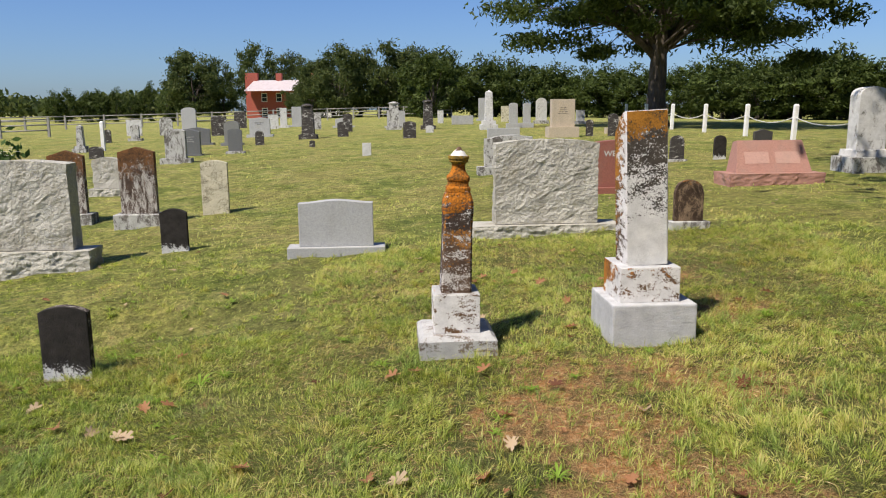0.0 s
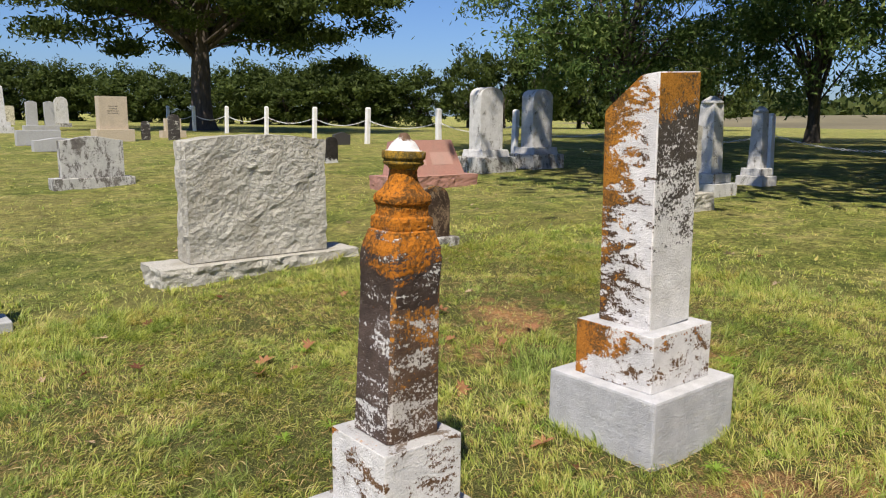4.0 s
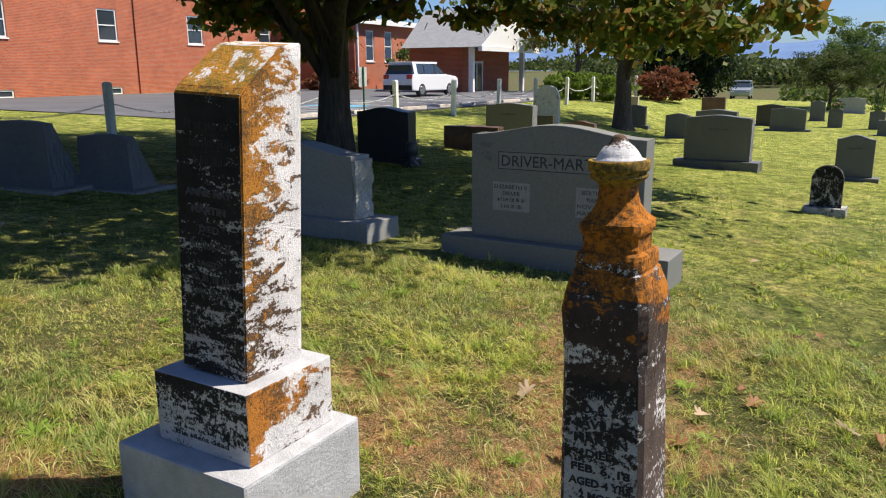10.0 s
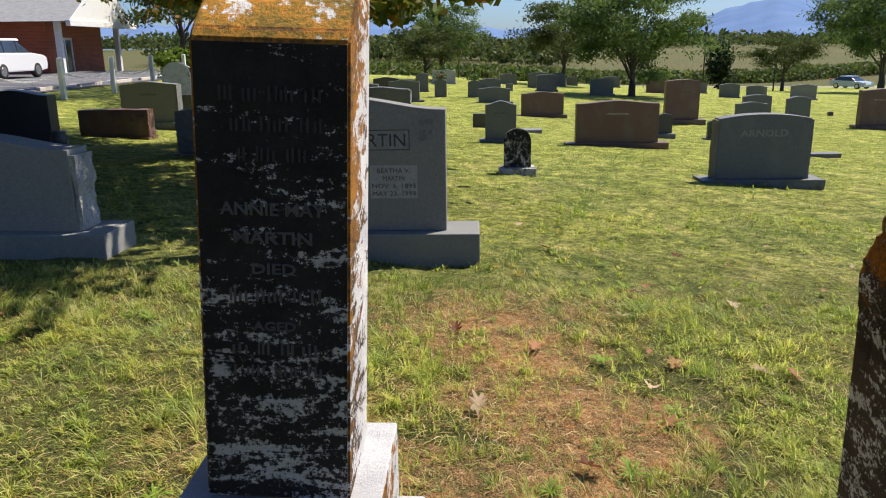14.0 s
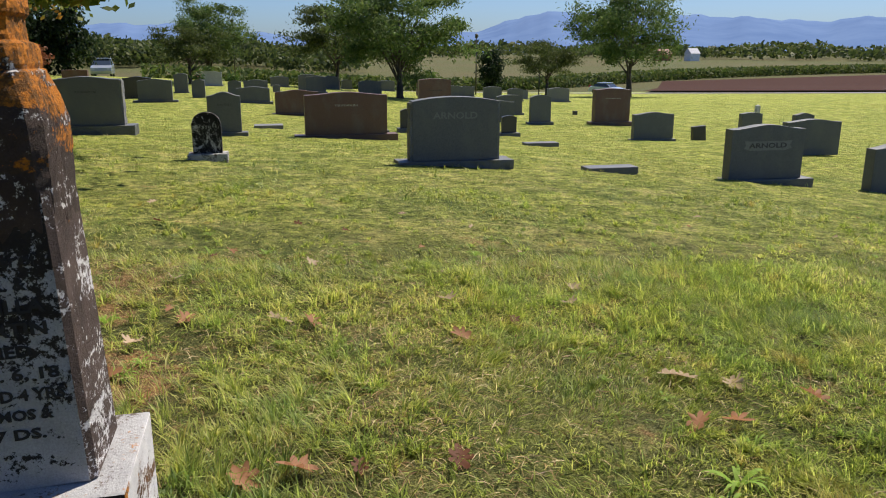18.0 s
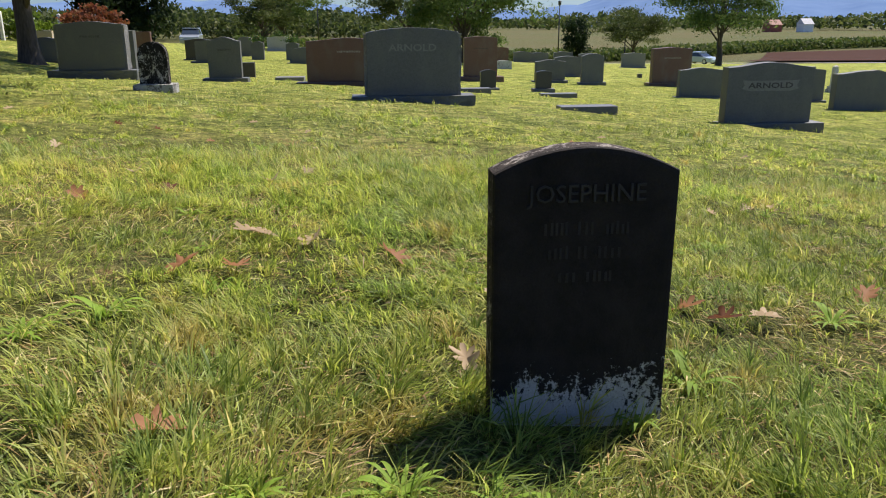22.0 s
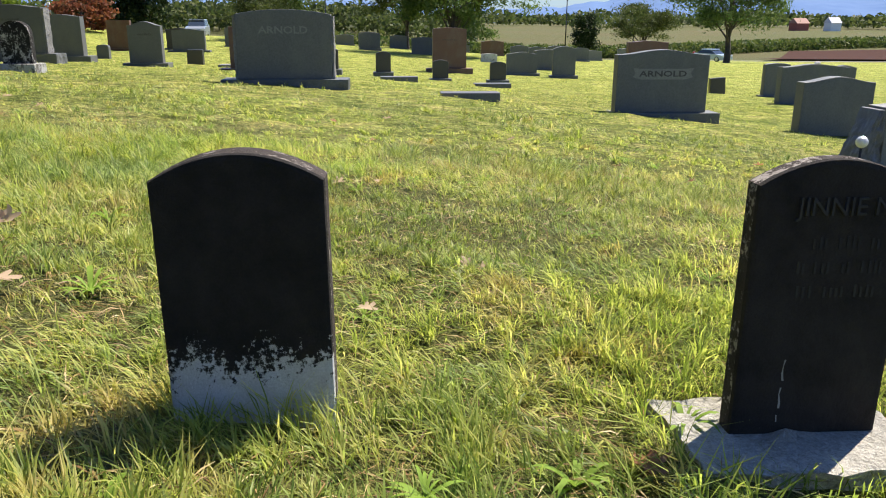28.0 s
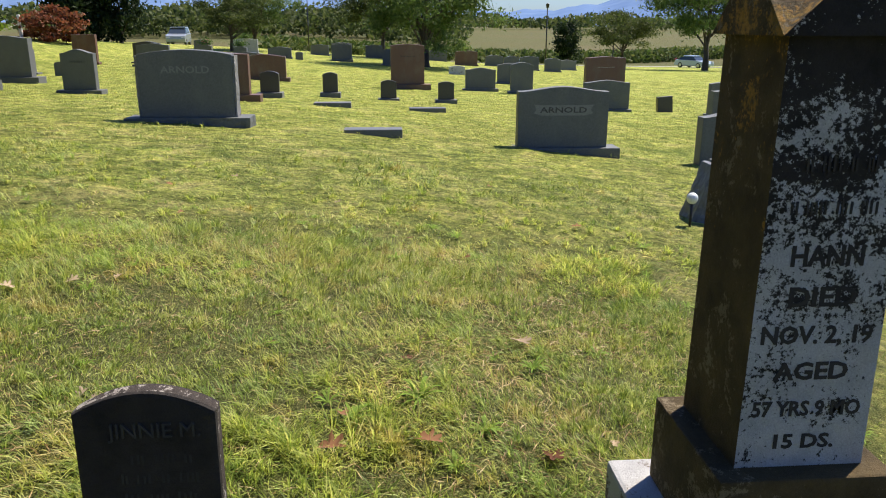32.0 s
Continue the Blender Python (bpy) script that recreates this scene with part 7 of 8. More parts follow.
def far_barn(x, y, w, h, wall, roof, label):
    ob = thing("far_barn", x, y, label, "barn", "far farm buildings", 20)
    part("body", block(-w / 2, w / 2, -w * 0.3, w * 0.3, -1, h * 0.6, 0.02), wall, ob)
    bm = bmesh.new()
    v = [bm.verts.new(p) for p in ((-w * 0.53, -w * 0.34, h * 0.58), (w * 0.53, -w * 0.34, h * 0.58), (w * 0.53, w * 0.34, h * 0.58), (-w * 0.53, w * 0.34, h * 0.58), (-w * 0.53, 0, h), (w * 0.53, 0, h))]
    for q in ((0, 1, 5, 4), (2, 3, 4, 5), (1, 2, 5), (3, 0, 4), (3, 2, 1, 0)):
        bm.faces.new([v[k] for k in q])
    part("roof", bm, roof, ob)


far_barn(-205, -341, 6.5, 6.0, WHITE_PAINT, plain("pale_roof", (0.6, 0.6, 0.62), 0.6), "distant white farm building below the hills")
far_barn(-192, -346, 7.5, 5.5, plain("barn_red", (0.3, 0.09, 0.06), 0.8), plain("rust_roof", (0.32, 0.16, 0.12), 0.7), "distant red barn below the hills")


# ---- farmhouse and pasture fence to the north ----
def farmhouse():
    ob = thing("farmhouse", -15.9, 118, "red brick farmhouse with a pale tin roof and chimneys among trees", "house", yaw=-6, z=0.0)
    RB = plain("old_red_brick", (0.3, 0.075, 0.05), 0.9)
    TIN = plain("tin_roof", (0.5, 0.44, 0.44), 0.5, 0.15, 2)
    holes = [(1.5 + 2.2 * i, 2.4 + 2.2 * i, z, z + 1.3) for i in range(4) for z in (0.8, 3.0)]
    wl = part("wall", wall_with_holes(10, 4.8, holes), RB, ob, m=pose(-5, 0, 0))
    for a, b, c, d in holes:
        window_unit(wl, a, c, b - a, d - c, False)
    part("side_wall", block(-5, -4.7, 0.302, 7, 0, 4.8, 0.0), RB, ob)
    part("side_wall", block(4.7, 5, 0.302, 7, 0, 4.8, 0.0), RB, ob)
    part("rear_wall", block(-4.698, 4.698, 6.7, 7, 0, 4.8, 0.0), RB, ob)
    bm = bmesh.new()
    v = [bm.verts.new(p) for p in ((-5.4, -2.4, 4.55), (5.4, -2.4, 4.55), (5.4, 7.5, 4.7), (-5.4, 7.5, 4.7), (-5.4, 3.5, 6.3), (5.4, 3.5, 6.3))]
    for q in ((0, 1, 5, 4), (2, 3, 4, 5), (1, 2, 5), (3, 0, 4), (3, 2, 1, 0)):
        bm.faces.new([v[k] for k in q])
    rf = part("roof", bm, TIN, ob)
    for x, h in ((-5.2, 7.4), (-1.5, 7.3), (3.9, 7.3)):
        part("chimney", block(x - (0.45 if x > -5 else 1.5), x + 0.45, 3.1, 3.9, 4.0 if x > -5 else 0, h, 0.02), RB, rf if x > -5 else ob)


farmhouse()


def shed():
    ob = thing("shed", -9.3, 110, "small white shed with a pale tin roof", "shed")
    part("body", block(-1.9, 1.9, 0, 3, 0, 1.6, 0.02), WHITE_PAINT, ob)
    bm = bmesh.new()
    box(bm, -2.2, 2.2, -0.3, 3.3, 1.6, 2.5, 0.0, 0.0)
    for v in bm.verts:
        if v.co.z > 2:
            v.co.y = 1.5 + (v.co.y - 1.5) * 0.1
    part("roof", bm, plain("pink_tin_roof", (0.6, 0.5, 0.48), 0.6), ob)


shed()


def rail_fence(a, b, n, rails=3, h=1.2):
    a, b = Vector(a), Vector(b)
    ob = new("pasture_fence")
    ob.matrix_world = pose(a.x, a.y, gz(a.x, a.y))
    tagged(ob, "grey weathered wooden pasture rail fence", "fence", "pasture fences")
    WOOD = plain("grey_wood", (0.28, 0.27, 0.25), 0.9)
    pts = []
    for i in range(n + 1):
        p = a.lerp(b, i / n)
        z = gz(p.x, p.y) - gz(a.x, a.y)
        pts.append(Vector((p.x - a.x, p.y - a.y, z)))
        part("post", block(pts[-1].x - 0.07, pts[-1].x + 0.07, pts[-1].y - 0.07, pts[-1].y + 0.07, z - 0.1, z + h, 0.0), WOOD, ob)
    for p, q in zip(pts, pts[1:]):
        for k in range(rails):
            bm = bmesh.new()
            up = Vector((0, 0, h * (0.35 + 0.28 * k)))
            tube(bm, p + up, q + up, 0.06, 0.06, 4)
            part("rail", bm, WOOD, ob)


rail_fence((-48, 60, 0), (-14, 74, 0), 12)
rail_fence((-14, 74, 0), (6, 80, 0), 8)
rail_fence((-34, 44, 0), (-22, 50, 0), 5)


# ---- flowers and small things on the graves ----
PETAL_WHITE = plain("white_petals", (0.75, 0.72, 0.6), 0.6)
PETAL_PINK = plain("pink_petals", (0.6, 0.12, 0.16), 0.6)
PETAL_YELLOW = plain("yellow_petals", (0.65, 0.55, 0.25), 0.6)
PETAL_RED = plain("red_petals", (0.5, 0.03, 0.02), 0.6)
STEM = leaf_material("flower_leaves", ((0.04, 0.09, 0.02), (0.08, 0.14, 0.03)))


def bouquet(x, y, z, r, petal, label, n=26, seed=1):
    rs = np.random.RandomState(seed)
    ob = new("flower_bouquet")
    ob.matrix_world = pose(x, y, z)
    tagged(ob, label, "flowers", "grave flowers")
    bm = bmesh.new()
    for i in range(n):
        d = rs.normal(size=3)
        d[2] = abs(d[2]) + 0.2
        d = Vector(d / np.linalg.norm(d)) * r * rs.uniform(0.6, 1.0)
        for k in range(5):
            a = 2 * math.pi * k / 5
            c = d + Vector((math.cos(a), math.sin(a), 0.3)) * 0.028
            vs = [bm.verts.new(c + Vector((math.cos(a + q) * s, math.sin(a + q) * s, 0.006 * s))) for q, s in ((0, 0.03), (1.4, 0.018), (3.1, 0.03), (4.9, 0.018))]
            bm.faces.new(vs)
    part("blossoms", bm, petal, ob)["kind"] = "stuff"
    pts = rs.normal(size=(240, 3)) * r * 0.5
    pts[:, 2] = np.abs(pts[:, 2])
    lf = new("leaves", triangles("leaves", leaf_cards(pts, 0.05, rs, 2.2), STEM, 4))
    lf.parent = ob
    lf["kind"] = "stuff"


bouquet(-5.75, 9.55, gz(-5.75, 9.55) + 1.40, 0.3, PETAL_WHITE, "spray of white and pink silk flowers on a headstone", 30, 1)
bouquet(2.03, -31.3, gz(2.03, -31.3) + 0.83, 0.3, PETAL_PINK, "pink silk flowers on top of a headstone", 30, 2)
bouquet(0.44, -31.2, gz(0.44, -31.2) + 0.79, 0.3, PETAL_YELLOW, "cream and yellow silk flowers on a headstone", 30, 3)
bouquet(8.3, 4.1, gz(8.3, 4.1) + 0.0, 0.22, PETAL_RED, "red flowers on the grass by a headstone", 30, 4)
bouquet(2.28, -43.9, gz(2.28, -43.9) + 0.9, 0.25, PETAL_WHITE, "white silk flowers on a headstone", 20, 5)


def vase(x, y):
    ob = thing("vase", x, y, "dark granite vase standing beside a headstone", "vase")
    bm = bmesh.new()
    lathe(bm, ((0.12, 0.0), (0.12, 0.06), (0.06, 0.1), (0.11, 0.24), (0.12, 0.34), (0.09, 0.4), (0.11, 0.44)), sides=14)
    part("body", bm, BLACK, ob)


vase(6.65, -5.0)


def solar_lamp(x, y):
    ob = thing("solar_lamp", x, y, "small clear solar garden lamp on a stake", "lamp")
    bm = bmesh.new()
    tube(bm, (0, 0, -0.05), (0, 0, 0.2), 0.012, 0.012, 7)
    part("stake", bm, DARK_METAL, ob)
    bm = bmesh.new()
    bmesh.ops.create_uvsphere(bm, u_segments=14, v_segments=10, radius=0.05, matrix=Matrix.Translation((0, 0, 0.25)))
    part("globe", bm, paint("clear_globe", (0.7, 0.72, 0.72)), ob, "clear round globe")


solar_lamp(-8.62, -0.12)


# ---- grass ----
def blade_shader(m, N, L, B, c, through_light=0.5):
    c = mix(N, L, 1.0, c, (1.2, 1.17, 1.06), "MULTIPLY")
    L.new(c, B.inputs["Base Color"])
    B.inputs["Roughness"].default_value = 0.5
    B.inputs["Specular IOR Level"].default_value = 0.35
    tr = N.new("ShaderNodeBsdfTranslucent")
    L.new(mix(N, L, 1.0, c, (1.65, 1.6, 1.35), "MULTIPLY"), tr.inputs["Color"])
    ms = N.new("ShaderNodeMixShader")
    ms.inputs[0].default_value = through_light
    L.new(B.outputs[0], ms.inputs[1])
    L.new(tr.outputs[0], ms.inputs[2])
    L.new(ms.outputs[0], N["Material Output"].inputs["Surface"])
    return m


def grass_material(name, cols):
    m, N, L, B = nodes_of(name)
    geo = N.new("ShaderNodeNewGeometry")
    pos, rp = geo.outputs["Position"], geo.outputs["Random Per Island"]
    patch = noise_of(N, L, pos, 1.1, 5, 0.6)
    tuft = noise_of(N, L, pos, 8, 3, 0.55)
    fac = calc(N, L, "ADD", calc(N, L, "SUBTRACT", calc(N, L, "MULTIPLY", rp, 0.8), 0.08), calc(N, L, "MULTIPLY", calc(N, L, "SUBTRACT", patch, 0.5), 1.2))
    fac = calc(N, L, "ADD", fac, calc(N, L, "MULTIPLY", calc(N, L, "SUBTRACT", tuft, 0.5), 1.1))
    sep = N.new("ShaderNodeSeparateXYZ")
    L.new(pos, sep.inputs[0])
    dry = N.new("ShaderNodeMapRange")
    for k, q in zip(("From Min", "From Max", "To Min", "To Max"), (-3.5, 0.5, -0.03, 0.1)):
        dry.inputs[k].default_value = q
    L.new(calc(N, L, "ADD", sep.outputs[0], calc(N, L, "MULTIPLY", calc(N, L, "SUBTRACT", sep.outputs[1], 4.5), 0.6)), dry.inputs["Value"])
    c = ramp(N, L, calc(N, L, "ADD", fac, dry.outputs[0], True), [(i / (len(cols) - 1), q) for i, q in enumerate(cols)])
    # tufts of a cooler, darker grass, fine olive-brown grass and lime-green blades
    cool = noise_of(N, L, pos, 2.3, 4, 0.55, 0.6)
    c = mix(N, L, ramp(N, L, cool, ((0.53, (0, 0, 0)), (0.6, (0.7, 0.7, 0.7)))), c, ramp(N, L, rp, ((0.0, (0.075, 0.135, 0.03)), (0.6, (0.18, 0.265, 0.065)), (1.0, (0.32, 0.4, 0.14)))))
    mp = N.new("ShaderNodeMapping")
    mp.inputs["Location"].default_value = (31, 17, 5)
    L.new(pos, mp.inputs["Vector"])
    sere = noise_of(N, L, mp.outputs[0], 3.1, 5, 0.6, 0.8)
    c = mix(N, L, ramp(N, L, sere, ((0.56, (0, 0, 0)), (0.65, (0.7, 0.7, 0.7)))), c, ramp(N, L, rp, ((0.0, (0.2, 0.145, 0.04)), (0.5, (0.37, 0.3, 0.1)), (1.0, (0.56, 0.47, 0.23)))))
    lime = calc(N, L, "GREATER_THAN", rp, 0.9)
    c = mix(N, L, calc(N, L, "MULTIPLY", lime, 0.6), c, (0.28, 0.39, 0.08))
    return blade_shader(m, N, L, B, c)


def straw_material():
    m, N, L, B = nodes_of("dead_grass_straws")
    geo = N.new("ShaderNodeNewGeometry")
    c = ramp(N, L, geo.outputs["Random Per Island"], ((0.0, (0.12, 0.065, 0.028)), (0.4, (0.26, 0.165, 0.07)), (0.8, (0.4, 0.3, 0.14)), (1.0, (0.54, 0.45, 0.26))))
    return blade_shader(m, N, L, B, c, 0.2)


GRASS = grass_material("grass_blades", ((0.1, 0.15, 0.024), (0.2, 0.255, 0.05), (0.31, 0.36, 0.085), (0.41, 0.425, 0.14), (0.46, 0.425, 0.19), (0.56, 0.475, 0.28)))
STRAW = straw_material()


def blades(name, x, y, length, width, way, tilt, rs, label, material, lift=-0.006):
    """Bent grass blades, each a kite of two triangles; tilt 0 stands, 1 lies flat."""
    n = len(x)
    z = sheet_height(x, y) + np.where(np.hypot(x + 2, y - 3) < 25, 0.014 * wave_noise(x, y, 3, 5.0) + 0.008 * wave_noise(x, y, 4, 14.0), 0) + lift
    root = np.stack([x, y, z], -1)
    d = np.stack([np.cos(way), np.sin(way), np.zeros(n)], -1)
    roll = rs.uniform(-0.9, 0.9, n)
    s = np.stack([-np.sin(way) * np.cos(roll), np.cos(way) * np.cos(roll), np.sin(roll) * np.minimum(1, tilt + 0.2)], -1) * width[:, None] / 2
    up = np.array([0, 0, 1.0])
    Lh = length[:, None]
    p = (tilt * 1.5 * rs.uniform(0.75, 1.05, n))[:, None]
    q = np.minimum(p + rs.uniform(0.25, 0.9, n)[:, None], 1.75)
    mid = root + (d * np.sin(p) + up * np.cos(p)) * Lh * 0.5
    tip = mid + (d * np.sin(q) + up * np.cos(q)) * Lh * 0.55
    tip[:, 2] = np.maximum(tip[:, 2], z + 0.008)
    co = np.stack([root, mid + s, tip, mid - s], 1).astype(np.float32)
    me = bpy.data.meshes.new(name)
    me.vertices.add(n * 4)
    me.vertices.foreach_set("co", co.ravel())
    base = np.arange(n, dtype=np.int32)[:, None] * 4
    idx = np.concatenate([base + np.array([[0, 1, 3]]), base + np.array([[1, 2, 3]])], 1).astype(np.int32)
    me.loops.add(n * 6)
    me.loops.foreach_set("vertex_index", idx.ravel())
    me.polygons.add(n * 2)
    me.polygons.foreach_set("loop_start", np.arange(0, n * 6, 3, dtype=np.int32))
    me.materials.append(material)
    me.update(calc_edges=True)
    return tagged(new(name, me), label, "grass", kind="stuff")


FOOT = ((1.09, 4.56, 0.30, 0.29), (-0.29, 4.55, 0.272, 0.265), (-3.055, 4.66, 0.17, 0.045), (-4.46, 4.705, 0.145, 0.045), (-5.462, 4.73, 0.25, 0.14),
        (-6.825, 4.555, 0.3, 0.29), (1.585, 0.53, 0.985, 0.22), (1.23, 8.78, 0.85, 0.23), (3.95, 0.85, 1.0, 0.25), (-1.38, 8.5, 0.64, 0.15))


def clear_of_stones(x, y):
    keep = np.ones(len(x), bool)
    for cx, cy, a, b in FOOT:
        keep &= ~((np.abs(x - cx) < a) & (np.abs(y - cy) < b))
    return keep


def lawn(name, x0, x1, y0, y1, n, lo, hi, wide, seed, label, cuts=(), per=34):
    """Grass of combed single blades and of tufts that fan out."""
    rs = np.random.RandomState(seed)
    m = int(n * 0.5) // per
    size = rs.uniform(0.7, 1.5, m)
    reach = rs.uniform(3, 9, m) * wide ** 0.7 * 0.22
    tx, ty, tr, ts = (np.repeat(v, per) for v in (rs.uniform(x0, x1, m), rs.uniform(y0, y1, m), reach, size))
    a = rs.uniform(0, 6.283, m * per)
    r = np.abs(rs.normal(0, 0.6, m * per)) * tr
    k = n - m * per
    x, y = np.concatenate([tx + r * np.cos(a), rs.uniform(x0, x1, k)]), np.concatenate([ty + r * np.sin(a), rs.uniform(y0, y1, k)])
    comb = 2.2 * wave_noise(x, y, 21, 1.3) + 0.9 * wave_noise(x, y, 22, 5.0) + rs.normal(0, 0.65, n)
    fan = np.concatenate([np.where(rs.uniform(0, 1, m * per) < 0.5, a, np.nan), np.full(k, np.nan)])
    way = np.where(np.isnan(fan), comb, fan)
    tilt = np.concatenate([np.clip(0.25 + 0.3 * r / tr + rs.normal(0, 0.16, m * per), 0.03, 0.95), np.clip(rs.normal(0.62, 0.22, k), 0.1, 1.0)])
    size = np.concatenate([ts, np.full(k, 0.85)])
    tufted = np.concatenate([np.full(m * per, 0.5), np.ones(k)])
    keep = clear_of_stones(x, y)
    worn = bare(x, y) * 1.15 + 0.5 * wave_noise(x, y, 8, 5.5) + 0.55 * wave_noise(x, y, 18, 14.0)
    keep &= rs.uniform(0, 1, n) > np.clip(worn * 1.2 - 0.15, 0, 0.93) * tufted
    keep &= rs.uniform(0, 1, n) < np.clip(0.8 + 0.4 * wave_noise(x, y, 9, 2.2) + 0.25 * wave_noise(x, y, 19, 9.0), 0.35, 1)
    for cut in cuts:
        keep &= ~((x > cut[0]) & (x < cut[1]) & (y > cut[2]) & (y < cut[3]))
    x, y, way, tilt, size = x[keep], y[keep], way[keep], tilt[keep], size[keep]
    h = size * rs.uniform(lo, hi, len(x)) * np.clip(1 + 0.4 * wave_noise(x, y, 10, 1.5), 0.55, 1.6)
    near = np.zeros(len(x))
    for cx, cy, a, b in FOOT:
        q = np.maximum(np.abs(x - cx) - a, np.abs(y - cy) - b)
        near = np.maximum(near, np.clip(1 - q / 0.12, 0, 1))
    h *= 1 + 0.2 * near
    blades(name, x, y, h, rs.uniform(0.55, 1.25, len(x)) * wide, way, tilt * (1 - 0.45 * near), rs, label, GRASS)


def straws(x0, x1, y0, y1, n, seed, label):
    """Dead stalks that lie tangled on the soil."""
    rs = np.random.RandomState(seed)
    x, y = rs.uniform(x0, x1, n), rs.uniform(y0, y1, n)
    keep = clear_of_stones(x, y) & (rs.uniform(0, 1, n) < np.clip(0.42 + 0.2 * bare(x, y) + 0.4 * wave_noise(x, y, 28, 2.5), 0.12, 1))
    x, y = x[keep], y[keep]
    n = len(x)
    way = 2.5 * wave_noise(x, y, 31, 2.0) + rs.normal(0, 1.1, n)
    blades("dead_grass", x, y, rs.uniform(0.03, 0.1, n), rs.uniform(0.0018, 0.0036, n), way, rs.uniform(0.84, 1.03, n), rs, label, STRAW, 0.006)


lawn("grass", -7.6, -1.5, 1.4, 5.3, 330000, 0.042, 0.09, 0.004, 1, "short mown grass, green mixed with dry straw-coloured blades")
lawn("grass", -1.5, 4.0, 1.2, 8.2, 350000, 0.036, 0.085, 0.0043, 5, "short mown grass, dry and straw-coloured round the pillars")
lawn("grass", -8.5, 5.0, -2.0, 9.5, 190000, 0.03, 0.07, 0.0086, 2, "short mown grass around the graves", ((-7.6, -1.5, 1.4, 5.3), (-1.5, 4.0, 1.2, 8.2)))
lawn("grass", -13, 9, -9, 15, 85000, 0.03, 0.06, 0.0145, 3, "mown grass between the rows of stones", ((-8.5, 5.0, -2.0, 9.5),), 5)
lawn("grass", -22, 14, -22, 30, 40000, 0.03, 0.055, 0.03, 4, "mown grass of the outer lawn", ((-13, 9, -9, 15),), 3)
straws(-7.6, -1.5, 1.4, 5.3, 45000, 11, "straw-coloured dead stalks lying in the grass")
straws(-1.5, 4.0, 1.2, 8.2, 80000, 12, "straw-coloured dead stalks lying on the worn soil")


# ---- broad-leaved weeds and fallen leaves ----
WEED = leaf_material("weed_leaves", ((0.13, 0.24, 0.03), (0.22, 0.35, 0.045), (0.32, 0.43, 0.07)))
DEAD = [leaf_material("fallen_leaf_brown", ((0.3, 0.13, 0.06), (0.46, 0.24, 0.13))), leaf_material("fallen_leaf_tan", ((0.5, 0.36, 0.24), (0.6, 0.46, 0.33))),
        leaf_material("fallen_leaf_dark", ((0.12, 0.05, 0.03), (0.2, 0.08, 0.04)))]


def rosette(seed, n=11, r=0.1):
    """A clump of strap-shaped leaves that arch from one root."""
    rs = np.random.RandomState(seed)
    verts, faces = [(0, 0, 0)], []
    for i in range(n):
        a = 6.283 * i / n + rs.uniform(-0.3, 0.3)
        L = r * rs.uniform(0.6, 1.25)
        w = L * rs.uniform(0.035, 0.08)
        lift = rs.uniform(0.3, 0.9)
        c, s = math.cos(a), math.sin(a)
        k0 = len(verts)
        for j in range(6):
            u = j / 5
            rad, h = L * u * (1 - 0.15 * u * lift), L * lift * math.sin(u * 2.4) * 0.55
            ww = w * math.sin(math.pi * min(0.97, 0.12 + u * 0.86))
            verts += [(c * rad - s * ww, s * rad + c * ww, h), (c * rad, s * rad, h - 0.12 * ww), (c * rad + s * ww, s * rad - c * ww, h)]
        faces += [(0, k0 + 1, k0), (0, k0 + 2, k0 + 1)]
        for j in range(5):
            q = k0 + 3 * j
            faces += [(q, q + 1, q + 4, q + 3), (q + 1, q + 2, q + 5, q + 4)]
    return arrays("rosette", verts, faces, WEED, True)


def dead_leaf(seed, mat_i):
    """A curled, lobed oak or maple leaf."""
    rs = np.random.RandomState(seed)
    verts, faces = [(0, 0, 0.004)], []
    n = 40
    curl, twist = rs.uniform(5, 14.0), rs.uniform(-7, 7)
    for i in range(n):
        a = 6.283 * i / n
        r = 0.054 * (0.36 + 0.64 * abs(math.sin(3.5 * a + 0.6)) ** 0.8) * rs.uniform(0.88, 1.12) * (1.2 if abs(math.sin(a)) > 0.75 else 1)
        x, y = r * math.cos(a), 1.25 * r * math.sin(a)
        verts.append((x, y, 0.006 + curl * (x * x) + twist * x * y + rs.uniform(0, 0.004)))
    faces = [(0, 1 + i, 1 + (i + 1) % n) for i in range(n)]
    k = len(verts)
    verts += [(-0.0015, -0.06, 0.006), (0.0015, -0.06, 0.006), (0.0012, -0.1, 0.012), (-0.0012, -0.1, 0.012)]
    faces.append((k, k + 1, k + 2, k + 3))
    return arrays("fallen_leaf", verts, faces, DEAD[mat_i], True)


weed_meshes = [rosette(s, 15 + s % 7, 0.1) for s in range(5)]
leaf_meshes = [[dead_leaf(s + 10 * k, k) for s in range(4)] for k in range(3)]


def weed(x, y, s=1.0, k=0):
    ob = new("weed", weed_meshes[k % 5])
    s *= 0.7
    ob.matrix_world = pose(x, y, gz(x, y) + 0.005, 0, 0, (x * 997 + y * 131) % 360) @ Matrix.Diagonal((s, s, s, 1))
    tagged(ob, "low rosette of broad green weed leaves in the grass", "weed", "broad-leaved weeds")


def fallen(x, y, kind=0, s=1.0):
    q = int(abs(x * 37 + y * 91)) % 4
    ob = new("fallen_leaf", leaf_meshes[kind][q])
    s *= 0.74
    ob.matrix_world = pose(x, y, gz(x, y) + 0.03, (x * 71) % 50 - 25, (y * 57) % 50 - 25, (x * 613 + y * 277) % 360) @ Matrix.Diagonal((s, s, s, 1))
    tagged(ob, ("curled rust-brown fallen leaf on the grass", "pale tan fallen oak leaf on the grass", "dark brown crumpled fallen leaf on the grass")[kind], "leaf", "fallen leaves")


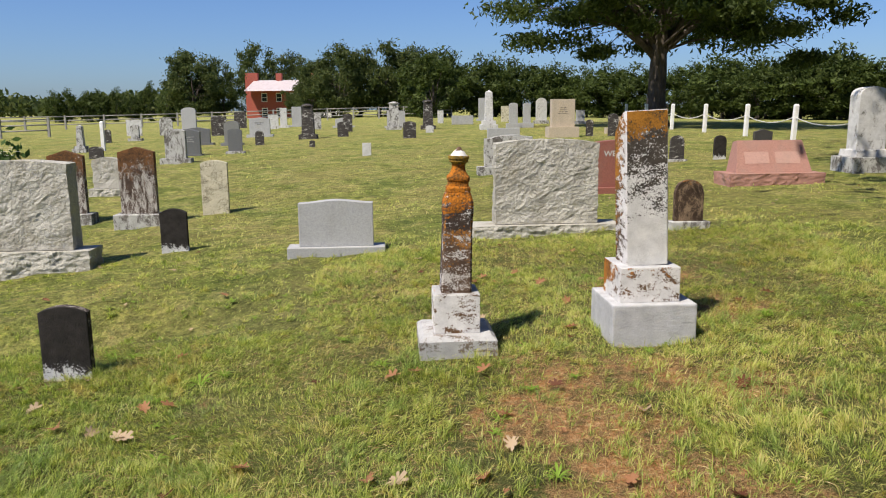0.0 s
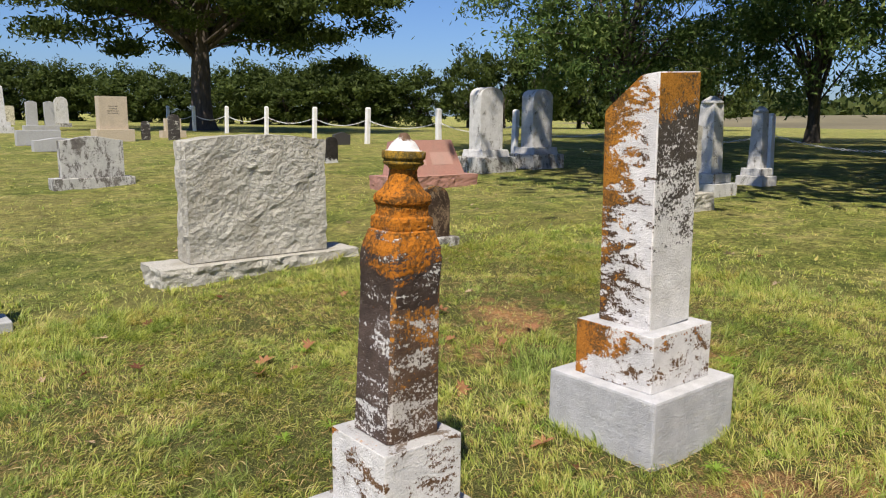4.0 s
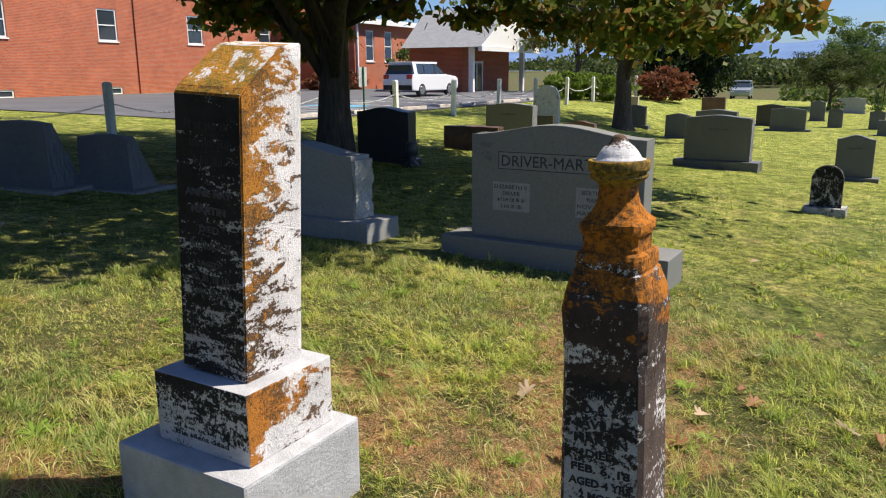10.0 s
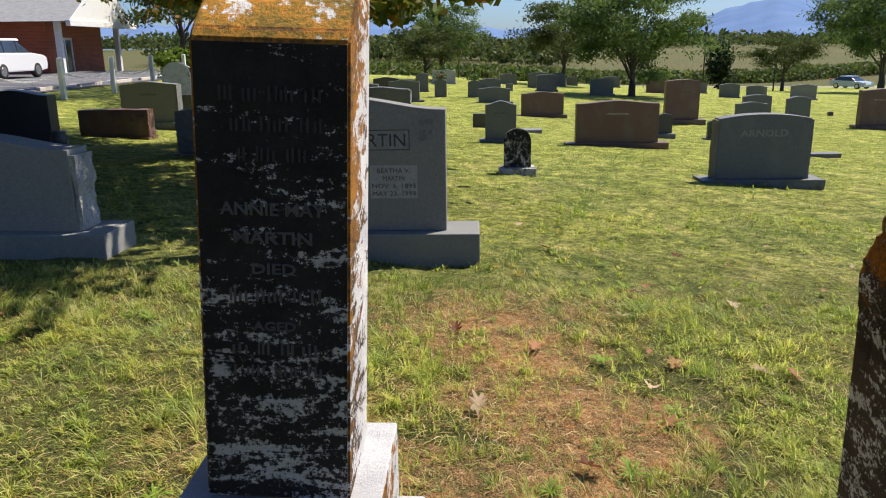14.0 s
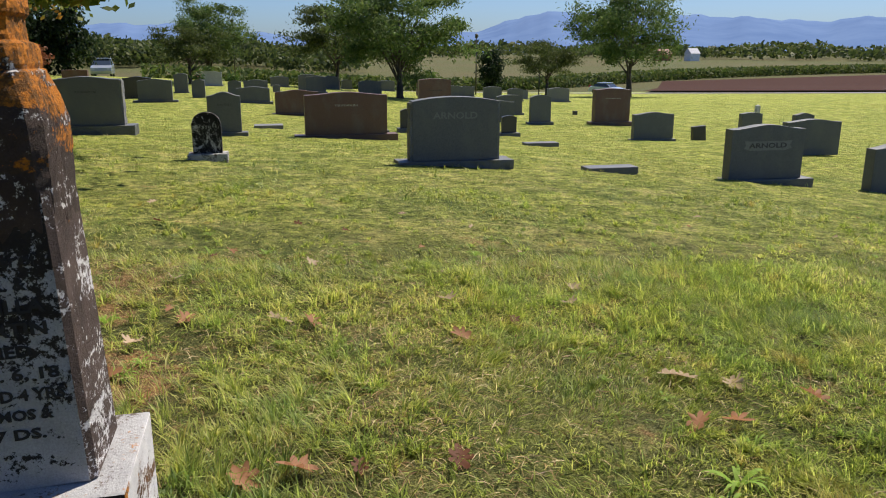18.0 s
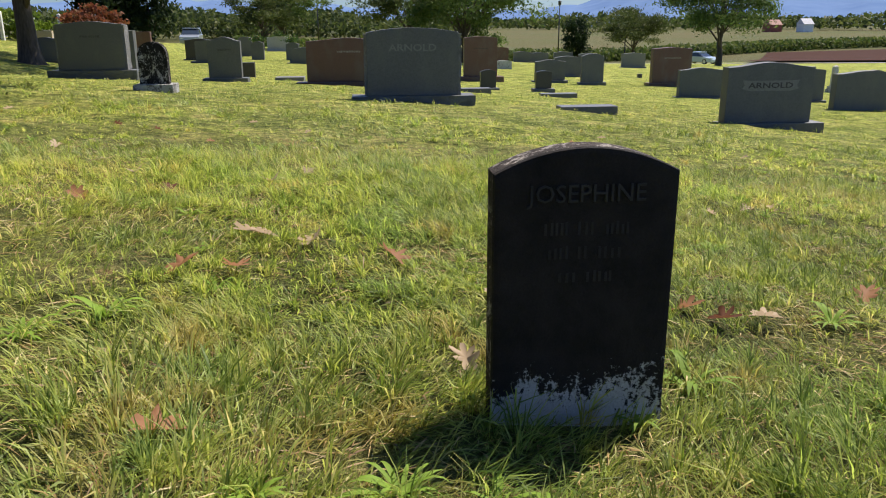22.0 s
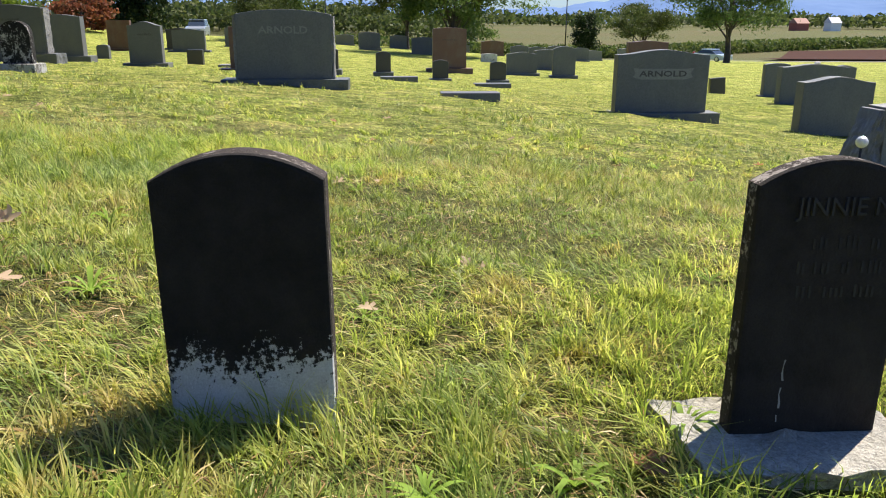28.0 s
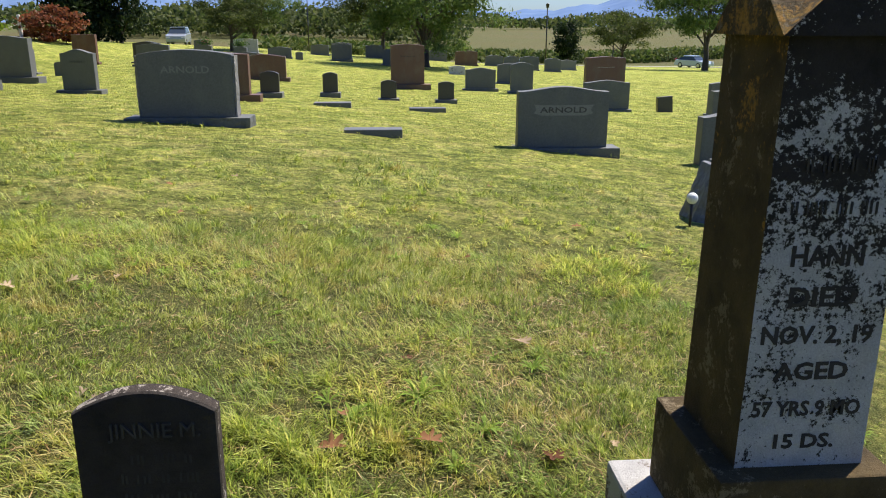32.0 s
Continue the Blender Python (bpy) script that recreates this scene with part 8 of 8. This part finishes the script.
for x, y, s in ((-0.15, 3.2, 1.3), (-0.2, 3.05, 1.0), (-5.84, 3.76, 1.2), (-6.08, 3.59, 1.6), (-6.3, 3.8, 1.1), (-2.03, 4.21, 1.7), (-1.9, 4.35, 1.2), (-2.7, 4.96, 1.4), (-2.85, 5.0, 1.0),
                (-3.35, 4.55, 1.6), (-3.25, 4.4, 1.2), (-4.75, 4.95, 1.1), (0.4, 3.75, 0.9), (-4.05, 5.0, 1.2), (-4.3, 5.05, 1.4), (-5.0, 4.9, 1.2)):
    weed(x, y, s, int(abs(x * 10)))
rs = np.random.RandomState(77)
for i in range(190):
    weed(rs.uniform(-8, 3), rs.uniform(0.5, 7), rs.uniform(0.5, 1.3), i)
for x, y, k in ((-2.39, 6.75, 0), (-2.28, 3.83, 0), (-1.52, 2.88, 0), (-0.87, 2.63, 0), (-0.12, 3.23, 0), (-0.6, 4.03, 0), (-0.75, 3.98, 0), (0.6, 4.7, 0), (-0.14, 3.97, 0), (-2.74, 3.65, 0),
                (-0.32, 2.56, 0), (0.34, 2.41, 0), (2.07, 5.07, 0), (2.38, 5.25, 0), (1.46, 3.33, 2), (1.32, 3.4, 2), (0.05, 6.32, 0), (0.65, 6.11, 0), (0.16, 6.48, 0), (1.54, 6.57, 0)):
    fallen(x, y, k, 1.05)
for x, y, k in ((1.73, 5.87, 0), (0.73, 5.4, 0), (0.49, 6.55, 0), (0.64, 3.13, 1), (-0.14, 2.87, 1), (-0.95, 1.5, 1), (3.55, 2.33, 0), (3.22, 2.27, 0), (-2.13, 3.83, 0), (-2.31, 3.43, 1),
                (-0.73, 2.6, 1), (-1.59, 2.31, 1), (-2.48, 3.51, 1), (-3.02, 4.01, 1), (-3.52, 3.59, 1), (-2.38, 2.08, 1), (-2.23, 2.4, 1), (-1.23, 3.99, 2), (-2.26, 3.4, 1)):
    fallen(x, y, k, 1.05)
for x, y, k in ((-3.48, 3.58, 1), (-3.61, 4.16, 2), (-2.3, 4.8, 0), (-3.54, 4.08, 0), (-3.3, 3.93, 2), (-3.74, 4.13, 1), (-4.5, 4.22, 0), (-5.13, 4.87, 0), (-5.78, 4.0, 0), (-6.1, 3.93, 0),
                (-6.5, 3.99, 2), (-6.57, 3.0, 1), (-5.66, 4.66, 0), (-4.2, 3.9, 0), (0.75, 2.2, 2), (0.25, 3.6, 2)):
    fallen(x, y, k, 0.95)
for i in range(150):
    x, y = rs.uniform(-7.5, 9), rs.uniform(-1, 12)
    if clear_of_stones(np.array([x]), np.array([y]))[0]:
        fallen(x, y, int(rs.choice((0, 1, 1, 2))), rs.uniform(0.4, 0.85))
